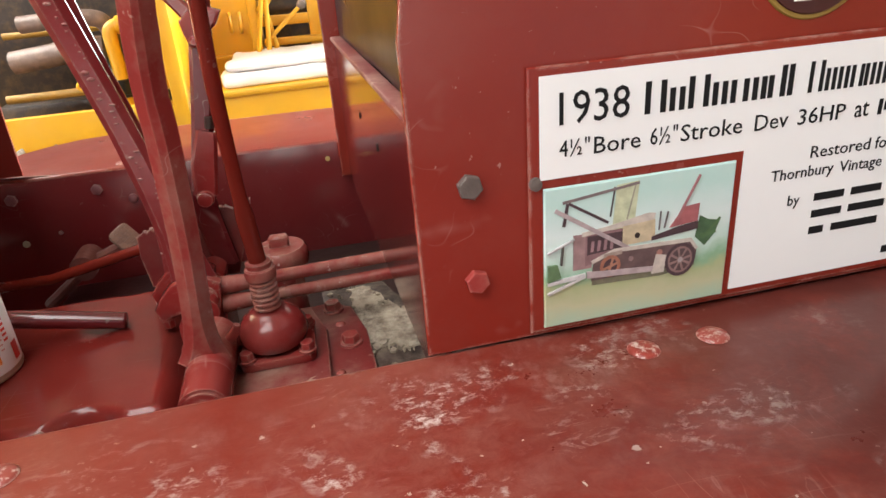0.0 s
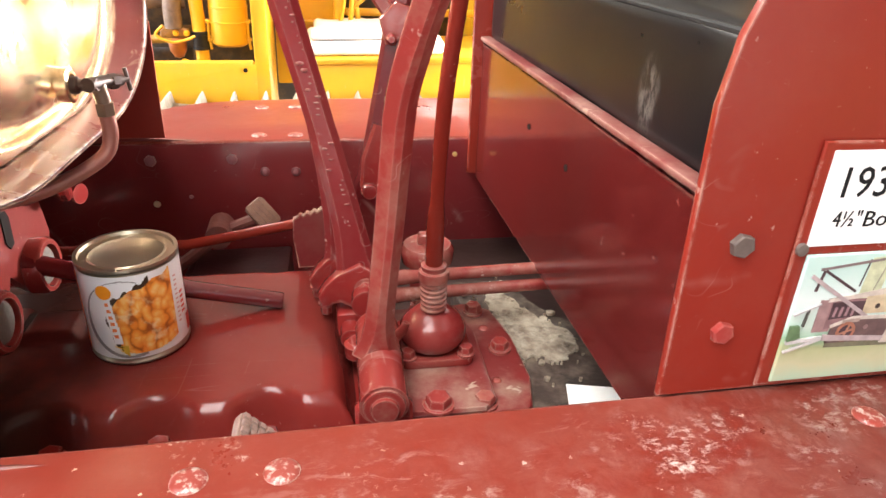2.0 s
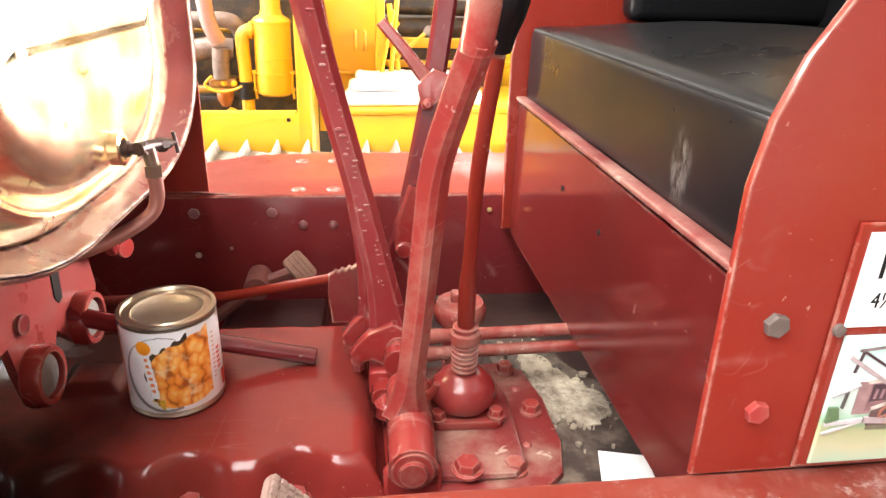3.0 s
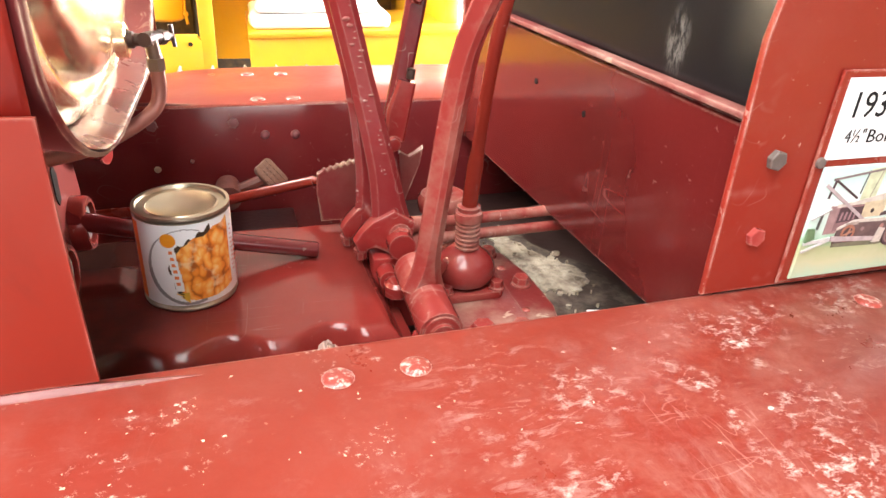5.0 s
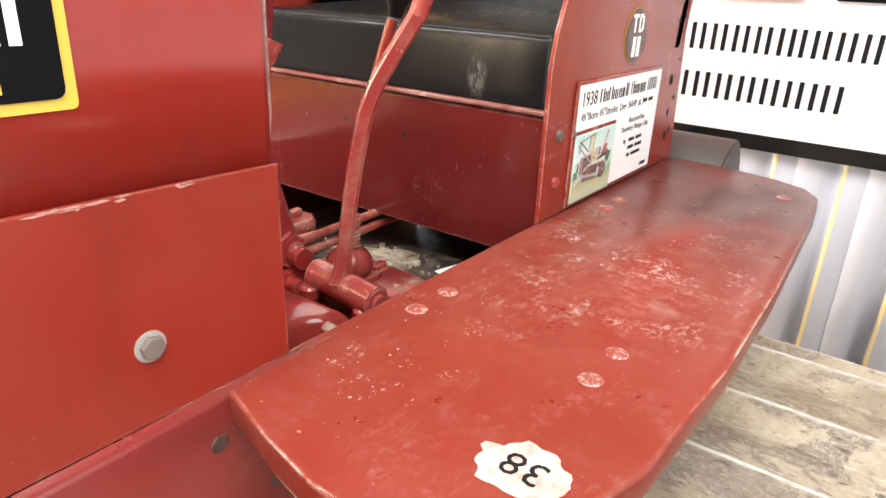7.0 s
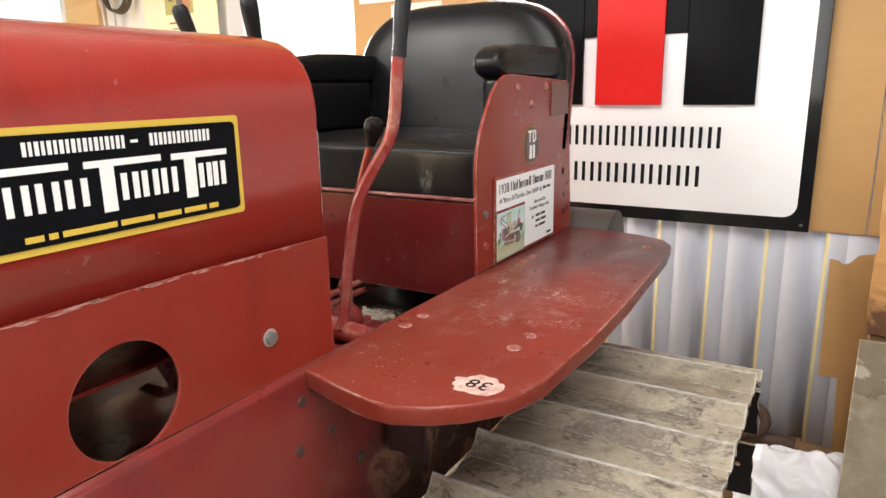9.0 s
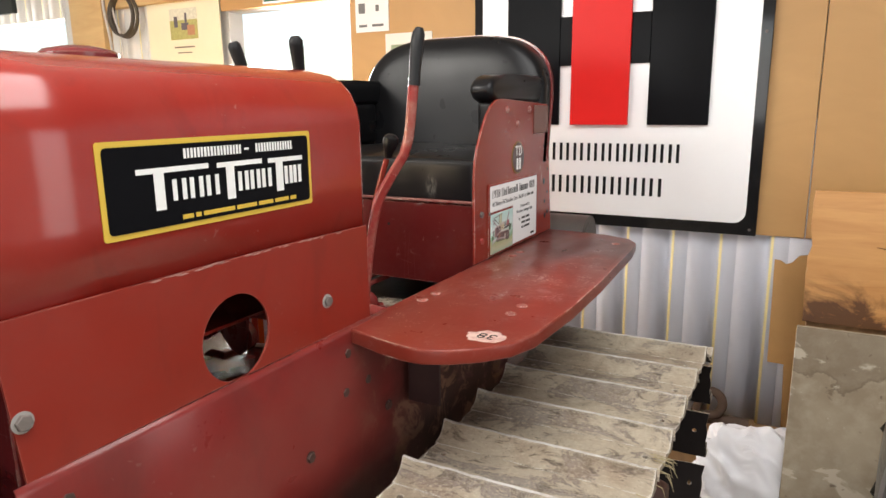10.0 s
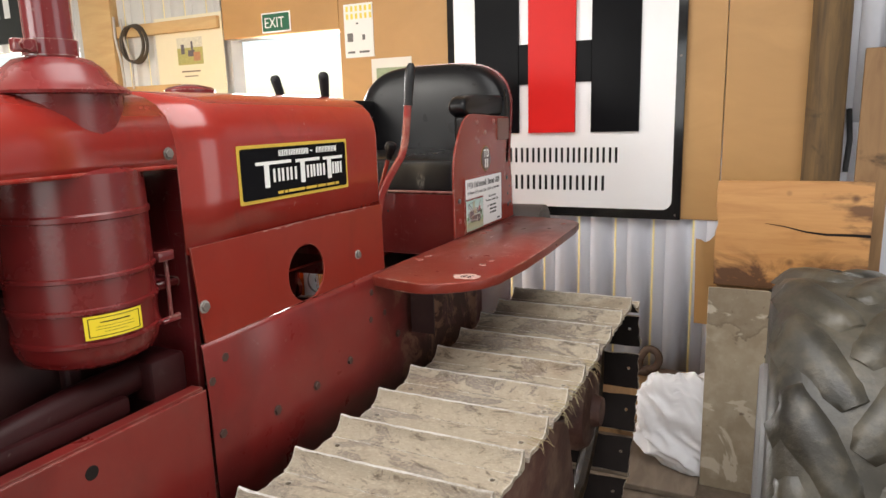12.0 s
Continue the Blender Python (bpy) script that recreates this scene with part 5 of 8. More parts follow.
tube(bm, [(-0.566, 0.352, 1.414), (-0.560, 0.378, 1.412), (-0.546, 0.402, 1.409)], [0.0080, 0.0075, 0.0065], 12)
lathe(bm, [(0.0088, 0), (0.0088, 0.010)], (-0.5545, 0.388, 1.410), (0.5, 0.85, -0.1), 6)
tube(bm, [(-0.546, 0.402, 1.409), (-0.541, 0.410, 1.408)], 0.0036, 8)
tube(bm, [(-0.542, 0.409, 1.421), (-0.540, 0.411, 1.395)], 0.0027, 8)
cpart("tank_tap", bm, BRASS_TAP, tank, "tarnished brass drain tap")
bm = B()
lathe(bm, [(0.019, -0.008), (0.019, 0.0035), (0.016, 0.005), (0.0125, 0.005), (0.0115, 0.002), (0.0, 0.002)], (-0.588, 0.36, 1.413), (1, 0, 0), 28)
cpart("tap_flange", bm, COPPER, tank, "round copper flange round the tap")
bm = B()
tube(bm, [(-0.562, 0.372, 1.412), (-0.560, 0.374, 1.39)], 0.0080, 12)
lathe(bm, [(0.0105, 0), (0.0105, 0.014)], (-0.560, 0.374, 1.390), (0, 0, -1), 6)
cpart("tap_nut", bm, plain("dull_worn_nut", (0.20, 0.14, 0.10), 0.42, 0.5), tank)
bm = B()
tube(bm, curve_pts([(-0.560, 0.374, 1.376), (-0.561, 0.376, 1.352), (-0.570, 0.372, 1.330), (-0.60, 0.355, 1.312), (-0.64, 0.33, 1.30), (-0.68, 0.30, 1.30)], 5), 0.0085, 12)
cpart("fuel_pipe", bm, plain("scuffed_pipe", (0.34, 0.14, 0.11), 0.4, 0.3), tank, "bent fuel pipe")

# filler cap
bm = B()
lathe(bm, [(0.060, 0), (0.062, 0.006), (0.062, 0.014), (0.055, 0.020), (0.020, 0.027), (0, 0.028)], (-0.86, YH, 1.690), (0, 0, 1), 36)
hpart("filler_cap", bm, RED_DARK, tractor, "round maroon filler cap")

# engine block behind the open side, its colour darkened for the bay's shade
bm = B()
cube(bm, -2.30, -0.98, 0.16, 0.58, 0.80, 1.36, 0.02, 2)
SHADED_MAROON = painted("shaded_maroon", (0.04, 0.007, 0.007), (0.022, 0.005, 0.005), 0.5, 0.06, 0.1)
engine = hpart("engine_block", bm, SHADED_MAROON, tractor, "maroon engine block, coloured dark for the shaded bay")
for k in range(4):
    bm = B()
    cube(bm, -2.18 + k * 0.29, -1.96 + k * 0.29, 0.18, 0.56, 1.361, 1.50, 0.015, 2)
    hpart("cylinder_head", bm, SHADED_MAROON, engine)
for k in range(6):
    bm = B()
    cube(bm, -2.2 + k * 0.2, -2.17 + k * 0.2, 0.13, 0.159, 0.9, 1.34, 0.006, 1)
    hpart("block_rib", bm, SHADED_MAROON, engine)
bm = B()
tube(bm, [(-1.75, 0.06, 1.14), (-1.45, 0.05, 1.175), (-1.30, 0.06, 1.18)], 0.03, 14)
cube(bm, -1.32, -1.24, 0.0, 0.10, 1.13, 1.21, 0.012, 2)
cube(bm, -1.70, -1.36, 0.01, 0.12, 1.13, 1.165, 0.01, 2)
# near-black red that carries the shade of the bay
SHADED_RED = painted("shaded_red", (0.030, 0.004, 0.005), (0.018, 0.003, 0.003), 0.42, 0.0, 0.1)
SHADED_RED.node_tree.nodes["Principled BSDF"].inputs["Specular IOR Level"].default_value = 0.2
hpart("engine_pipe", bm, SHADED_RED, tractor, "maroon manifold pipe, coloured dark for the shaded bay")
bm = B()
cube(bm, -1.26, -0.74, 0.05, 0.68, 1.32, 1.335, 0.004, 1)
cube(bm, -1.20, -1.185, 0.02, 0.715, 0.9, 1.54, 0.002, 1)
hpart("firewall", bm, RED_DARK, tractor, "maroon firewall plate")
# added black block that closes the view down under the hood
bm = B()
cube(bm, -1.18, -0.865, 0.03, mirror_y(0.03), 0.90, 1.052, 0.01, 2)
for k in range(5):
    cube(bm, -1.15 + 0.06 * k, -1.135 + 0.06 * k, 0.06, mirror_y(0.06), 1.0525, 1.062, 0.003, 1)
part("added_dark_block", bm, plain("black_block", (0.022, 0.014, 0.012), 0.5, 0, 0.4, 14, 0.3), tractor, "black block added under the hood to keep it dark")
bm = B()
cube(bm, -1.0, -0.70, 0.12, 0.60, 0.75, 1.02, 0.02, 2)
hpart("bell_housing", bm, RED_CAST, tractor, "cast clutch housing")

# air cleaner with its stack
AX, AY = -1.450, 0.112


def apart(name, bm, mat, parent, label="", angle=38):
    for v in bm.verts:
        v.co = Vector((AX + (v.co.x - AX) * 1.08, AY + (v.co.y - AY) * 1.08, 1.04 * v.co.z - 0.012))
    return part(name, bm, mat, parent, label, angle)


bm = B()
lathe(bm, [(0.0, 1.215), (0.085, 1.218), (0.104, 1.228), (0.112, 1.245), (0.114, 1.262), (0.117, 1.264), (0.117, 1.270), (0.114, 1.272), (0.115, 1.318), (0.119, 1.320), (0.119, 1.326),
           (0.115, 1.328), (0.115, 1.372), (0.119, 1.374), (0.119, 1.380), (0.116, 1.382), (0.116, 1.470), (0.119, 1.472), (0.119, 1.480), (0.116, 1.483), (0.115, 1.545), (0.097, 1.556),
           (0.096, 1.672), (0.110, 1.674), (0.111, 1.679), (0.106, 1.683), (0.088, 1.694), (0.074, 1.716), (0.058, 1.730), (0.044, 1.734), (0.0, 1.734)], (AX, AY, 0), (0, 0, 1), 48)
air = apart("air_cleaner", bm, painted("air_cleaner_red", (0.165, 0.013, 0.013), (0.125, 0.010, 0.010), 0.26, 0.02, 0.08, bump=0.015, spread=0.08), tractor, "glossy maroon air cleaner drum")
bm = B()
lathe(bm, [(0.036, 1.725), (0.036, 2.35), (0.0, 2.35)], (AX, AY, 0), (0, 0, 1), 28)
apart("intake_pipe", bm, RED_DARK, air, "tall maroon intake stack")
bm = B()
lathe(bm, [(0.041, 1.736), (0.041, 1.762), (0.037, 1.763)], (AX, AY, 0), (0, 0, 1), 28)
cube(bm, AX - 0.072, AX - 0.036, AY - 0.022, AY - 0.006, 1.738, 1.760, 0.004, 2)
lathe(bm, [(0.009, 0), (0.009, 0.03)], (AX - 0.056, AY - 0.03, 1.749), (0, 1, 0), 6)
apart("stack_clamp", bm, RED_DARK, air, "bolted stack clamp")
bm = B()
n, a0, a1 = 10, -128, -82
ra = [(AX + 0.1175 * math.cos(radians(a0 + (a1 - a0) * k / n)), AY + 0.1175 * math.sin(radians(a0 + (a1 - a0) * k / n))) for k in range(n + 1)]
lo = [bm.verts.new((x, y, 1.276)) for x, y in ra]
hi = [bm.verts.new((x, y, 1.316)) for x, y in ra]
for k in range(n):
    bm.faces.new((lo[k], lo[k + 1], hi[k + 1], hi[k]))
apart("caution_label", bm, plain("yellow_label", (0.85, 0.66, 0.03), 0.4, 0, 0.03, 20, 0), air, "yellow printed label")
bm = B()
for z0, z1, b0, b1 in ((1.280, 1.2812, 0.06, 0.94), (1.311, 1.3122, 0.06, 0.94), (1.2812, 1.311, 0.06, 0.075), (1.2812, 1.311, 0.925, 0.94), (1.303, 1.3048, 0.25, 0.75), (1.297, 1.2976, 0.18, 0.82), (1.292, 1.2926, 0.18, 0.82), (1.287, 1.2876, 0.3, 0.70)):
    c0, c1 = a0 + (a1 - a0) * b0, a0 + (a1 - a0) * b1
    rr_ = [(AX + 0.1180 * math.cos(radians(c0 + (c1 - c0) * k / 8)), AY + 0.1180 * math.sin(radians(c0 + (c1 - c0) * k / 8))) for k in range(9)]
    for k in range(8):
        bm.faces.new([bm.verts.new((rr_[k][0], rr_[k][1], z0)), bm.verts.new((rr_[k + 1][0], rr_[k + 1][1], z0)), bm.verts.new((rr_[k + 1][0], rr_[k + 1][1], z1)), bm.verts.new((rr_[k][0], rr_[k][1], z1))])
apart("label_bars", bm, LETTER_BLACK, air, "thin plain bars on the label")
bm = B()
ca, sa = math.cos(radians(-35)), math.sin(radians(-35))
px, py = AX + ca * 0.132, AY + sa * 0.132
cube(bm, px - 0.02, px + 0.016, py - 0.012, py + 0.012, 1.372, 1.392, 0.004, 2)
tube(bm, [(px + 0.004, py, 1.372), (px + 0.004, py, 1.262)], 0.004, 8)
cube(bm, px - 0.022, px + 0.018, py - 0.010, py + 0.010, 1.254, 1.262, 0.002, 1)
tube(bm, [(px - 0.02, py, 1.258), (px + 0.022, py, 1.262)], 0.005, 8)
apart("bowl_clamp", bm, RED_DARK, air, "maroon toggle clamp with a rod")

# ---------------------------------------------------------------- driver's floor: housings and levers
def housing_cover():
    """Cast cover with scalloped bolt pockets along its sides."""
    bm = B()
    x0, x1, y0, y1, zt, zb = -0.86, -0.262, 0.166, 0.530, 1.113, 1.066
    nx, ny = 140, 100
    pockets = [(-0.790, 0), (-0.685, 0), (-0.580, 0), (-0.477, 0), (-0.368, 0)]
    grid = []
    for i in range(nx + 1):
        row = []
        for j in range(ny + 1):
            x, y = x0 + (x1 - x0) * i / nx, y0 + (y1 - y0) * j / ny
            d = min(x1 - x, y - y0)
            # distance inwards from the flange, pushed in by each bolt pocket
            e = min(x1 - 0.010 - x, y - y0 - 0.006, y1 - 0.02 - y)
            p = 1.0
            for px, _ in pockets:
                p = min(p, math.hypot(x - px, y - y0 - 0.006) - 0.024, math.hypot(x - px, y1 - 0.012 - y) - 0.017)
            k = math.sin(min(max(e / 0.032, 0), 1) * math.pi / 2) ** 0.8 * math.sin(min(max(p / 0.024, 0), 1) * math.pi / 2)
            z = zb + (zt - zb) * k
            z += 0.0025 * noise.noise(Vector((x * 9, y * 9, 0)))
            if -0.66 < x < -0.585 and 0.33 < y < 0.40:
                z += 0.010 * min(1, min(x + 0.66, -0.585 - x, y - 0.33, 0.40 - y) / 0.012)
            row.append(bm.verts.new((x, y, z)))
        grid.append(row)
    for i in range(nx):
        for j in range(ny):
            bm.faces.new((grid[i][j], grid[i + 1][j], grid[i + 1][j + 1], grid[i][j + 1]))
    cube(bm, x0, x1 + 0.004, y0 - 0.004, y1 + 0.004, 0.95, zb + 0.0005, 0.003, 1)
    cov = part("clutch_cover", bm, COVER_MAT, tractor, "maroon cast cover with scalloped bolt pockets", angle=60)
    for px, _ in pockets:
        bm = B()
        hexbolt(bm, (px, y0 + 0.016, zb + 0.001), (0, 0, 1), 0.0125, 0.014)
        part("cover_bolt", bm, RED_CAST, cov)


def cover_mat():
    m = painted("glossy_maroon_cover", (0.26, 0.030, 0.024), (0.18, 0.020, 0.017), 0.14, 0.03, 0.12, chip_colour=(0.4, 0.30, 0.2), bump=0.03, coat=0.0, spread=0.08, scratches=0.12)
    t = m.node_tree
    b = t.nodes["Principled BSDF"]
    old = b.inputs["Base Color"].links[0].from_socket
    soot = noise_node(t, 3.4, 3, 0.5)
    k1 = ramp(t, soot.outputs[0], [(0.47, 0.0), (0.62, 0.70)]).outputs[0]
    # darker, rougher and duller towards the front end, broken by noise
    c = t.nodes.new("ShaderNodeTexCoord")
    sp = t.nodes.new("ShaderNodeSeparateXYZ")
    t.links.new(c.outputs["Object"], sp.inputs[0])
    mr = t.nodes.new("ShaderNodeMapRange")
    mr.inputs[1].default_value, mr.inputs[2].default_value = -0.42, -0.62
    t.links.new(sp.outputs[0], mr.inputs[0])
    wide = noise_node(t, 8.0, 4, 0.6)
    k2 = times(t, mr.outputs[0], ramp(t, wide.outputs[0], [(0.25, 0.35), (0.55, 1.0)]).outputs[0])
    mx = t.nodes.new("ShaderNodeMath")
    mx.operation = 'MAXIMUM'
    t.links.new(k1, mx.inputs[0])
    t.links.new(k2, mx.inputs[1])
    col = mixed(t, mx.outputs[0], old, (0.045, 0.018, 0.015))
    t.links.new(col, b.inputs["Base Color"])
    rough = b.inputs["Roughness"].links[0].from_socket
    t.links.new(mixed(t, k2, rough, (0.26, 0.26, 0.26)), b.inputs["Roughness"])
    t.links.new(mixed(t, mx.outputs[0], (0.40, 0.40, 0.40), (0.24, 0.24, 0.24)), b.inputs["Specular IOR Level"])
    return m


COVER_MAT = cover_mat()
housing_cover()

# gear case top behind the cover
bm = B()
cube(bm, -0.262, 0.54, 0.025, 0.735, 0.96, 1.030, 0.004, 1)
part("floor_plate", bm, plain("oily_dark_floor", (0.035, 0.018, 0.016), 0.45, 0, 0.5, 9, 0.3), tractor, "dark oily floor plate under the seat")
bm = B()
CASE = [(-0.255, 0.150), (-0.255, 0.41), (-0.125, 0.425), (-0.098, 0.40), (-0.083, 0.33), (-0.080, 0.24), (-0.092, 0.185), (-0.125, 0.155), (-0.17, 0.145)]
prism(bm, CASE, "xy", 1.02, 1.070, 0.006, 2)
prism(bm, [(-0.25, 0.175), (-0.25, 0.40), (-0.155, 0.40), (-0.135, 0.33), (-0.135, 0.19), (-0.15, 0.175)], "xy", 1.07, 1.082, 0.006, 2)
case = cpart("gear_case_cover", bm, painted("dusty_gear_case", (0.24, 0.030, 0.028), (0.16, 0.020, 0.020), 0.30, 0.95, 0.7, chip_colour=(0.52, 0.42, 0.33), bump=0.25, dust=(0.40, 0.29, 0.22), edge=0.8, edge_colour=(0.56, 0.44, 0.34), chip_scale=40.0), tractor, "dusty red gear case cover")
for x, y, r in ((-0.107, 0.300, 0.012), (-0.149, 0.192, 0.0125), (-0.205, 0.185, 0.015), (-0.125, 0.395, 0.0115), (-0.20, 0.405, 0.011)):
    bm = B()
    hexbolt(bm, (x, y, 1.070 if x > -0.19 else 1.080), (0, 0, 1), r, 0.014)
    cpart("case_bolt", bm, RED_DUSTY, case, "dusty red hex bolt")
for x, y, r in ((-0.118, 0.352, 0.007), (-0.125, 0.235, 0.006)):
    bm = B()
    dome_rivet(bm, (x, y, 1.070), (0, 0, 1), r, 0.003)
    cpart("case_plug", bm, RED_DUSTY, case)
bm = B()
prism(bm, [(-0.130, 0.142), (0.045, 0.120), (0.045, 0.25), (0.030, 0.345), (-0.01, 0.39), (-0.035, 0.43), (-0.05, 0.50), (-0.14, 0.50)], "xy", 1.015, 1.0625, 0.002, 1)
cpart("floor_ledge", bm, stained("dusty_oily_floor", (0.060, 0.038, 0.030), (0.022, 0.014, 0.012), (0.22, 0.17, 0.13), 9.0, 30.0, 0.55, 0.4), tractor, "dusty oily floor ledge")
# mud and paper on the floor
MZ = 1.0765          # top of the ledge
bm = B()
MUD = [(-0.073, 0.453), (-0.04, 0.45), (-0.026, 0.397), (-0.005, 0.363), (0.024, 0.323), (0.026, 0.308), (0.005, 0.276), (-0.017, 0.266), (-0.038, 0.28), (-0.057, 0.276), (-0.071, 0.29), (-0.065, 0.324), (-0.073, 0.361), (-0.068, 0.409)]
rm = random.Random(4)
fine = []
for k in range(len(MUD)):
    (ax_, ay_), (bx_, by_) = MUD[k], MUD[(k + 1) % len(MUD)]
    for j in range(5):
        fine.append((ax_ + (bx_ - ax_) * j / 5 + rm.uniform(-0.0045, 0.0045), ay_ + (by_ - ay_) * j / 5 + rm.uniform(-0.0045, 0.0045)))
prism(bm, fine, "xy", MZ, MZ + 0.0028)
for k in range(110):
    cx, cy = rm.choice(MUD)
    cx, cy, r = cx + rm.gauss(-0.010, 0.016), cy + rm.gauss(0, 0.022), abs(rm.gauss(0.0018, 0.0022)) + 0.0008
    if -0.10 < cx < 0.03:
        prism(bm, [(cx + r * rm.uniform(0.6, 1.3) * math.cos(a), cy + r * rm.uniform(0.6, 1.3) * math.sin(a)) for a in (0, 1.2, 2.4, 3.7, 5.0)], "xy", MZ, MZ + 0.003 + rm.uniform(0, 0.003))
single("dried_mud", bm, CONCRETE_DIRT, "flaking patch of dried mud on the floor plate", "mud", kind="stuff")
bm = B()
prism(bm, [(-0.058, 0.140), (0.01, 0.128), (0.030, 0.205), (-0.040, 0.222)], "xy", 1.0655, 1.0665)
bm.transform(FLOOR_PLAN)
note = single("paper_note", bm, PAPER, "small white paper note lying on the floor plate", "paper")
bm = B()
for k in range(3):
    cube(bm, 0.006 + k * 0.006, 0.009 + k * 0.006, 0.135, 0.16 + 0.02 * (k % 2), 1.0667, 1.0670)
bm.transform(FLOOR_PLAN)
ob = new("note_bars", mesh_of("note_bars", bm, LETTER_BLACK))
ob.parent = note

# gear lever with dome, spring collar and ball
gear = cpart("gear_lever_base", prism(B(), round_rect(-0.242, -0.150, 0.252, 0.335, 0.012, 4), "xy", 1.082, 1.094, 0.003, 2), RED_CAST, tractor, "square flange of the gear lever")
for x, y in ((-0.232, 0.262), (-0.160, 0.262), (-0.232, 0.325), (-0.160, 0.325)):
    bm = B()
    hexbolt(bm, (x, y, 1.094), (0, 0, 1), 0.009, 0.012)
    cpart("flange_bolt", bm, RED_CAST, gear)
bm = B()
lathe(bm, [(0.020, 1.094), (0.030, 1.095), (0.039, 1.102), (0.0425, 1.112), (0.041, 1.124), (0.034, 1.135), (0.024, 1.143), (0.0145, 1.150)], (-0.198, 0.292, 0), (0, 0, 1), 36)
cpart("gear_dome", bm, painted("dome_red", (0.27, 0.022, 0.020), (0.21, 0.018, 0.018), 0.2, 0.22, 0.3, dust=(0.38, 0.24, 0.2), spread=0.1, scratches=0.5), gear, "rounded red dome")
bm = B()
prof = []
for k in range(6):
    prof += [(0.0140, 1.149 + k * 0.0065), (0.0165, 1.151 + k * 0.0065), (0.0165, 1.153 + k * 0.0065), (0.0140, 1.1545 + k * 0.0065)]
prof += [(0.0180, 1.190), (0.0190, 1.197), (0.0180, 1.202), (0.0145, 1.2035), (0.0155, 1.210), (0.011, 1.213)]
lathe(bm, prof, (-0.198, 0.286, 0), (0, 0, 1), 28)
cpart("spring_collar", bm, RED_DUSTY, gear, "dusty ribbed spring collar")
bm = B()
tube(bm, curve_pts([(-0.198, 0.286, 1.205), (-0.199, 0.262, 1.30), (-0.196, 0.235, 1.42), (-0.188, 0.198, 1.535)], 4), [0.0105] * 4 + [0.0080] * 9, 14)
cpart("gear_rod", bm, RED, gear, "slim red gear lever rod")
bm = B()
lathe(bm, [(0.0, -0.036), (0.010, -0.034), (0.013, -0.02), (0.019, -0.004), (0.022, 0.010), (0.020, 0.022), (0.012, 0.029), (0, 0.031)], (-0.186, 0.186, 1.572), (0.0, -0.25, 1), 24)
cpart("gear_knob", bm, VINYL, gear, "black gear knob")

# near hand lever on its cross shaft
bm = B()
tube(bm, [(-0.268, 0.158, 1.108), (-0.268, 0.30, 1.116)], 0.027, 28)
tube(bm, [(-0.268, 0.154, 1.108), (-0.268, 0.159, 1.108)], 0.023, 28)
lathe(bm, [(0.015, 0), (0.015, 0.006)], (-0.268, 0.154, 1.108), (0, -1, 0), 18)
lever_a = cpart("hand_lever", bm, RED_DUSTY, tractor, "tall dusty red steering lever on a cross shaft")
bm = B()
arm = curve_pts([(-0.247, 0.236, 1.132), (-0.243, 0.233, 1.19), (-0.236, 0.225, 1.28), (-0.2305, 0.207, 1.38), (-0.2275, 0.188, 1.435), (-0.218, 0.157, 1.492), (-0.206, 0.122, 1.55)], 5)
bar(bm, arm, [0.056, 0.046, 0.039, 0.035, 0.032, 0.031] + [0.030] * 13 + [0.029] * 6 + [0.028] * 6, 0.025, (1, 0, 0), 0.011)
part("lever_arm", bm, RED_DUSTY, lever_a, "dusty forged lower arm")
bm = B()
tube(bm, curve_pts([(-0.208, 0.127, 1.541), (-0.205, 0.113, 1.585), (-0.207, 0.103, 1.64), (-0.211, 0.090, 1.73)], 5), 0.0132, 14)
part("lever_rod", bm, RED_DUSTY, lever_a)
bm = B()
tube(bm, curve_pts([(-0.212, 0.089, 1.715), (-0.208, 0.087, 1.76), (-0.200, 0.086, 1.81), (-0.190, 0.084, 1.852)], 3), [0.0150, 0.0145, 0.014, 0.0145, 0.0155, 0.016, 0.0165, 0.0165, 0.016, 0.010], 14)
part("grip", bm, RUBBER, lever_a, "black rubber grip")
for y in (0.165, 0.30):
    bm = B()
    cube(bm, -0.300, -0.236, y, y + 0.02, 1.02, 1.10, 0.004, 1)
    cpart("shaft_bracket", bm, RED_CAST, lever_a)
bm = B()
tube(bm, [(-0.246, 0.262, 1.128), (-0.238, 0.262, 1.136), (-0.234, 0.262, 1.146)], [0.007, 0.006, 0.004], 10)
cpart("grease_nipple", bm, RED_CAST, lever_a)

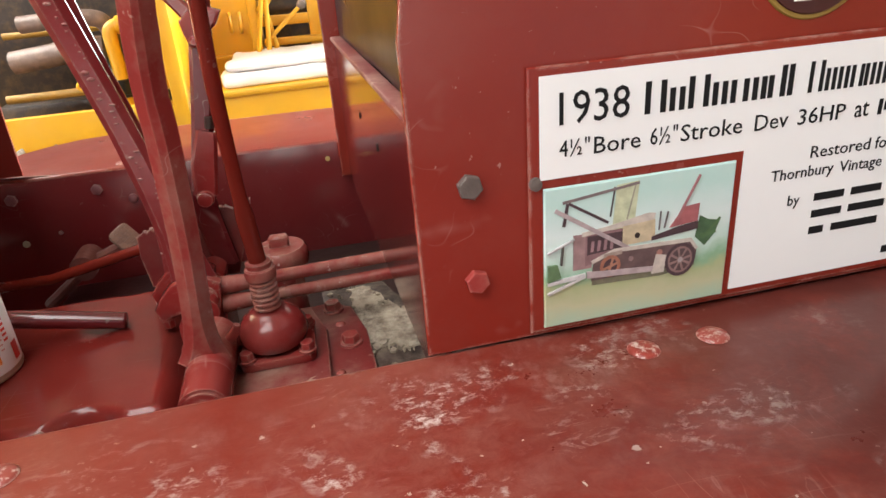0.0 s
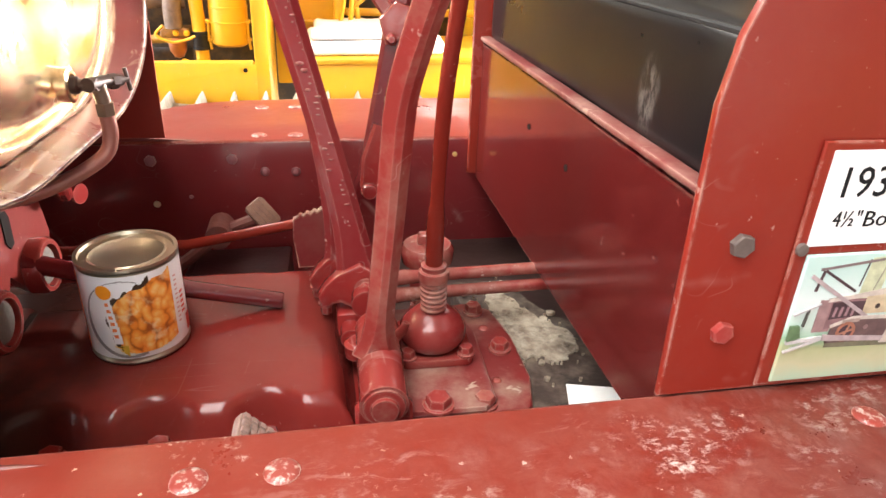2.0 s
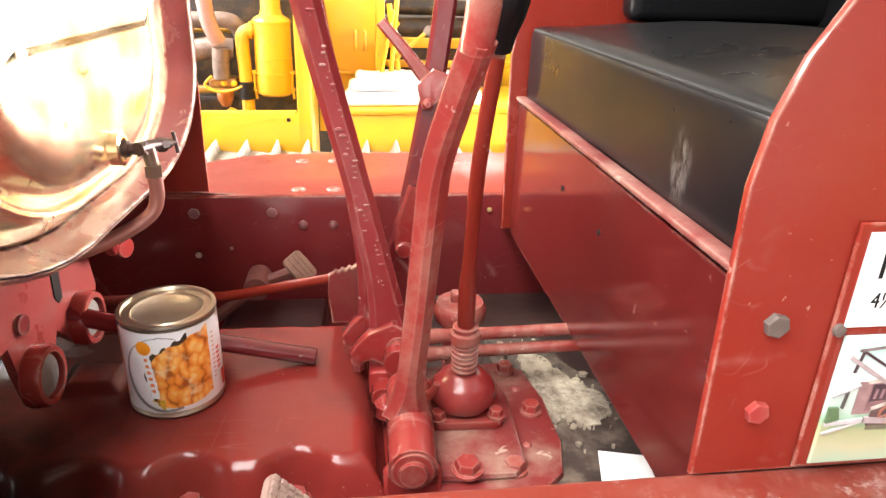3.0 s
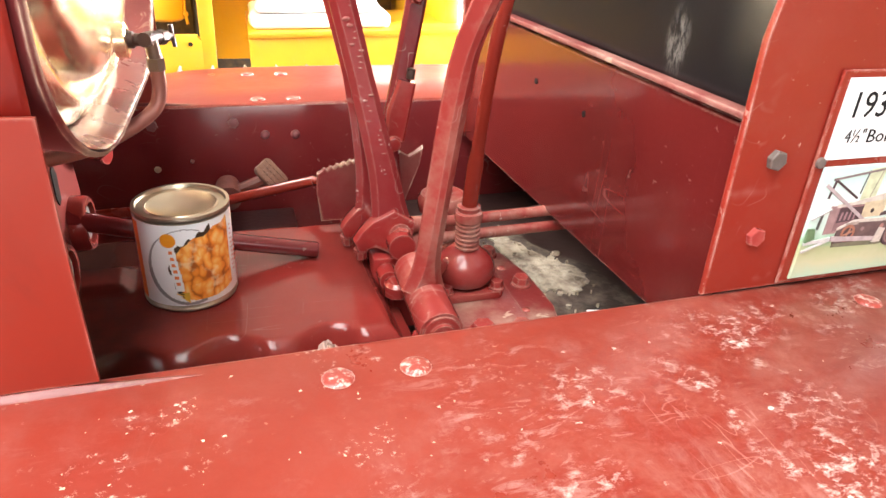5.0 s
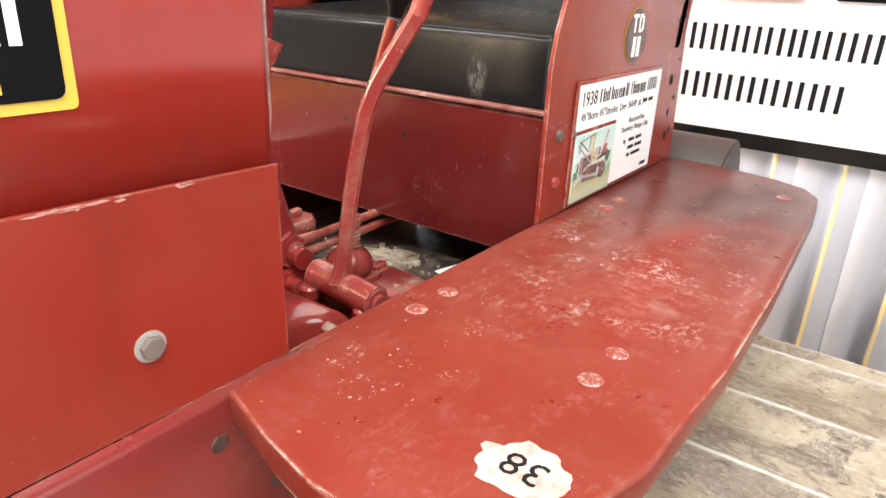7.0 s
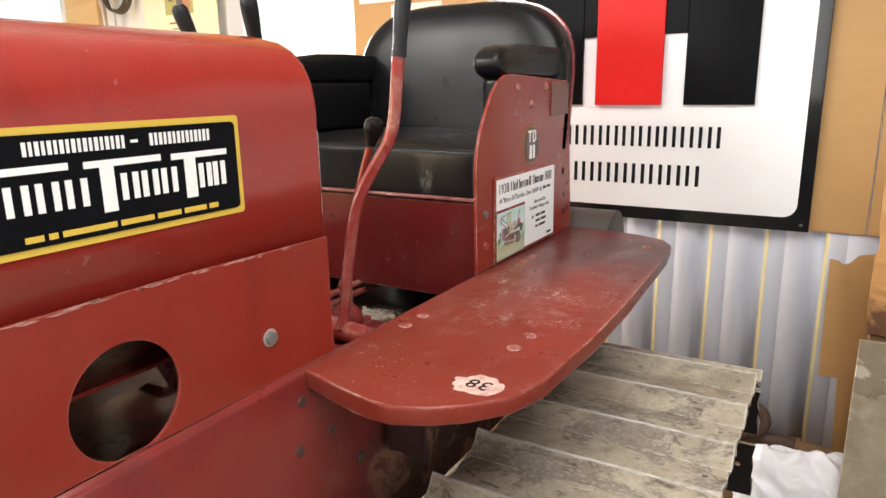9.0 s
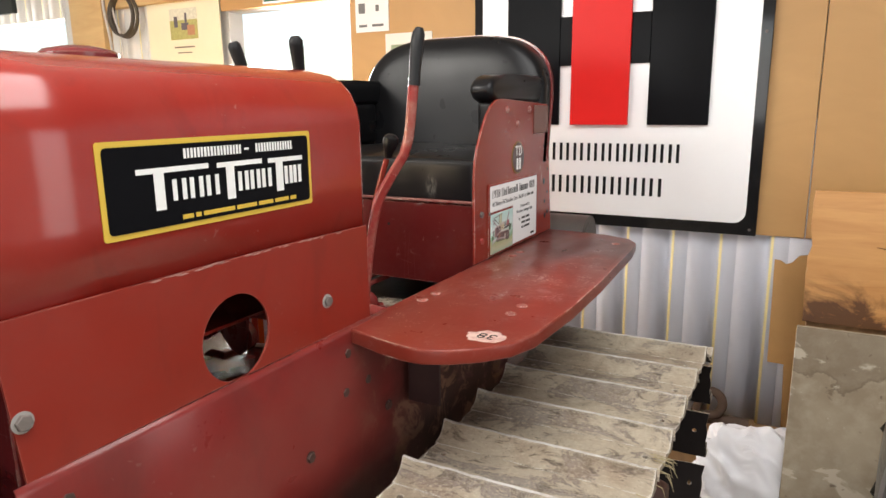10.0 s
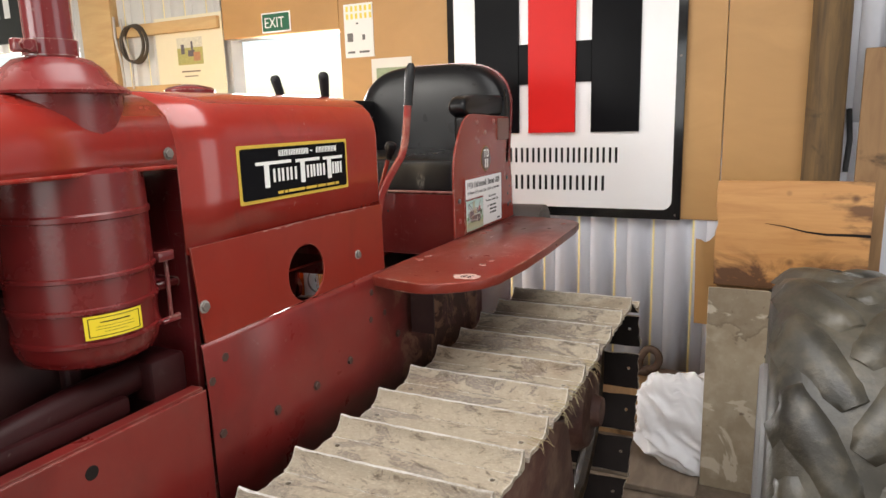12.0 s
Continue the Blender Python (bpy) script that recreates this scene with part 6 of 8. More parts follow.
# two forged steering levers side by side
LEVER_RED = painted("lever_maroon", (0.26, 0.030, 0.032), (0.19, 0.021, 0.023), 0.14, 0.10, 0.3, dust=(0.36, 0.24, 0.2), bump=0.06, edge=0.5, spread=0.12, scratches=0.6)
for y0, off, pts, top in (
        (0.352, 0.0, [(-0.257, 0.356, 1.155), (-0.270, 0.360, 1.24), (-0.297, 0.367, 1.36), (-0.332, 0.358, 1.50), (-0.358, 0.329, 1.62), (-0.388, 0.300, 1.735)],
         [(-0.386, 0.301, 1.728), (-0.399, 0.293, 1.765), (-0.412, 0.285, 1.80), (-0.419, 0.281, 1.824)]),
        (0.398, -0.012, [(-0.272, 0.395, 1.155), (-0.280, 0.397, 1.24), (-0.299, 0.396, 1.36), (-0.334, 0.402, 1.50), (-0.356, 0.440, 1.62), (-0.376, 0.482, 1.735)],
         [(-0.375, 0.481, 1.728), (-0.386, 0.484, 1.765), (-0.400, 0.486, 1.80), (-0.408, 0.487, 1.824)])):
    bm = B()
    line = curve_pts(pts, 4)
    bar(bm, line, [0.060, 0.052, 0.046, 0.042, 0.038, 0.036, 0.034, 0.033] + [0.031] * 13, 0.019, (1, 0, 0.2), 0.008)
    lv = part("steering_lever", bm, LEVER_RED, tractor, "forged maroon steering lever with raised casting marks")
    bm = B()
    tube(bm, curve_pts(top, 3), [0.0145, 0.0145, 0.014, 0.0145, 0.0155, 0.016, 0.0165, 0.0165, 0.016, 0.010], 14)
    part("grip", bm, RUBBER, lv, "black rubber grip")
    # low cast marks down the near face
    rg = random.Random(7)
    bm = B()
    for k in range(4, 19):
        p, q = line[k], line[min(k + 1, len(line) - 1)]
        for j in range(5):
            c = p.lerp(q, j / 5)
            if rg.random() < 0.6:
                r = rg.uniform(0.0010, 0.0024)
                at = Vector((c.x + rg.gauss(0.002, 0.0035), c.y - 0.0105, c.z))
                bmesh.ops.create_icosphere(bm, subdivisions=2, radius=r, matrix=Matrix.Translation(at) @ Matrix.Diagonal((rg.uniform(0.7, 2.4), 0.55, rg.uniform(0.6, 1.2), 1)))
    tagged(part("cast_relief", bm, LEVER_RED, lv, "low raised casting marks"), kind="stuff")
    # foot with hook shaped lug
    bm = B()
    lug = [(-0.262 + off, 1.115), (-0.256 + off, 1.165), (-0.285 + off, 1.185), (-0.315 + off, 1.172), (-0.330 + off, 1.158), (-0.341 + off, 1.142), (-0.336 + off, 1.126), (-0.322 + off, 1.128), (-0.312 + off, 1.138), (-0.295 + off, 1.128), (-0.288 + off, 1.112)]
    prism(bm, lug, "xz", y0 - 0.012, y0 + 0.012, 0.004, 2)
    cpart("lever_foot", bm, RED_CAST, lv)
    bm = B()
    hexbolt(bm, (-0.331 + off, y0, 1.128), (0, 0, -1), 0.008, 0.016)
    cpart("foot_bolt", bm, RED_DUSTY, lv)
    bm = B()
    hexbolt(bm, (-0.278 + off, y0 - 0.012, 1.150), (0, -1, 0), 0.013, 0.010)
    cpart("foot_bolt", bm, RED_DUSTY, lv)
bm = B()
tube(bm, [(-0.279, 0.318, 1.140), (-0.279, 0.45, 1.140)], 0.019, 18)
tube(bm, [(-0.300, 0.305, 1.098), (-0.300, 0.335, 1.098)], 0.014, 14)
lathe(bm, [(0.018, 0), (0.018, 0.016), (0.013, 0.020)], (-0.292, 0.292, 1.085), (0, 0, 1), 18)
cube(bm, -0.318, -0.262, 0.33, 0.45, 1.02, 1.12, 0.006, 2)
cpart("lever_pivot", bm, RED_CAST, tractor, "cast pivot bracket of the steering levers")

# brake lever with pawl and toothed quadrant
bm = B()
QUAD = [(-0.372, 1.118), (-0.376, 1.165), (-0.374, 1.196)]
for k in range(12):
    x = -0.366 + k * 0.0098
    zz = 1.198 + 0.020 * math.sin(math.pi * 0.5 * k / 11.0)
    QUAD += [(x, zz), (x + 0.0012, zz + 0.0042), (x + 0.0048, zz + 0.0042), (x + 0.006, zz)]
QUAD += [(-0.248, 1.222), (-0.235, 1.212), (-0.222, 1.220), (-0.213, 1.228), (-0.218, 1.20), (-0.238, 1.150), (-0.250, 1.118)]
prism(bm, QUAD, "xz", 0.470, 0.480, 0.0012, 1)
cpart("toothed_quadrant", bm, painted("worn_quadrant", (0.20, 0.022, 0.023), (0.14, 0.015, 0.016), 0.32, 0.25, 0.3, bump=0.2, edge=1.0, edge_colour=(0.62, 0.48, 0.34)), tractor, "maroon toothed brake quadrant with bright worn teeth")
bm = B()
bar(bm, curve_pts([(-0.262, 0.462, 1.14), (-0.272, 0.456, 1.23), (-0.268, 0.456, 1.26), (-0.250, 0.458, 1.34), (-0.228, 0.460, 1.45), (-0.215, 0.460, 1.53), (-0.20, 0.46, 1.64), (-0.19, 0.46, 1.70)], 3), [0.034] * 6 + [0.028] * 16, 0.016, (1, 0, 0), 0.005)
brake = cpart("brake_lever", bm, painted("brake_maroon", (0.17, 0.016, 0.02), (0.12, 0.011, 0.014), 0.22, 0.1, 0.3, spread=0.12, scratches=0.5), tractor, "maroon brake lever with a latch rod")
bm = B()
bar(bm, [(-0.264, 0.446, 1.25), (-0.258, 0.446, 1.29), (-0.245, 0.447, 1.335)], [0.030, 0.034, 0.026], 0.014, (1, 0, 0.3), 0.004)
lathe(bm, [(0.012, 0), (0.010, 0.006), (0, 0.008)], (-0.266, 0.440, 1.246), (0, -1, 0), 16)
cpart("latch_block", bm, RED_CAST, brake)
bm = B()
lathe(bm, [(0.006, 0), (0.006, 0.014), (0, 0.016)], (-0.2405, 0.446, 1.338), (0.15, 0, 1), 10)
cpart("latch_spring", bm, BRASS_TAP, brake)
bm = B()
prism(bm, [(-0.247, 1.470), (-0.226, 1.490), (-0.196, 1.478), (-0.205, 1.462), (-0.222, 1.452), (-0.228, 1.436), (-0.240, 1.438), (-0.244, 1.455)], "xz", 0.440, 0.458, 0.004, 2)
lathe(bm, [(0.007, 0), (0.004, 0.006)], (-0.233, 0.440, 1.446), (0, -1, 0), 12)
bar(bm, [(-0.236, 0.45, 1.478), (-0.262, 0.45, 1.512), (-0.290, 0.45, 1.545)], [0.018, 0.015, 0.014], 0.010, (1, 0, 1), 0.003)
cpart("latch_handle", bm, RED_CAST, brake)

# pair of rods running back under the seat, with their bosses
for y, z in ((0.372, 1.150), (0.366, 1.127)):
    bm = B()
    tube(bm, [(-0.262, y - 0.01, z + 0.002), (-0.20, y - 0.004, z), (0.10, y + 0.012, z - 0.004)], [0.013, 0.0085, 0.0085], 14)
    cpart("brake_rod", bm, RED_DUSTY, tractor, "round dusty red brake rod")
# breather cap
bm = B()
lathe(bm, [(0.026, 1.02), (0.026, 1.125), (0.037, 1.130), (0.039, 1.140), (0.039, 1.150), (0.034, 1.157), (0.012, 1.158)], (-0.185, 0.452, 0), (0, 0, 1), 30)
cube(bm, -0.199, -0.171, 0.444, 0.460, 1.156, 1.174, 0.003, 1)
cpart("breather_cap", bm, RED_DUSTY, tractor, "round dusty breather cap")

# long rods and pedals
bm = B()
tube(bm, [(-0.80, 0.62, 1.092), (-0.55, 0.60, 1.103), (-0.372, 0.56, 1.150), (-0.350, 0.50, 1.165)], 0.0085, 12)
cpart("long_rod", bm, RED, tractor, "thin bright red control rod")
bm = B()
tube(bm, [(-0.705, 0.375, 1.200), (-0.56, 0.375, 1.158), (-0.390, 0.377, 1.119)], [0.0125, 0.012, 0.0115], 14)
lathe(bm, [(0.0115, 0), (0.010, 0.002)], (-0.390, 0.377, 1.119), (1, 0, -0.2), 14)
cpart("starting_bar", bm, RED_DARK, tractor, "straight round maroon lever")
bm = B()
bar(bm, [(-0.535, 0.645, 1.045), (-0.495, 0.645, 1.075), (-0.455, 0.645, 1.108), (-0.40, 0.645, 1.128)], [0.026, 0.024, 0.022, 0.020], 0.016, (0, 1, 0), 0.005)
tube(bm, [(-0.462, 0.615, 1.108), (-0.462, 0.672, 1.108)], 0.020, 18)
ped = part("brake_pedal", bm, plain("grimy_brown_pedal", (0.16, 0.055, 0.045), 0.42, 0, 0.4, 30, 0.3), tractor, "grimy brown foot pedal with ribbed tread")
bm = B()
prism(bm, round_rect(-0.026, 0.026, -0.0175, 0.0175, 0.008, 3), "xy", -0.004, 0.004, 0.001, 1)
for k in range(6):
    for j in range(4):
        cube(bm, -0.0235 + k * 0.0082, -0.0185 + k * 0.0082, -0.0155 + j * 0.0082, -0.0105 + j * 0.0082, 0.004, 0.0065)
pn = Vector((0.3, -0.8, 0.55)).normalized()
pu = Vector((0.6, -0.2, -0.75))
pu = (pu - pn * pu.dot(pn)).normalized()
pv = pn.cross(pu)
bm.transform(Matrix(((pu.x, pv.x, pn.x, -0.392), (pu.y, pv.y, pn.y, 0.636), (pu.z, pv.z, pn.z, 1.137), (0, 0, 0, 1))))
part("pedal_tread", bm, plain("worn_pedal_tread", (0.24, 0.13, 0.09), 0.45, 0, 0.4, 60, 0.3), ped, "worn ribbed pedal tread")
bm = B()
prism(bm, round_rect(-0.026, 0.026, -0.022, 0.022, 0.008, 3), "xy", -0.004, 0.004, 0.001, 1)
for k in range(6):
    for j in range(5):
        cube(bm, -0.023 + k * 0.008, -0.018 + k * 0.008, -0.019 + j * 0.008, -0.014 + j * 0.008, 0.004, 0.007)
bm.transform(Matrix.Translation((-0.392, 0.100, 1.120)) @ Matrix.Rotation(radians(46), 4, 'Y') @ Matrix.Diagonal((1.2, 1.2, 1.2, 1)))
bar(bm, [(-0.400, 0.100, 1.110), (-0.46, 0.100, 1.04)], [0.02, 0.02], 0.01, (0, 1, 0), 0.003)
cpart("near_pedal", bm, plain("worn_pedal_tread_near", (0.40, 0.28, 0.24), 0.6, 0, 0.3, 60, 0.3), tractor, "worn ribbed pedal beside the cover")
bm = B()
tube(bm, [(-0.56, 0.56, 1.02), (-0.56, 0.70, 1.02)], 0.018, 14)
cube(bm, -0.56, -0.40, 0.53, 0.70, 0.98, 1.045, 0.006, 2)
cpart("pedal_shaft", bm, plain("oily_maroon_shaft", (0.035, 0.010, 0.010), 0.4, 0, 0.4, 30, 0.2), tractor, "dark oily maroon pedal shaft")

# steel bracket under the tank with two round bushes
bm = B()
BR = [(0.06, 1.40), (0.06, 1.236), (0.250, 1.233), (0.256, 1.19), (0.264, 1.150), (0.280, 1.132), (0.305, 1.140), (0.330, 1.165), (0.350, 1.20), (0.372, 1.175), (0.395, 1.152), (0.425, 1.148), (0.455, 1.165), (0.475, 1.20), (0.465, 1.26), (0.450, 1.30), (0.44, 1.40)]
prism(bm, [(y - 0.016, z) for y, z in BR], "yz", -0.700, -0.690, 0.0015, 1)
brk = cpart("bush_bracket", bm, painted("bracket_red", (0.24, 0.032, 0.028), (0.18, 0.022, 0.020), 0.26, 0.12, 0.3, spread=0.12, scratches=0.5), tractor, "red steel bracket with two round bushes")
for y, z in ((0.396, 1.180), (0.268, 1.176)):
    bm = B()
    lathe(bm, [(0.036, 0), (0.036, 0.016), (0.033, 0.020), (0.027, 0.020), (0.026, 0.012), (0, 0.012)], (-0.690, y, z), (1, 0, 0), 28)
    cpart("bush", bm, RED_CAST, brk, "round bush with a grey centre")
    bm = B()
    lathe(bm, [(0.025, 0), (0.023, 0.003), (0, 0.004)], (-0.678, y, z), (1, 0, 0), 24)
    cpart("bush_core", bm, STEEL, brk)
for pts in ([(0.345, 1.235), (0.352, 1.225), (0.362, 1.228), (0.366, 1.26), (0.358, 1.275), (0.348, 1.27)], ):
    bm = B()
    prism(bm, pts, "yz", -0.6899, -0.6885)
    cpart("slot", bm, BLACK_GAP, brk, "dark slot")
for y, z, r in ((0.265, 1.243, 0.012), (0.20, 1.245, 0.006), (0.30, 1.315, 0.008)):
    bm = B()
    lathe(bm, [(r, 0), (r, 0.005), (r * 0.6, 0.006)], (-0.690, y, z), (1, 0, 0), 14)
    cpart("bush_bolt", bm, RED_DARK, brk)
bm = B()
lathe(bm, [(0.014, 0), (0.014, 0.004), (0, 0.005)], (-0.66, 0.50, 1.235), (1, -0.4, 0), 20)
tube(bm, [(-0.66, 0.50, 1.235), (-0.69, 0.51, 1.235)], 0.006, 8)
tube(bm, [(-0.75, 0.56, 1.24), (-0.66, 0.46, 1.25), (-0.655, 0.44, 1.27)], 0.010, 10)
cpart("rod_button", bm, RED_CAST, tractor, "small round rod end")

# angle bracket under the deck
bm = B()
cube(bm, -0.462, -0.455, -0.11, -0.03, 1.01, 1.20, 0.001, 1)
cube(bm, -0.455, -0.395, -0.050, -0.043, 1.01, 1.19, 0.001, 1)
# the bracket's near-black colour carries the shade under the deck
br2 = part("deck_bracket", bm, SHADED_MAROON, tractor, "maroon angle bracket, coloured dark for the shade under the deck")
bm = B()
hexbolt(bm, (-0.425, -0.050, 1.06), (0, -1, 0), 0.013, 0.009)
part("bracket_bolt", bm, STEEL, br2)
bm = B()
hexbolt(bm, (-0.425, -0.050, 1.13), (0, -1, 0), 0.011, 0.009)
part("bracket_bolt", bm, STEEL, br2)

# drum shaped guard behind the seat
bm = B()
tube(bm, [(0.69, -0.105, 1.17), (0.69, 0.20, 1.17)], 0.10, 32)
tube(bm, [(0.69, -0.11, 1.17), (0.69, -0.105, 1.17)], 0.082, 32)
part("rear_drum", bm, plain("dusty_black_drum", (0.06, 0.05, 0.045), 0.5, 0, 0.3, 14, 0.1), tractor, "dusty black drum behind the fender")


# ---------------------------------------------------------------- tracks
TR, TF = (0.300, 0.715), (-1.85, 0.417)          # rear sprocket and front idler, x and z
R1, R2 = 0.225, 0.500
LOW = (-0.45, -0.083)                             # where the lower run lifts to the sprocket


def track_path():
    """Points round the track: sprocket, top run, idler, ground run, rise to the sprocket."""
    rear = [(p.x, p.z) for p in curve_pts([(0.20, 0, 0.160), (0.36, 0, 0.265), (0.462, 0, 0.385), (0.512, 0, 0.53), (0.525, 0, 0.715)], 30)]
    pts = [rear[round(k * (len(rear) - 1) / 110)] for k in range(110)]
    for k in range(90):
        a = radians(90 * k / 89)
        pts.append((TR[0] + R1 * math.cos(a), TR[1] + R1 * math.sin(a)))
    for k in range(1, 200):
        u = k / 200
        x = TR[0] + (TF[0] - TR[0]) * u
        z = (TR[1] + R1) * (1 - u) + (TF[1] + R2) * u - 0.008 * math.sin(math.pi * min(1, u * 1.25)) ** 2
        pts.append((x, z))
    for k in range(200):
        a = radians(90 + 180 * k / 199)
        pts.append((TF[0] + R2 * math.cos(a), TF[1] + R2 * math.sin(a)))
    end = pts[0]
    for k in range(1, 120):
        u = k / 120
        pts.append((TF[0] + (LOW[0] - TF[0]) * u, LOW[1]))
    for k in range(120):
        u = k / 120
        pts.append((LOW[0] + (end[0] - LOW[0]) * u, LOW[1] + (end[1] - LOW[1]) * u))
    return pts


CREST = stained("rubbed_bright_steel", (0.62, 0.60, 0.56), (0.34, 0.30, 0.25), (0.72, 0.70, 0.67), 14.0, 50.0, 0.42, 0.3)


def shoe_mesh(mat, name):
    """A grouser shoe: flat plate with two bolt holes and an upturned rib on its leading edge, chipped here and there."""
    bm = B()
    rs = random.Random(3)
    h = 0.237
    side = [(0.076, -h + 2 * h * k / 8) for k in range(9)]
    ends = [(-0.05, 0.0), (-0.02, 0.004), (0.01, 0.001), (0.04, 0.006)]
    outline = [(-0.072, -h), *[(x, -h + d) for x, d in ends], *[(x - abs(rs.gauss(0, 0.003)), y) for x, y in side], *[(x, h - d) for x, d in ends[::-1]], (-0.072, h)]
    holed_plate(bm, outline, [(0.012, -0.196, 0.0065), (0.012, 0.196, 0.0065)], "xy", -0.011, 0.0)
    prof = [(-0.074, -0.011), (-0.077, 0.012), (-0.076, 0.032), (-0.071, 0.037), (-0.065, 0.036), (-0.061, 0.026), (-0.054, 0.015), (-0.042, 0.006), (-0.024, 0.0008), (-0.024, -0.0005)]
    rings = []
    for k in range(17):
        y = -h + 2 * h * k / 16
        dz = rs.uniform(-0.0025, 0.0012)
        rings.append([bm.verts.new((x + rs.uniform(-0.001, 0.001), y, z + (dz if z > 0.02 else 0))) for x, z in prof])
    n = len(prof)
    for a, b in zip(rings, rings[1:]):
        for k in range(n):
            bm.faces.new((a[k], a[(k + 1) % n], b[(k + 1) % n], b[k]))
    bm.faces.new(rings[0][::-1])
    bm.faces.new(rings[-1])
    me = mesh_of(name, bm, mat, 40)
    me.materials.append(BLACK_GAP)
    me.materials.append(CREST)
    for p in me.polygons:
        if p.normal.z < -0.5:
            p.material_index = 1
        elif p.center.z > 0.0335:
            p.material_index = 2
    return me


def build_track(yc, parent, mat, name="track"):
    path = track_path()
    length, cum = 0.0, [0.0]
    for a, b in zip(path, path[1:] + path[:1]):
        length += math.dist(a, b)
        cum.append(length)
    count = round(length / 0.180)
    top = min(range(200, 398), key=lambda k: abs(path[k][0] + 0.1335))
    phase = cum[top] % (length / count)
    me = shoe_mesh(mat, "shoe")
    bm = B()
    tube(bm, [(TR[0], yc - 0.09, TR[1] - 0.1), (TR[0], yc + 0.09, TR[1] - 0.1)], 0.15, 36)
    tube(bm, [(TF[0], yc - 0.09, TF[1]), (TF[0], yc + 0.09, TF[1])], 0.38, 36)
    cube(bm, TF[0], -0.35, yc - 0.11, yc + 0.11, 0.10, 0.36, 0.02, 2)
    for k in range(5):
        x = -1.45 + k * 0.29
        tube(bm, [(x, yc - 0.10, 0.05), (x, yc + 0.10, 0.05)], 0.10, 20)
    tube(bm, [(-0.62, yc - 0.10, 0.78), (-0.62, yc + 0.10, 0.78)], 0.085, 20)
    tube(bm, [(-1.25, yc - 0.10, 0.78), (-1.25, yc + 0.10, 0.78)], 0.085, 20)
    fr = part(name + "_frame", bm, RED_DARK, parent, "maroon track frame with rollers and wheels")
    i = 0
    for s in range(count):
        d = s * length / count + phase
        while cum[i + 1] < d:
            i += 1
        a, b = path[i], path[(i + 1) % len(path)]
        f = (d - cum[i]) / max(1e-9, cum[i + 1] - cum[i])
        x, z = a[0] + (b[0] - a[0]) * f, a[1] + (b[1] - a[1]) * f
        k0, k1 = path[(i - 12) % len(path)], path[(i + 13) % len(path)]
        tx, tz = k1[0] - k0[0], k1[1] - k0[1]
        l = math.hypot(tx, tz)
        tx, tz = tx / l, tz / l
        nx, nz = tz, -tx          # outward
        sh = new("shoe", me)
        sh.parent = fr
        sh.matrix_basis = Matrix(((tx, 0, nx, x), (0, -1, 0, yc), (tz, 0, nz, z), (0, 0, 0, 1)))
    for side in (-0.07, 0.07):
        bm = B()
        ring = []
        for k in range(0, len(path), 12):
            k0, k1 = path[k - 3], path[(k + 3) % len(path)]
            l = math.dist(k0, k1)
            nx, nz = (k1[1] - k0[1]) / l, -(k1[0] - k0[0]) / l
            ring.append(Vector((path[k][0] - nx * 0.05, yc + side, path[k][1] - nz * 0.05)))
        tube(bm, ring + ring[:1], 0.03, 8)
        part(name + "_chain", bm, IRON, parent, "dark oily track chain")
    return fr


def shoe_material():
    """Track steel under dried mud: each shoe its own shade, rib crest rubbed pale."""
    m = SHOE_MAT
    t = m.node_tree
    b = t.nodes["Principled BSDF"]
    col = b.inputs["Base Color"].links[0].from_socket
    info = t.nodes.new("ShaderNodeObjectInfo")
    col = mixed(t, times(t, info.outputs["Random"], 0.45), col, (0.30, 0.255, 0.19))
    crust = noise_node(t, 16.0, 6, 0.7, space="Generated", stretch=(1.0, 2.6, 1.0))
    col = mixed(t, ramp(t, crust.outputs[0], [(0.50, 0.0), (0.66, 0.7)]).outputs[0], col, (0.50, 0.42, 0.31))
    cracks = noise_node(t, 28.0, 6, 0.75, stretch=(1.0, 0.35, 1.0), distort=1.0)
    col = mixed(t, ramp(t, cracks.outputs[0], [(0.34, 0.85), (0.44, 0.0)]).outputs[0], col, (0.07, 0.05, 0.033))
    cake = noise_node(t, 7.0, 6, 0.68, stretch=(1.0, 0.7, 1.0), distort=0.7)
    col = mixed(t, ramp(t, cake.outputs[0], [(0.52, 0.0), (0.64, 0.45)]).outputs[0], col, (0.17, 0.125, 0.085))
    specks = noise_node(t, 120.0, 4, 0.7)
    col = mixed(t, ramp(t, specks.outputs[0], [(0.62, 0.0), (0.68, 0.6)]).outputs[0], col, (0.06, 0.045, 0.03))
    # every shoe draws its dirt from another spot of the pattern
    for nz in [n for n in t.nodes if n.type == 'TEX_NOISE']:
        src = nz.inputs["Vector"].links[0].from_socket
        sh = t.nodes.new("ShaderNodeVectorMath")
        sh.operation = 'MULTIPLY_ADD'
        sh.inputs[1].default_value = (37.0, 23.0, 11.0)
        t.links.new(info.outputs["Random"], sh.inputs[0])
        t.links.new(src, sh.inputs[2])
        t.links.new(sh.outputs[0], nz.inputs["Vector"])
    col = worn_edge(t, col, 0.008, 0.95, (0.72, 0.68, 0.61))
    t.links.new(col, b.inputs["Base Color"])


shoe_material()
near_track = build_track(-0.3375, tractor, SHOE_MAT)
build_track(mirror_y(-0.3375), tractor, SHOE_MAT)

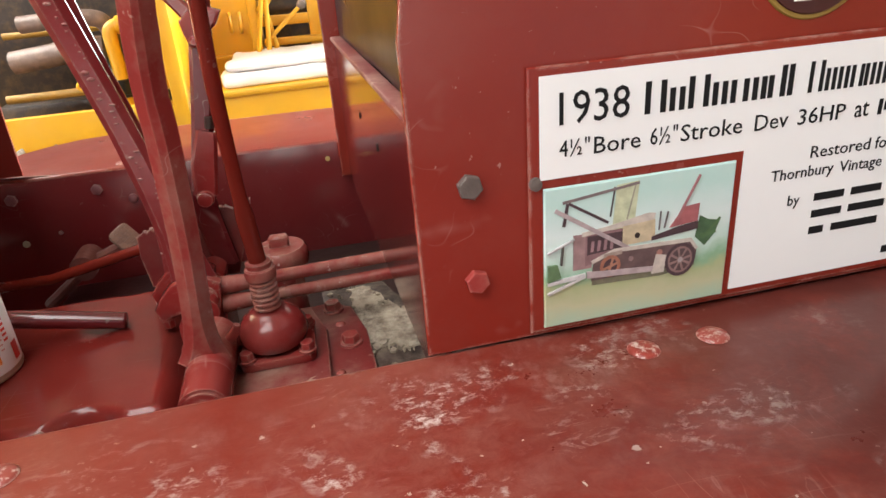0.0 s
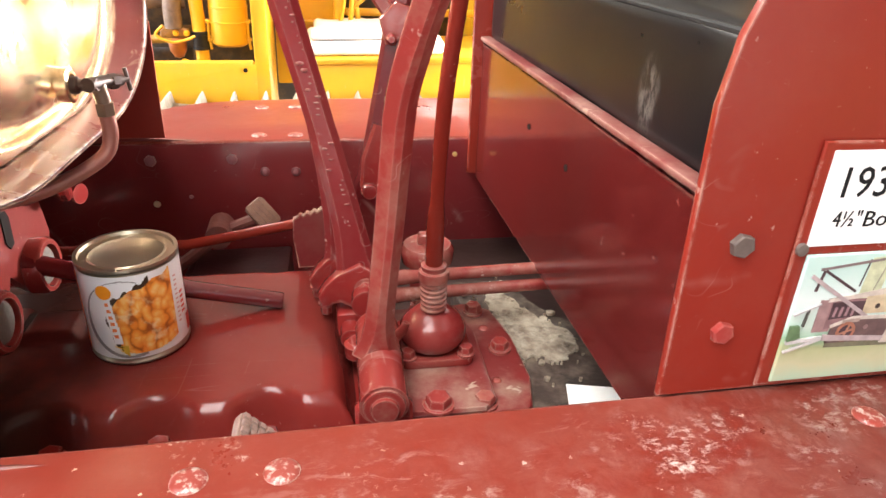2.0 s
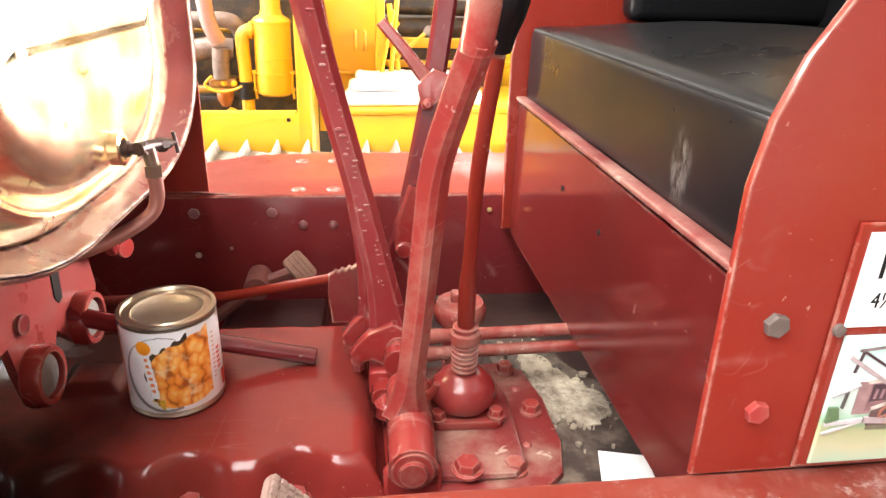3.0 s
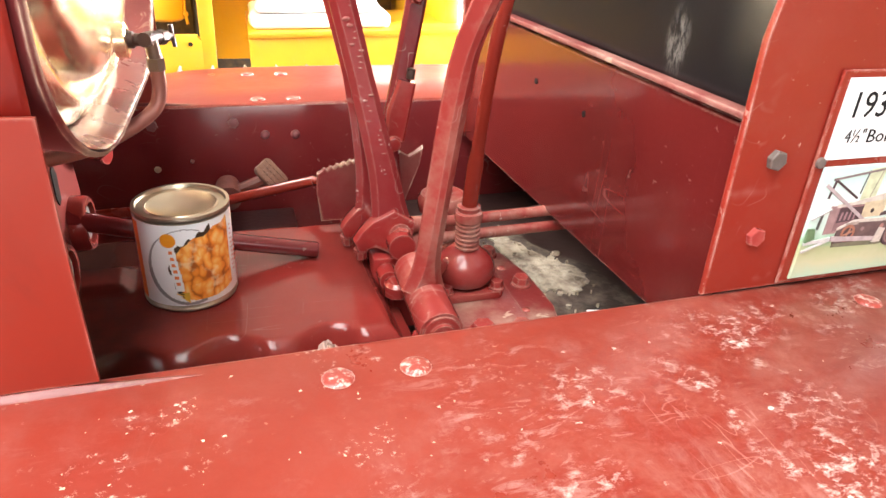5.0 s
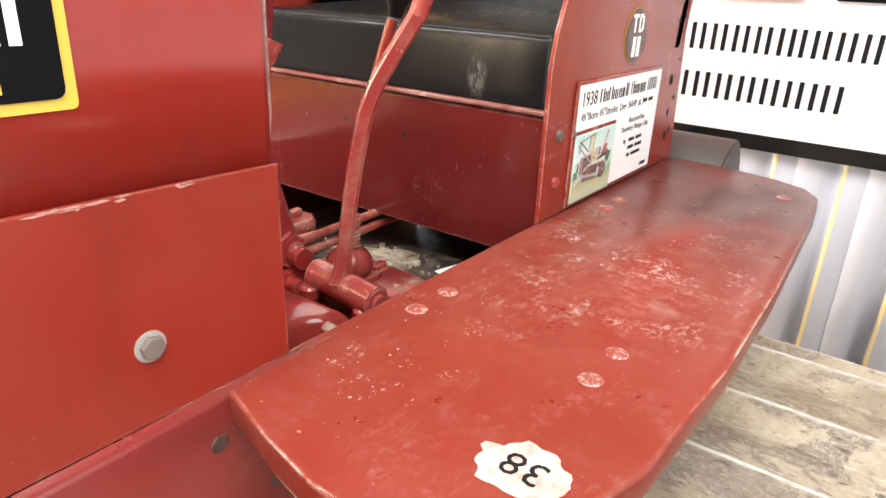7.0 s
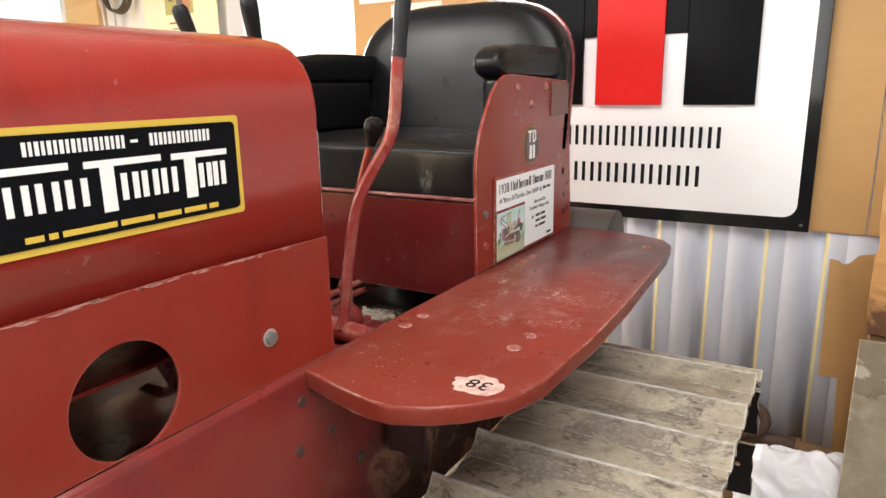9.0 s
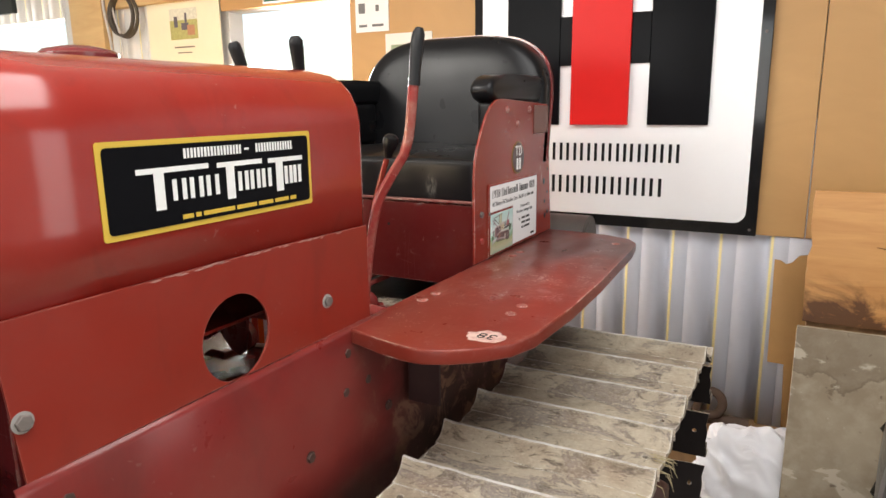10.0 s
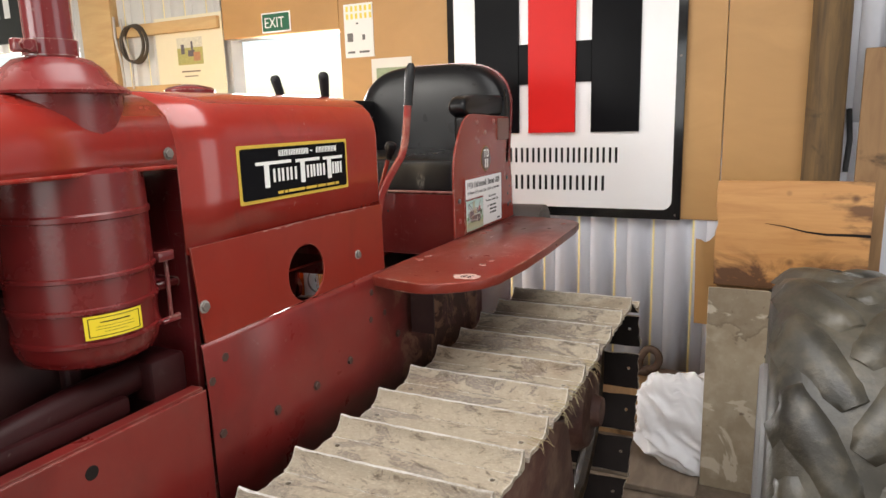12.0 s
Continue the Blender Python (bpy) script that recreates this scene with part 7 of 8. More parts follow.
# outer face of the near track frame, rusty and caked
RUSTY_FRAME = painted("rusty_maroon_frame", (0.10, 0.036, 0.026), (0.055, 0.024, 0.018), 0.6, 0.6, 0.6, chip_colour=(0.10, 0.06, 0.04), bump=0.5, dust=(0.30, 0.20, 0.14))
bm = B()
prism(bm, [(-1.75, 0.20), (-0.30, 0.20), (-0.34, 0.55), (-0.42, 0.78), (-0.60, 0.845), (-1.60, 0.83), (-1.75, 0.70)], "xz", -0.525, -0.505, 0.006, 2)
part("frame_plate", bm, RUSTY_FRAME, near_track, "rusty maroon outer frame plate")
bm = B()
lathe(bm, [(0.0, 0.0), (0.05, 0.0), (0.06, 0.03), (0.13, 0.04), (0.15, 0.07), (0.15, 0.10)], (0.02, -0.53, 0.62), (0, 1, 0), 28)
part("hub_cap", bm, RUSTY_FRAME, near_track, "rusty round hub")


def straw():
    """Dry grass caught along the outer edge of the shoes."""
    rs = random.Random(21)
    bm = B()
    for k in range(34):
        x = rs.choice((-0.56, -0.66, -0.84, -0.34)) + rs.gauss(0, 0.03)
        y, z = -0.572 - rs.uniform(0, 0.012), 0.93 + rs.uniform(-0.015, 0.012)
        l = rs.uniform(0.012, 0.045)
        a = rs.uniform(-1.2, 1.2)
        tube(bm, [(x, y + 0.03, z + 0.004), (x + l * 0.4 * math.sin(a), y - 0.008, z), (x + l * math.sin(a), y - 0.012 - rs.uniform(0, 0.012), z - l * abs(math.cos(a)))], [0.0009, 0.0008, 0.0004], 4)
    single("straw", bm, plain("dry_straw", (0.40, 0.33, 0.19), 0.8, 0, 0.3, 60, 0), "dry straw caught in the edge of the track", "straw", kind="stuff")


straw()

# ---------------------------------------------------------------- loose things on the red crawler
CANX, CANY, CANZ = -0.516, 0.328, 1.1145
can = thing("food_tin", (CANX, CANY, CANZ), "steel food tin with a printed paper label, standing on the cover", "tin can")
R, HH = 0.0527, 0.118
bm = B()
prof = [(0, 0.002), (R - 0.004, 0.002), (R, 0.0), (R + 0.0012, 0.003), (R - 0.001, 0.006)]
for k in range(9):
    prof += [(R - 0.0012, 0.012 + k * 0.012), (R - 0.0022, 0.018 + k * 0.012)]
prof += [(R - 0.001, HH - 0.006), (R + 0.0012, HH - 0.003), (R + 0.0008, HH), (R - 0.003, HH), (R - 0.004, HH - 0.004), (R - 0.012, HH - 0.0045), (R - 0.014, HH - 0.003), (R - 0.017, HH - 0.005), (0, HH - 0.005)]
lathe(bm, prof, (CANX, CANY, CANZ), (0, 0, 1), 56)
TIN = plain("dull_tinplate", (0.50, 0.43, 0.33), 0.30, 0.9, 0.15, 14, 0.02)
part("tin_body", bm, TIN, can, "dull tinplate body and lid")


def can_patch(name, a0, a1, z0, z1, mat, lift, label="", shape=None, seg=14, rows=10):
    """A printed area wrapped on the tin; shape(u, v) trims it to an outline."""
    bm = B()
    g = [[bm.verts.new((CANX + (R + lift) * math.cos(radians(a0 + (a1 - a0) * i / seg)), CANY + (R + lift) * math.sin(radians(a0 + (a1 - a0) * i / seg)), CANZ + z0 + (z1 - z0) * j / rows))
          for j in range(rows + 1)] for i in range(seg + 1)]
    for i in range(seg):
        for j in range(rows):
            if shape is None or shape((i + 0.5) / seg, (j + 0.5) / rows):
                bm.faces.new((g[i][j], g[i + 1][j], g[i + 1][j + 1], g[i][j + 1]))
    for v in [v for v in bm.verts if not v.link_faces]:
        bm.verts.remove(v)
    return part(name, bm, mat, can, label)


def pasta_mat():
    """Printed picture of pasta pieces in orange sauce: curved pale pieces with darker gaps."""
    m, t, b = nodes_of("printed_pasta_picture")
    c = t.nodes.new("ShaderNodeTexCoord")
    nz = noise_node(t, 40.0, 2)
    warp = t.nodes.new("ShaderNodeMix")
    warp.data_type = 'VECTOR'
    warp.inputs[0].default_value = 0.02
    t.links.new(c.outputs["Object"], warp.inputs[4])
    t.links.new(nz.outputs["Color"], warp.inputs[5])
    mp = t.nodes.new("ShaderNodeMapping")
    mp.inputs["Scale"].default_value = (1.35, 1.0, 0.75)
    mp.inputs["Rotation"].default_value = (0.3, 0.6, 0.3)
    t.links.new(warp.outputs[1], mp.inputs[0])
    v = t.nodes.new("ShaderNodeTexVoronoi")
    v.inputs["Scale"].default_value = 92.0
    t.links.new(mp.outputs[0], v.inputs["Vector"])
    r = ramp(t, v.outputs["Distance"], [(0.05, (0.98, 0.66, 0.26)), (0.36, (0.96, 0.45, 0.09)), (0.62, (0.86, 0.27, 0.03)), (0.86, (0.42, 0.10, 0.015))])
    ribs = noise_node(t, 75, 3)
    col = mixed(t, ramp(t, ribs.outputs[0], [(0.56, 0.0), (0.70, 0.6)]).outputs[0], r.outputs[0], (0.96, 0.80, 0.50))
    t.links.new(col, b.inputs["Base Color"])
    b.inputs["Roughness"].default_value = 0.35
    return m


LABEL_WHITE = plain("label_paper", (0.88, 0.89, 0.90), 0.35, 0, 0.04, 30, 0.0)
can_patch("paper_label", -190, 170, 0.008, HH - 0.0075, LABEL_WHITE, 0.0006, "white paper label", None, 72, 1)
LABEL_RED = plain("label_red", (0.72, 0.06, 0.03), 0.4, 0, 0.05, 30, 0)
can_patch("grey_swirl", -150, -70, 0.009, 0.108, plain("label_grey", (0.30, 0.29, 0.29), 0.4, 0, 0.4, 50, 0), 0.0009, "grey swirl print",
          lambda u, v: 0.86 < math.hypot((u - 0.78) / 0.66, (v - 0.50) / 0.54) < 0.93 + 0.05 * math.sin(5 * v), 96, 96)
can_patch("picture_edge", -114, -50, 0.009, 0.109, plain("label_dark_brown", (0.060, 0.034, 0.020), 0.4, 0, 0.8, 130, 0), 0.0010, "dark printed edge of the picture",
          lambda u, v: 0.07 + 0.9 * abs(v - 0.45) ** 1.6 + 0.03 * math.sin(23 * v) < u < 0.9 and 0.10 < v < 0.66 + 0.34 * u + 0.02 * math.sin(31 * u), 88, 88)
can_patch("food_picture", -110, -28, 0.010, 0.108, pasta_mat(), 0.0012, "printed picture of saucy pasta",
          lambda u, v: 0.07 + 1.0 * abs(v - 0.42) ** 1.8 + 0.02 * math.sin(17 * v) < u < 0.99 and v < 0.68 + 0.32 * u ** 0.8 + 0.02 * math.sin(20 * u) and v > 0.04 + 0.30 * (u - 0.5) ** 2, 88, 88)
can_patch("fork_print", -105, -90, 0.010, 0.026, plain("label_gold", (0.70, 0.42, 0.05), 0.4, 0, 0.3, 60, 0), 0.0016, "gold printed fork", lambda u, v: v > 0.9 - 0.8 * u and (u > 0.62 or int(v * 9 + u * 3) % 2 == 0), 20, 20)
can_patch("red_letters", -19, -8, 0.042, 0.070, LABEL_RED, 0.0017, "plain upright red bars", lambda u, v: int(v * 9) % 2 == 0 and 0.15 < u < 0.9, 10, 36)
can_patch("fine_lines", -25, -20, 0.034, 0.094, plain("label_fine_red", (0.70, 0.42, 0.38), 0.4, 0, 0.1, 30, 0), 0.0017, "fine red print", lambda u, v: int(v * 31) % 3 < 1, 3, 62)
can_patch("red_block", -9, 4, 0.014, 0.036, plain("label_red_block", (0.55, 0.04, 0.03), 0.4, 0, 0.05, 30, 0), 0.0017, "red printed block", None, 6, 4)
can_patch("red_panel", -182, -164, 0.010, 0.108, plain("label_brick_red", (0.62, 0.10, 0.06), 0.4, 0, 0.15, 60, 0), 0.0012, "red printed panel", None, 8, 2)
can_patch("orange_stripe", -163.5, -150, 0.010, 0.108, plain("label_deep_orange", (0.90, 0.20, 0.02), 0.4, 0, 0.05, 30, 0), 0.0012, "orange printed stripe", None, 6, 2)
can_patch("orange_spot", -116, -98, 0.084, 0.101, plain("label_orange", (0.90, 0.33, 0.02), 0.4, 0, 0.05, 30, 0), 0.0016, "orange round spot", lambda u, v: math.hypot(u - 0.5, v - 0.5) < 0.5, 32, 32)
can_patch("tick_strip", -112, -94, 0.028, 0.084, LABEL_WHITE, 0.0016, "", lambda u, v: 0.05 + 0.35 * (1 - v) < u < 0.62 + 0.35 * (1 - v), 16, 10)
can_patch("tick_marks", -110, -97, 0.036, 0.080, plain("label_tick", (0.85, 0.25, 0.08), 0.4, 0, 0.05, 30, 0), 0.0019, "small plain orange marks", lambda u, v: int(v * 11) % 2 == 0 and 0.15 + 0.4 * (1 - v) < u < 0.5 + 0.4 * (1 - v), 16, 22)

# shelf inside the hood, seen through the round hole
bm = B()
cube(bm, -1.02, -0.70, 0.085, 0.30, 1.290, 1.296, 0.001, 1)
part("inner_shelf", bm, RED_HOOD, tractor, "red shelf plate inside the hood")
# race number sticker on the deck
bm = B()
rk = random.Random(11)
pts = []
for k in range(40):
    a = 2 * math.pi * k / 40
    rr0 = 0.037 * (1 + 0.30 * noise.noise(Vector((2.2 * math.cos(a), 2.2 * math.sin(a), 3.0))) + 0.05 * rk.uniform(-1, 1))
    pts.append((-0.56 + rr0 * 0.86 * math.cos(a), -0.268 + rr0 * 1.06 * math.sin(a)))
prism(bm, pts, "xy", 1.2302, 1.2307)
sticker = single("number_sticker", bm, stained("torn_cream_sticker", (0.66, 0.49, 0.42), (0.56, 0.38, 0.33), (0.34, 0.09, 0.07), 30.0, 75.0, 0.55, 0.1), "torn cream paper sticker with a black number on the deck", "sticker")
bm = B()
words("38", 0.040, bm, Matrix.Translation((-0.546, -0.289, 1.2308)) @ Matrix.Rotation(radians(88), 4, 'Z'), 1.0)
ob = new("number", mesh_of("number", bm, LETTER_BLACK))
ob.parent = sticker

# ---------------------------------------------------------------- sign on the end wall
W = WALL_X
sign = thing("wall_sign", (W - 0.02, 0.027, 1.12), "large white sign with a black and red emblem", "sign")
SY0, SY1, SZ0, SZ1 = -0.621, 0.675, 1.12, 2.72
bm = B()
cube(bm, W - 0.045, W - 0.009, SY0, SY1, SZ0, SZ1, 0.003, 2)
part("sign_frame", bm, plain("glossy_black_frame", (0.010, 0.010, 0.011), 0.12, 0, 0.2, 8, 0.02), sign, "glossy black sign board")
bm = B()
prism(bm, round_rect(SY0 + 0.044, SY1 - 0.044, SZ0 + 0.051, SZ1 - 0.05, 0.048, 6), "yz", W - 0.0485, W - 0.0451)
part("sign_panel", bm, SIGN_WHITE, sign, "white sign panel")
for y0, y1, z0, z1 in ((0.242, 0.495, 1.576, 2.52), (-0.405, -0.157, 1.576, 2.52), (-0.157, 0.242, 1.837, 2.046)):
    bm = B()
    cube(bm, W - (0.066 if y1 - y0 < 0.3 else 0.064), W - 0.0488, y0, y1, z0, z1, 0.002, 1)
    part("emblem_bar", bm, BLACK_PAINT, sign, "raised black emblem bar")
bm = B()
cube(bm, W - 0.078, W - 0.0642, -0.076, 0.183, 1.576, 2.63, 0.002, 1)
part("emblem_bar", bm, RED_SIGN, sign, "raised red emblem bar")


def sign_bars():
    """Two rows of plain upright bars where the maker's name stands."""
    for y_left, y_right, z0, pattern in ((0.43, -0.350, 1.414, "innnnnnninnnl"), (0.375, -0.250, 1.265, "nnnnnnnnn")):
        unit = (y_left - y_right) / sum(0.45 if c == "i" else 1.0 for c in pattern)
        y = y_left
        for c in pattern:
            for a, b in (((0.0, 0.20),) if c in "il" else ((0.0, 0.20), (0.52, 0.72))):
                bm = B()
                cube(bm, W - 0.0500, W - 0.0490, y - unit * b, y - unit * a, z0, z0 + 0.080)
                part("plain_bar", bm, LETTER_BLACK, sign)
            y -= unit * (0.45 if c == "i" else 1.0)
    for y, z in ((-0.595, 1.145), (-0.597, 1.94), (0.65, 1.94), (0.65, 1.145)):
        b2 = B()
        dome_rivet(b2, (W - 0.045, y, z), (-1, 0, 0), 0.006, 0.003)
        part("sign_screw", b2, STEEL, sign)


sign_bars()

# exit sign, notices and poster
ex = thing("exit_sign", (W - 0.01, 1.914, 2.246), "green and white exit sign over the doorway", "sign")
bm = B()
cube(bm, W - 0.014, W - 0.0085, 1.797, 2.031, 2.246, 2.371, 0.002, 1)
part("sign_plate", bm, WHITE_PAINT, ex, "white border of the sign")
bm = B()
cube(bm, W - 0.0152, W - 0.0146, 1.806, 2.022, 2.255, 2.362)
part("sign_face", bm, plain("exit_green", (0.015, 0.12, 0.060), 0.4, 0, 0.05, 10, 0), ex, "green sign face")
bm = B()
words("EXIT", 0.092, bm, Matrix.Translation((W - 0.0156, 2.009, 2.276)) @ Matrix.Rotation(radians(-90), 4, 'Z') @ Matrix.Rotation(radians(90), 4, 'X'), 0.87)
part("sign_letters", bm, LETTER_WHITE, ex, "bold white letters")


LIFT = {"photo_machine": 0.0006, "photo_wheel": 0.0010}          # printed layers over one another


def sheet_on_wall(name, y0, y1, z0, z1, label, category, colour, bits):
    p = thing(name, (W - 0.012, (y0 + y1) / 2, z0), label, category)
    bm = B()
    cube(bm, W - 0.014, W - 0.0085, y0, y1, z0, z1)
    part("sheet", bm, plain(name + "_paper", colour, 0.6, 0, 0.04, 10, 0), p)
    for nm, col, rects in bits:
        mat = plain(name + "_" + nm, col, 0.6, 0, 0.35, 60, 0)
        for a, b, c, d in rects:
            bm = B()
            cube(bm, W - 0.0150 - LIFT.get(nm, 0), W - 0.0143, y1 - (y1 - y0) * b, y1 - (y1 - y0) * a, z0 + (z1 - z0) * c, z0 + (z1 - z0) * d)
            part(nm, bm, mat, p)
    return p


sheet_on_wall("safety_notice", 1.183, 1.389, 2.05, 2.365, "white safety notice with yellow stripes", "notice", (0.78, 0.77, 0.72),
              [("stripe", (0.80, 0.60, 0.08), [(0.08 + 0.16 * k, 0.16 + 0.16 * k, 0.86, 0.96) for k in range(6)] + [(0.08 + 0.16 * k, 0.16 + 0.16 * k, 0.72, 0.82) for k in range(6)]),
               ("mark", (0.15, 0.14, 0.13), [(0.1, 0.3, 0.30, 0.46), (0.62, 0.72, 0.32, 0.42), (0.1, 0.35, 0.08, 0.12), (0.5, 0.85, 0.08, 0.12), (0.42, 0.5, 0.62, 0.65)])])
sheet_on_wall("framed_picture", 0.929, 1.205, 1.66, 2.034, "small framed picture on the wallboard", "picture", (0.70, 0.66, 0.58),
              [("picture", (0.28, 0.33, 0.20), [(0.12, 0.88, 0.15, 0.85)])])
sheet_on_wall("poster", 2.374, 3.007, 1.50, 2.417, "cream poster with photographs of a tractor", "poster", (0.76, 0.68, 0.48),
              [("heading", (0.20, 0.15, 0.10), [(0.14, 0.86, 0.945, 0.957), (0.36, 0.64, 0.585, 0.595), (0.40, 0.60, 0.55, 0.558)]),
               ("photo_sky", (0.62, 0.58, 0.45), [(0.32, 0.70, 0.765, 0.84), (0.60, 0.95, 0.34, 0.40), (0.05, 0.45, 0.34, 0.40)]),
               ("photo_field", (0.40, 0.36, 0.12), [(0.32, 0.70, 0.64, 0.765), (0.60, 0.95, 0.20, 0.34), (0.05, 0.45, 0.20, 0.34)]),
               ("photo_machine", (0.12, 0.10, 0.11), [(0.38, 0.43, 0.72, 0.79), (0.48, 0.58, 0.70, 0.745), (0.53, 0.56, 0.745, 0.81), (0.66, 0.80, 0.27, 0.31), (0.74, 0.78, 0.31, 0.36), (0.14, 0.30, 0.26, 0.31)]),
               ("photo_wheel", (0.42, 0.20, 0.10), [(0.56, 0.66, 0.665, 0.73), (0.79, 0.86, 0.235, 0.29), (0.28, 0.35, 0.235, 0.285)])])
dark = thing("dark_sign", (W, 4.9, 2.365), "dark sign with plain white bars high on the wall", "sign")
bm = B()
cube(bm, W - 0.03, W + 0.012, 4.425, 5.6, 2.365, 2.90, 0.003, 1)
part("sign_plate", bm, plain("dark_green_sign", (0.015, 0.02, 0.02), 0.4, 0, 0.2, 8, 0), dark)
for k in range(6):
    y = 5.36 - k * 0.14
    bm = B()
    cube(bm, W - 0.0315, W - 0.0305, y - 0.075, y, 2.56, 2.75)
    part("plain_bar", bm, LETTER_WHITE, dark)

PALE_CORD = plain("pale_cord", (0.5, 0.46, 0.42), 0.6, 0, 0.3, 30, 0.1)
# coil of hose on the nog
bm = B()
for k in range(4):
    pts = []
    for j in range(29):
        a = 2 * math.pi * j / 28
        pts.append((W - 0.050 - 0.009 * k, 3.165 + (0.118 + 0.008 * math.sin(k * 2)) * math.cos(a) + 0.006 * k, 2.255 + (0.135 - 0.004 * k) * math.sin(a)))
    tube(bm, pts, 0.008, 8)
single("hose_coil", bm, plain("brown_black_hose", (0.06, 0.045, 0.03), 0.5, 0, 0.3, 30, 0.1), "coil of dark hose hanging from a nog", "hose")
for pts, rad in (([(W - 0.05, 3.37, 2.46), (W - 0.06, 3.36, 2.30), (W - 0.06, 3.33, 2.14), (W - 0.06, 3.32, 1.98), (W - 0.06, 3.34, 1.83)], 0.009),
                 ([(W - 0.05, 3.30, 2.44), (W - 0.06, 3.27, 2.28), (W - 0.06, 3.22, 2.11), (W - 0.06, 3.23, 1.94)], 0.007)):
    bm = B()
    tube(bm, curve_pts(pts, 4), rad, 8)
    single("hanging_cord", bm, PALE_CORD, "pale cord hanging from a nog beside a post", "cord", "cords beside the post")

# ---------------------------------------------------------------- corner beside the track: sheets, sack, wheel
bm = B()
cube(bm, 0.0, 0.012, -0.46, 0.0, 0.0, 1.004, 0.002, 1)
bm.transform(Matrix.Translation((0.972, -0.803, -0.12)) @ Matrix.Rotation(radians(-2), 4, 'Y'))
single("pale_sheet", bm, SHEET_PALE, "stained pale board sheet standing on the floor", "board")
bm = B()
rp = random.Random(5)
outl = [(-0.60 + 0.06 * k, 0.0) for k in range(11)]
outl += [(rp.uniform(-0.008, 0.006), 0.475 * k / 12) for k in range(1, 12)]
outl += [(0.0, 0.475), (-0.60, 0.480)]
prism(bm, outl, "yz", 0.0, 0.018, 0.002, 1)
bm.transform(Matrix.Translation((1.0, -0.819, 0.885)) @ Matrix.Rotation(radians(2), 4, 'Y'))
ply = single("plywood_offcut", bm, PLY_BURNT, "knotty brown plywood offcut leaning above a pale sheet", "plywood")
bm = B()
top = [(-0.20, 0.290), (-0.27, 0.282), (-0.36, 0.262), (-0.44, 0.255), (-0.53, 0.258), (-0.60, 0.256)]
prism(bm, top + [(y, z - 0.002 - 0.010 * min(1, (-0.2 - y) / 0.3)) for y, z in top[::-1]], "yz", -0.0012, -0.0002)
bm.transform(Matrix.Translation((1.0, -0.819, 0.885)) @ Matrix.Rotation(radians(2), 4, 'Y'))
ob = new("crack", mesh_of("crack", bm, BLACK_GAP))
ob.parent = ply
bm = B()
cube(bm, 1.022, 1.06, -1.42, -0.83, -0.12, 0.886, 0.003, 1)
single("backing_board", bm, POST_WOOD, "dark rough board behind the pale sheet", "board")
bm = B()
cube(bm, 1.30, 1.325, -1.50, -1.37, -0.12, 1.92, 0.003, 1)
single("tall_board", bm, POST_WOOD, "tall narrow brown board beside the pole", "board")
bm = B()
tube(bm, [(1.30, -1.33, 1.38), (1.32, -1.34, 1.52), (1.35, -1.33, 1.66)], 0.012, 8)
single("black_strap", bm, RUBBER, "short black strap hanging beside the pole", "strap")


def sack():
    """A slumped sack of thin film: broad slack folds running down from one pulled corner, a few sharp creases."""
    bm = B()
    bmesh.ops.create_icosphere(bm, subdivisions=6, radius=1.0)
    for v in bm.verts:
        c = v.co.copy()
        p = Vector([math.copysign(abs(k) ** 0.62, k) for k in c]) * 0.93
        a = 0.8 * p.y + 0.6 * p.z
        e = -0.6 * p.y + 0.8 * p.z
        w = 0.30 * noise.noise(Vector((p.x * 1.1, a, e)) * 1.3)
        fold = 1 - abs(noise.noise(Vector((p.x * 0.8, a * 0.6 + w, e * 1.9 + w)) * 1.25 + Vector((2.3, 0.4, 6.1)))) * 3.0
        fine = 1 - abs(noise.noise(Vector((p.x * 1.4, a * 1.1 - w, e * 3.2)) * 1.7 + Vector((7.0, 3.0, 1.0)))) * 2.6
        s = 1 + 0.12 * max(fold, -0.6) + 0.055 * max(fine, -0.5) + 0.10 * noise.noise(p * 0.9 + Vector((3, 1, 7)))
        q = p * s
        z = 0.150 + q.z * (0.235 - 0.03 * q.y)
        v.co = Vector((1.10 + q.x * (0.130 - 0.03 * q.z), -0.680 + q.y * (0.200 - 0.012 * q.z), max(-0.088, z)))
    return single("plastic_sack", bm, BAG, "crumpled white plastic sack slumped on the floor", "sack", angle=50)


sack()
bm = B()
cube(bm, 0.80, 1.30, -0.80, -0.40, -0.12, -0.09, 0.004, 1)
single("floor_plank", bm, timber("dusty_grey_plank", (0.20, 0.155, 0.115), (0.14, 0.105, 0.075), 5.0, 0.75, (1, 4, 1)), "dusty plank under the sack", "plank")
bm = B()
tube(bm, curve_pts([(1.33, -0.44, 0.29), (1.30, -0.455, 0.37), (1.30, -0.49, 0.425), (1.30, -0.535, 0.415), (1.30, -0.552, 0.37), (1.30, -0.53, 0.325), (1.30, -0.49, 0.315)], 5), 0.020, 12)
tube(bm, [(1.33, -0.42, 0.288), (1.33, -0.66, 0.288)], 0.026, 12)
single("drawbar_hook", bm, plain("rusty_iron", (0.10, 0.06, 0.04), 0.7, 0.3, 0.4, 20, 0.3), "rusty iron hook lying on the rail", "hook")


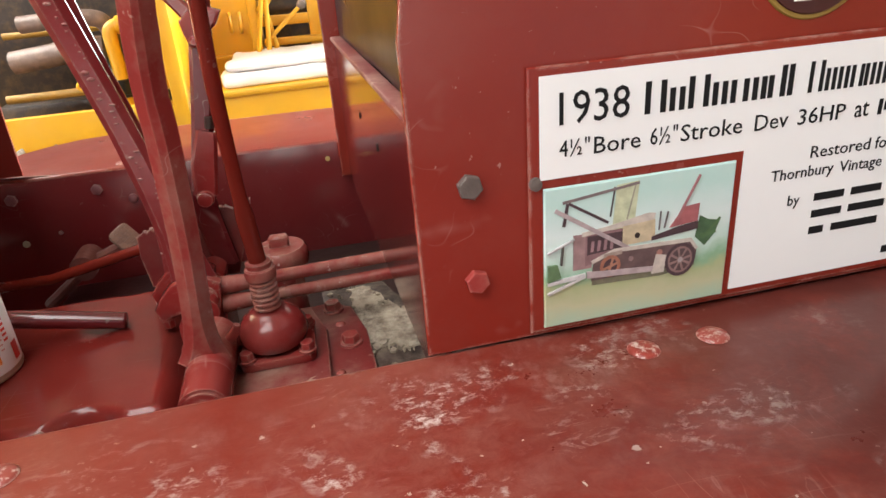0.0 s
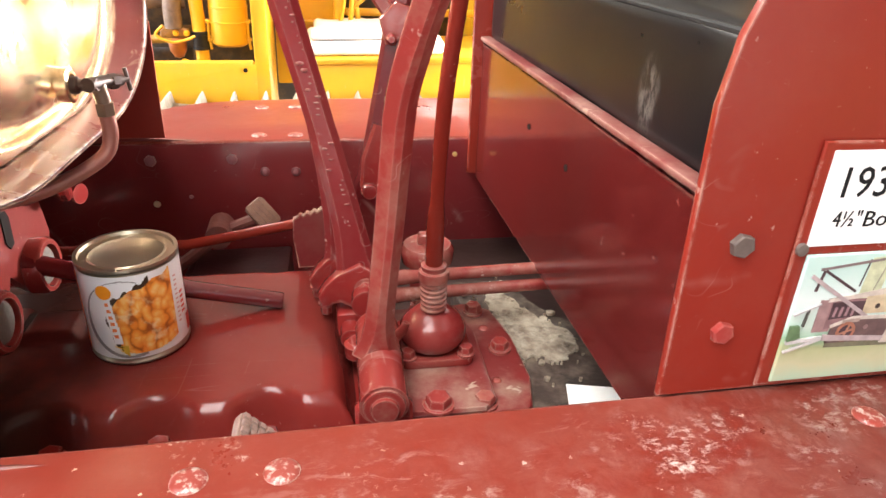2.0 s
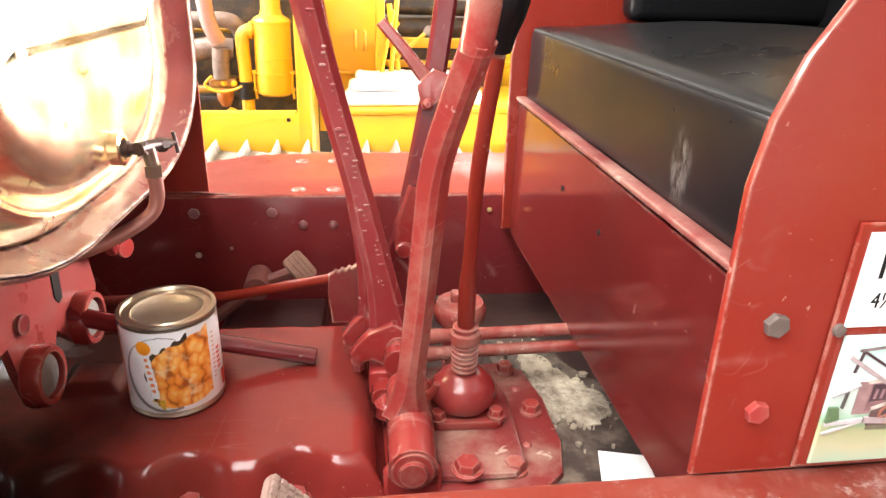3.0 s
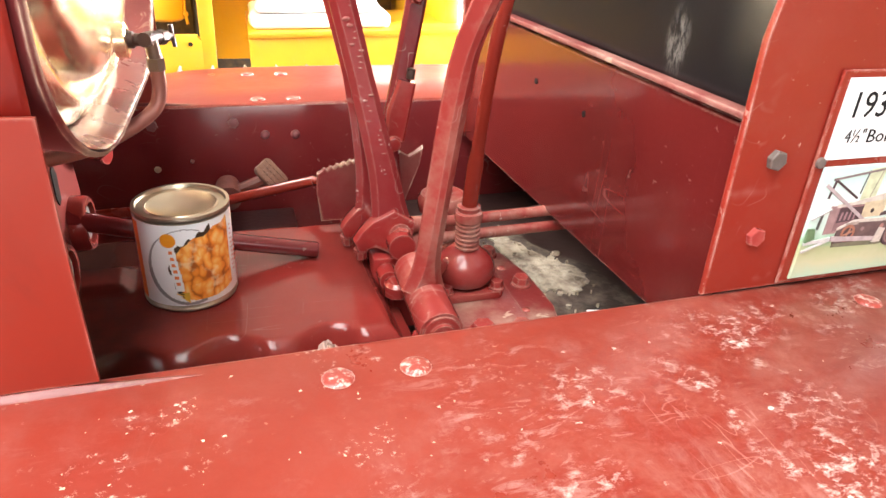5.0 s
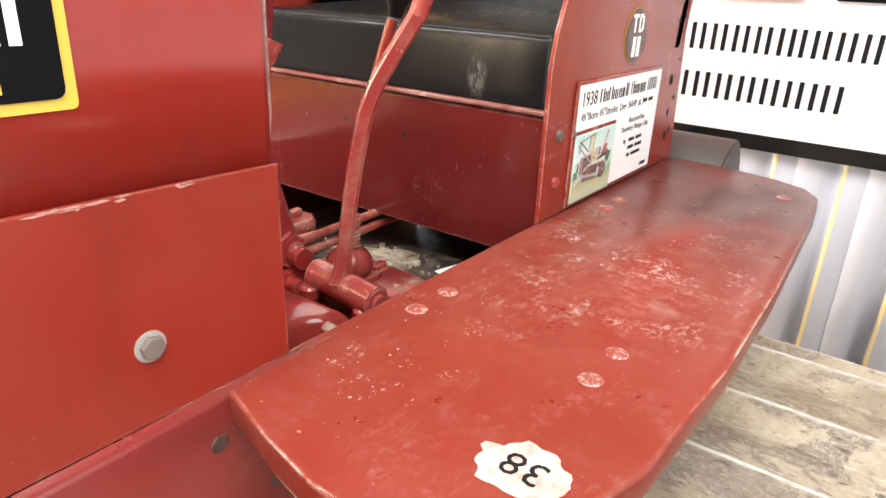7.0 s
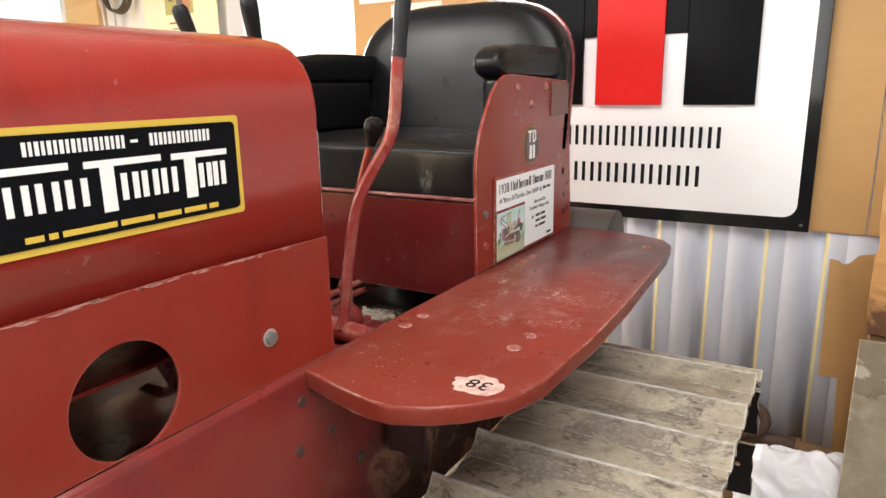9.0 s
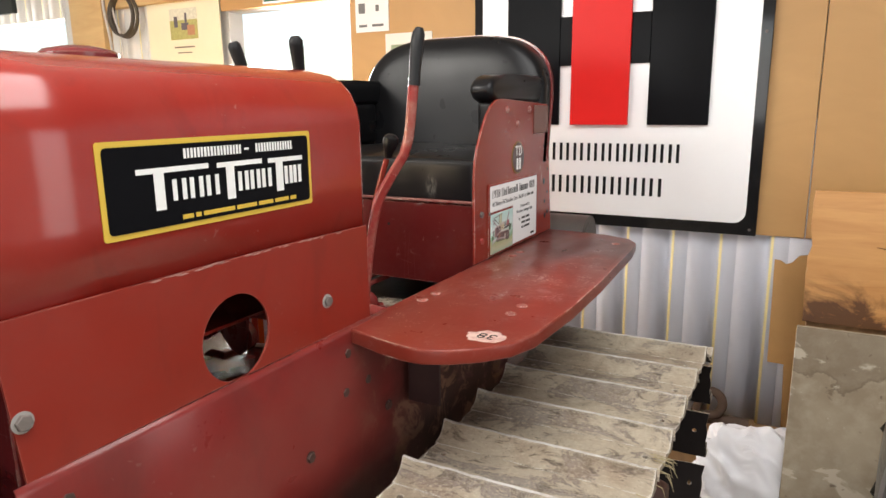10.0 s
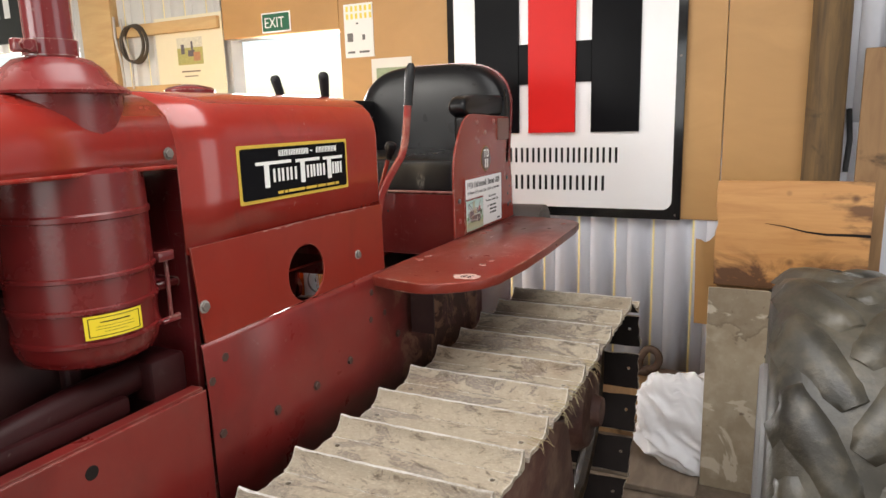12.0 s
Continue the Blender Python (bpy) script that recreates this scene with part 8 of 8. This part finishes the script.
def tractor_wheel():
    wc = Vector((0.0, -1.245, 0.539))
    w = thing("tractor_wheel", (wc.x, wc.y, -0.12), "large worn tractor wheel with muddy lugs, standing on the floor", "wheel")
    bm = B()
    prof = [(0.30, -0.17), (0.40, -0.185), (0.48, -0.20), (0.545, -0.195), (0.580, -0.165), (0.598, -0.10), (0.605, 0.0), (0.598, 0.10), (0.580, 0.165), (0.545, 0.195), (0.48, 0.20), (0.40, 0.185), (0.30, 0.17)]
    lathe(bm, [(r * 1.055, h * 0.985) for r, h in prof], wc, (0, 1, 0), 72)
    for v in bm.verts:
        v.co += (v.co - wc).normalized() * 0.006 * noise.noise(v.co * 6.0)
    tyre = part("tyre", bm, TYRE_MAT, w, "muddy grey-black tyre", angle=70)
    section = [(-0.098, -0.038), (-0.070, -0.014), (-0.047, 0.007), (-0.024, 0.019), (0.0, 0.022), (0.024, 0.019), (0.047, 0.007), (0.070, -0.014), (0.098, -0.038)]
    rl = random.Random(8)
    for k in range(17):
        for s in (-1, 1):
            a0 = 2 * math.pi * (k + (0.5 if s > 0 else 0)) / 17
            b = B()
            pts = []
            for j in range(10):
                f = j / 9
                a = a0 - 0.40 * min(1, f * 1.3) + rl.uniform(-0.006, 0.006)
                y = s * (0.006 + 0.158 * min(1, f * 1.1) ** 0.9)
                rad = 0.630 - 0.022 * f ** 3 - 0.035 * max(0, f - 0.75) / 0.25
                pts.append(wc + Vector((math.cos(a) * rad, y, math.sin(a) * rad)))
            rings = []
            for j, p in enumerate(pts):
                d = (pts[min(j + 1, 9)] - pts[max(j - 1, 0)]).normalized()
                out = Vector((p.x - wc.x, 0, p.z - wc.z)).normalized()
                if j > 6:
                    out = (out + Vector((0, s * 0.18 * (j - 6), 0))).normalized()
                sd = d.cross(out).normalized()
                out = sd.cross(d).normalized()
                fade = (0.72, 1.0, 1.0, 1.0, 1.0, 0.97, 0.90, 0.78, 0.60, 0.30)[j]
                rings.append([b.verts.new(p + sd * x * fade + out * (h * fade + 0.003 * noise.noise(p * 14 + Vector((x * 60, 0, 0))))) for x, h in section])
            n = len(section)
            for r0, r1 in zip(rings, rings[1:]):
                for q in range(n):
                    b.faces.new((r0[q], r0[(q + 1) % n], r1[(q + 1) % n], r1[q]))
            b.faces.new(rings[0][::-1])
            b.faces.new(rings[-1])
            part("lug", b, TYRE_MAT, tyre, angle=80)
    bm = B()
    lathe(bm, [(0.05, 0.02), (0.18, 0.03), (0.24, 0.08), (0.275, 0.17), (0.29, 0.210), (0.315, 0.216), (0.325, 0.205), (0.325, -0.205), (0.315, -0.216), (0.29, -0.21), (0.275, -0.17), (0.25, -0.06), (0.18, 0.0), (0.05, -0.01)], wc, (0, 1, 0), 48)
    part("rim", bm, plain("grey_rim", (0.27, 0.265, 0.265), 0.55, 0.1, 0.2, 12, 0.1), w, "grey steel rim")


tractor_wheel()

# ---------------------------------------------------------------- yellow crawler on the far side
yel = thing("yellow_crawler", (-0.4, 2.7, -0.12), "bright yellow crawler with exposed engine parts", "tractor")
YT = 1.98
bm = B()
cube(bm, -2.2, 1.0, YT - 0.14, YT + 0.10, -0.15, 0.91, 0.05, 3)
track = part("track_frame", bm, YELLOW_DIRTY, yel, "dirty yellow track frame")
for k in range(26):
    x = -1.92 + 0.1095 * k + 0.0045
    bm = B()
    prism(bm, [(x, 0.913), (x + 0.104, 0.913), (x + 0.104, 0.949), (x + 0.034, 0.953), (x + 0.026, 0.996), (x + 0.021, 0.998), (x - 0.002, 0.953)], "xz", 1.885, 2.10, 0.002, 1)
    part("shoe", bm, SHOE_PALE, track)
bm = B()
prism(bm, [(-2.3, 0.70), (-0.496, 0.70), (-0.496, 1.081), (-0.510, 1.081), (-0.510, 1.094), (-2.3, 1.080)], "xz", 2.12, 2.16, 0.004, 2)
side = part("side_frame", bm, YELLOW, yel, "flat yellow side frame plate")
bm = B()
lathe(bm, [(0.008, 0), (0.007, 0.002)], (-0.536, 2.12, 1.065), (0, -1, 0), 16)
part("hole", bm, BLACK_GAP, side, "dark hole")
# seat deck with a white folded cover
bm = B()
prism(bm, [(-0.44, 0.66), (0.55, 0.66), (0.55, 1.085), (0.52, 1.097), (-0.40, 1.097), (-0.44, 1.082)], "xz", 2.16, 2.20, 0.004, 2)
cube(bm, -0.44, 0.56, 2.145, 2.66, 1.080, 1.102, 0.006, 2)
cpart("side_deck", bm, YELLOW, yel, "yellow side deck")
for k, (x0, x1, y0, y1, z0, z1) in enumerate(((-0.425, 0.10, 2.19, 2.57, 1.1035, 1.156), (-0.40, 0.07, 2.20, 2.55, 1.160, 1.192))):
    bm = B()
    cube(bm, x0, x1, y0, y1, z0, z1, 0.016, 3)
    bmesh.ops.subdivide_edges(bm, edges=[e for e in bm.edges if e.calc_length() > 0.06], cuts=14, use_grid_fill=True)
    for v in bm.verts:
        f = (v.co.z - z0) / (z1 - z0)
        q = v.co * 9 + Vector((k * 7.0, 0, 0))
        v.co.z += f * (0.007 * noise.noise(q) + 0.004 * noise.noise(q * 3))
        v.co.y += 0.010 * noise.noise(q * 1.3 + Vector((0, 0, 4)))
        v.co.x += 0.014 * noise.noise(q * 1.1 + Vector((0, 4, 0)))
    bm.transform(FLOOR_PLAN)
    single("folded_sack", bm, PAPER, "folded crumpled white sack in a pile on the yellow deck", "sack", "folded sacks", angle=60)
# cab side panel with a seam, hinge brackets and the engine bay's edge
bm = B()
cube(bm, -0.502, -0.452, 2.12, 2.62, 0.66, 1.65, 0.005, 2)
cube(bm, -0.449, -0.17, 2.66, 2.72, 0.90, 1.70, 0.006, 2)
cube(bm, -0.455, -0.19, 2.61, 2.665, 1.160, 1.172, 0.003, 1)
cowl = part("cowl", bm, YELLOW, yel, "yellow cowl and seat body")
bm = B()
cube(bm, -0.450, -0.17, 2.73, 3.4, 0.90, 1.60, 0.02, 2)
part("cowl_body", bm, YELLOW, yel)
for x in (-0.425, -0.285, -0.245):
    bm = B()
    tube(bm, curve_pts([(x, 2.665, 1.335), (x, 2.63, 1.33), (x, 2.625, 1.29), (x, 2.63, 1.265), (x, 2.665, 1.262)], 3), 0.008, 8)
    part("hinge", bm, YELLOW, cowl)
# engine bay
bm = B()
cube(bm, -2.3, -0.53, 2.95, 3.4, 0.75, 1.70, 0.03, 2)
cube(bm, -1.3, -0.80, 2.74, 2.94, 0.80, 1.045, 0.03, 2)
part("engine", bm, IRON, yel, "dark oily engine")
SOOT_PIPE = stained("sooty_grey_pipe", (0.16, 0.11, 0.09), (0.09, 0.06, 0.045), (0.24, 0.16, 0.12), 9.0, 30.0, 0.5, 0.3)
OILY = stained("oily_ochre_iron", (0.26, 0.11, 0.02), (0.09, 0.045, 0.015), (0.40, 0.20, 0.03), 14.0, 34.0, 0.4, 0.5)
for nm, pts, rad, mat, lab in (
        ("air_hose", [(-0.885, 2.55, 1.50), (-0.878, 2.56, 1.40), (-0.866, 2.57, 1.34), (-0.846, 2.59, 1.29)], 0.031, plain("dusty_mauve_hose", (0.36, 0.22, 0.19), 0.5, 0, 0.2, 20, 0.1), "dusty mauve air hose"),
        ("exhaust_pipe", [(-1.10, 2.72, 1.36), (-0.95, 2.70, 1.365), (-0.82, 2.69, 1.365), (-0.775, 2.70, 1.33), (-0.765, 2.72, 1.25)], 0.034, SOOT_PIPE, "sooty exhaust pipe"),
        ("manifold_pipe", [(-1.15, 2.68, 1.22), (-0.98, 2.66, 1.24), (-0.90, 2.66, 1.255), (-0.80, 2.67, 1.25)], 0.046, SOOT_PIPE, "sooty manifold pipe"),
        ("riser_pipe", [(-0.845, 2.62, 1.26), (-0.850, 2.62, 1.20), (-0.850, 2.62, 1.135)], 0.036, SOOT_PIPE, "sooty riser pipe"),
        ("cross_pipe", [(-1.20, 2.63, 1.085), (-1.0, 2.625, 1.088), (-0.86, 2.62, 1.092)], 0.017, YELLOW_DIRTY, "oily yellow cross pipe"),
        ("high_pipe", [(-1.20, 2.80, 1.315), (-0.80, 2.80, 1.320)], 0.014, YELLOW_DIRTY, "oily yellow pipe"),
        ("fuel_line", [(-0.885, 2.58, 1.150), (-0.915, 2.575, 1.118), (-0.895, 2.575, 1.098), (-0.855, 2.575, 1.086), (-0.800, 2.575, 1.095), (-0.765, 2.58, 1.110)], 0.0058, YELLOW, "thin yellow fuel line"),
        ("drain_loop", [(-0.83, 2.56, 1.005), (-0.815, 2.555, 1.020), (-0.795, 2.555, 1.012), (-0.785, 2.56, 0.998)], 0.005, YELLOW, "small yellow drain loop")):
    bm = B()
    tube(bm, curve_pts(pts, 6), rad, 14)
    part(nm, bm, mat, yel, lab)
bm = B()
cube(bm, -0.905, -0.790, 2.60, 2.70, 1.098, 1.138, 0.010, 3)
pump = part("pump_body", bm, OILY, yel, "oily ochre fuel pump")
bm = B()
lathe(bm, [(0.0, 1.012), (0.018, 1.018), (0.034, 1.045), (0.037, 1.075), (0.030, 1.097), (0.0, 1.098)], (-0.845, 2.63, 0), (0, 0, 1), 20)
part("fuel_bowl", bm, plain("orange_brown_bowl", (0.34, 0.11, 0.025), 0.35, 0.2, 0.4, 30, 0.1), pump, "orange-brown fuel bowl")
for x in (-0.842, -0.800):
    bm = B()
    hexbolt(bm, (x, 2.60, 1.118), (0, -1, 0), 0.010, 0.014)
    part("bolt", bm, YELLOW, pump, "yellow bolt")
# air cleaner with its elbow pipe
bm = B()
lathe(bm, [(0.0, 1.062), (0.060, 1.064), (0.074, 1.074), (0.078, 1.090), (0.078, 1.156), (0.082, 1.157), (0.082, 1.163), (0.078, 1.164), (0.078, 1.216), (0.080, 1.217), (0.080, 1.222), (0.077, 1.223), (0.077, 1.360),
           (0.080, 1.362), (0.080, 1.372), (0.072, 1.382), (0.048, 1.396), (0.040, 1.42), (0.040, 1.60)], (-0.634, 2.645, 0), (0, 0, 1), 40)
drum = part("air_cleaner", bm, YELLOW, yel, "yellow air cleaner drum with pressed rings")
for x in (-0.714, -0.556):
    bm = B()
    tube(bm, [(x, 2.615, 1.170), (x - 0.002, 2.612, 1.110), (x + 0.004, 2.618, 1.052)], 0.0058, 8)
    cube(bm, x - 0.011, x + 0.011, 2.605, 2.63, 1.156, 1.172, 0.003, 1)
    cube(bm, x - 0.009, x + 0.011, 2.605, 2.63, 1.085, 1.098, 0.003, 1)
    part("clamp", bm, YELLOW, drum, "yellow clip rod")
bm = B()
tube(bm, curve_pts([(-0.69, 2.64, 1.333), (-0.725, 2.63, 1.333), (-0.750, 2.625, 1.318), (-0.756, 2.62, 1.285), (-0.752, 2.62, 1.15), (-0.748, 2.62, 0.95)], 6), 0.0275, 18)
pipe = part("intake_pipe", bm, YELLOW, yel, "yellow elbow pipe")
bm = B()
lathe(bm, [(0.036, 0), (0.036, 0.012), (0.030, 0.014)], (-0.712, 2.634, 1.333), (-1, 0, 0), 20)
part("pipe_flange", bm, YELLOW, pipe)
bm = B()
lathe(bm, [(0.030, 1.050), (0.034, 1.052), (0.034, 1.062), (0.032, 1.064), (0.032, 1.108), (0.034, 1.110), (0.034, 1.122), (0.030, 1.124)], (-0.751, 2.62, 0), (0, 0, 1), 22)
part("rubber_sleeve", bm, RUBBER, pipe, "black rubber sleeve")
# control levers behind the seat deck
for a, b, r, h in (((-0.098, 2.45, 1.11), (-0.150, 2.45, 1.46), 0.011, 0), ((-0.150, 2.42, 1.11), (-0.118, 2.42, 1.50), 0.010, 0), ((-0.20, 2.42, 1.11), (-0.135, 2.40, 1.44), 0.009, 0),
                   ((-0.128, 2.44, 1.248), (0.003, 2.44, 1.357), 0.008, 1), ((-0.16, 2.48, 1.34), (-0.115, 2.48, 1.395), 0.016, 0)):
    bm = B()
    tube(bm, [a, b], r, 10)
    lv = part("control_lever", bm, YELLOW, yel, "thin yellow control lever")
    if h:
        bm = B()
        lathe(bm, [(0.0, -0.014), (0.013, -0.010), (0.019, 0.006), (0.017, 0.020), (0.008, 0.027), (0, 0.028)], b, (0.76, 0, 0.64), 16)
        part("knob", bm, STEEL, lv, "grey knob")
bm = B()
cube(bm, -0.205, -0.165, 2.48, 2.54, 1.10, 1.62, 0.008, 2)
part("lever_post", bm, YELLOW, yel, "yellow lever post")
for z0, z1, y in ((1.275, 1.315, 2.62), (1.205, 1.232, 2.52)):
    bm = B()
    cube(bm, -0.16, 0.42, y, y + 0.05, z0, z1, 0.005, 2)
    part("cross_beam", bm, YELLOW, yel, "yellow cross beam")
bm = B()
cube(bm, 0.035, 0.085, 2.56, 2.61, 1.10, 1.375, 0.006, 2)
part("beam_post", bm, YELLOW, yel)
bm = B()
cube(bm, -0.16, 0.40, 2.95, 3.3, 0.95, 1.37, 0.03, 2)
tube(bm, [(-0.16, 2.90, 1.33), (0.40, 2.90, 1.34)], 0.05, 16)
tube(bm, [(-0.16, 2.90, 1.43), (0.40, 2.90, 1.425)], 0.035, 16)
part("gearbox", bm, IRON, yel, "dark oily gearbox")
bm = B()
cube(bm, 0.42, 0.48, 2.2, 3.3, 0.7, 1.5, 0.01, 2)
part("rear_guard", bm, YELLOW, yel, "yellow rear guard")
# a few machines in the shade behind
bm = B()
cube(bm, -2.6, 0.9, 4.2, 4.9, -0.12, 1.35, 0.05, 2)
tube(bm, [(-2.4, 4.1, 1.5), (0.8, 4.1, 1.48)], 0.07, 14)
tube(bm, [(-1.2, 4.0, 1.15), (0.9, 4.0, 1.38)], 0.05, 14)
single("stored_machinery", bm, IRON, "dark stored machinery behind the yellow crawler", "machinery")
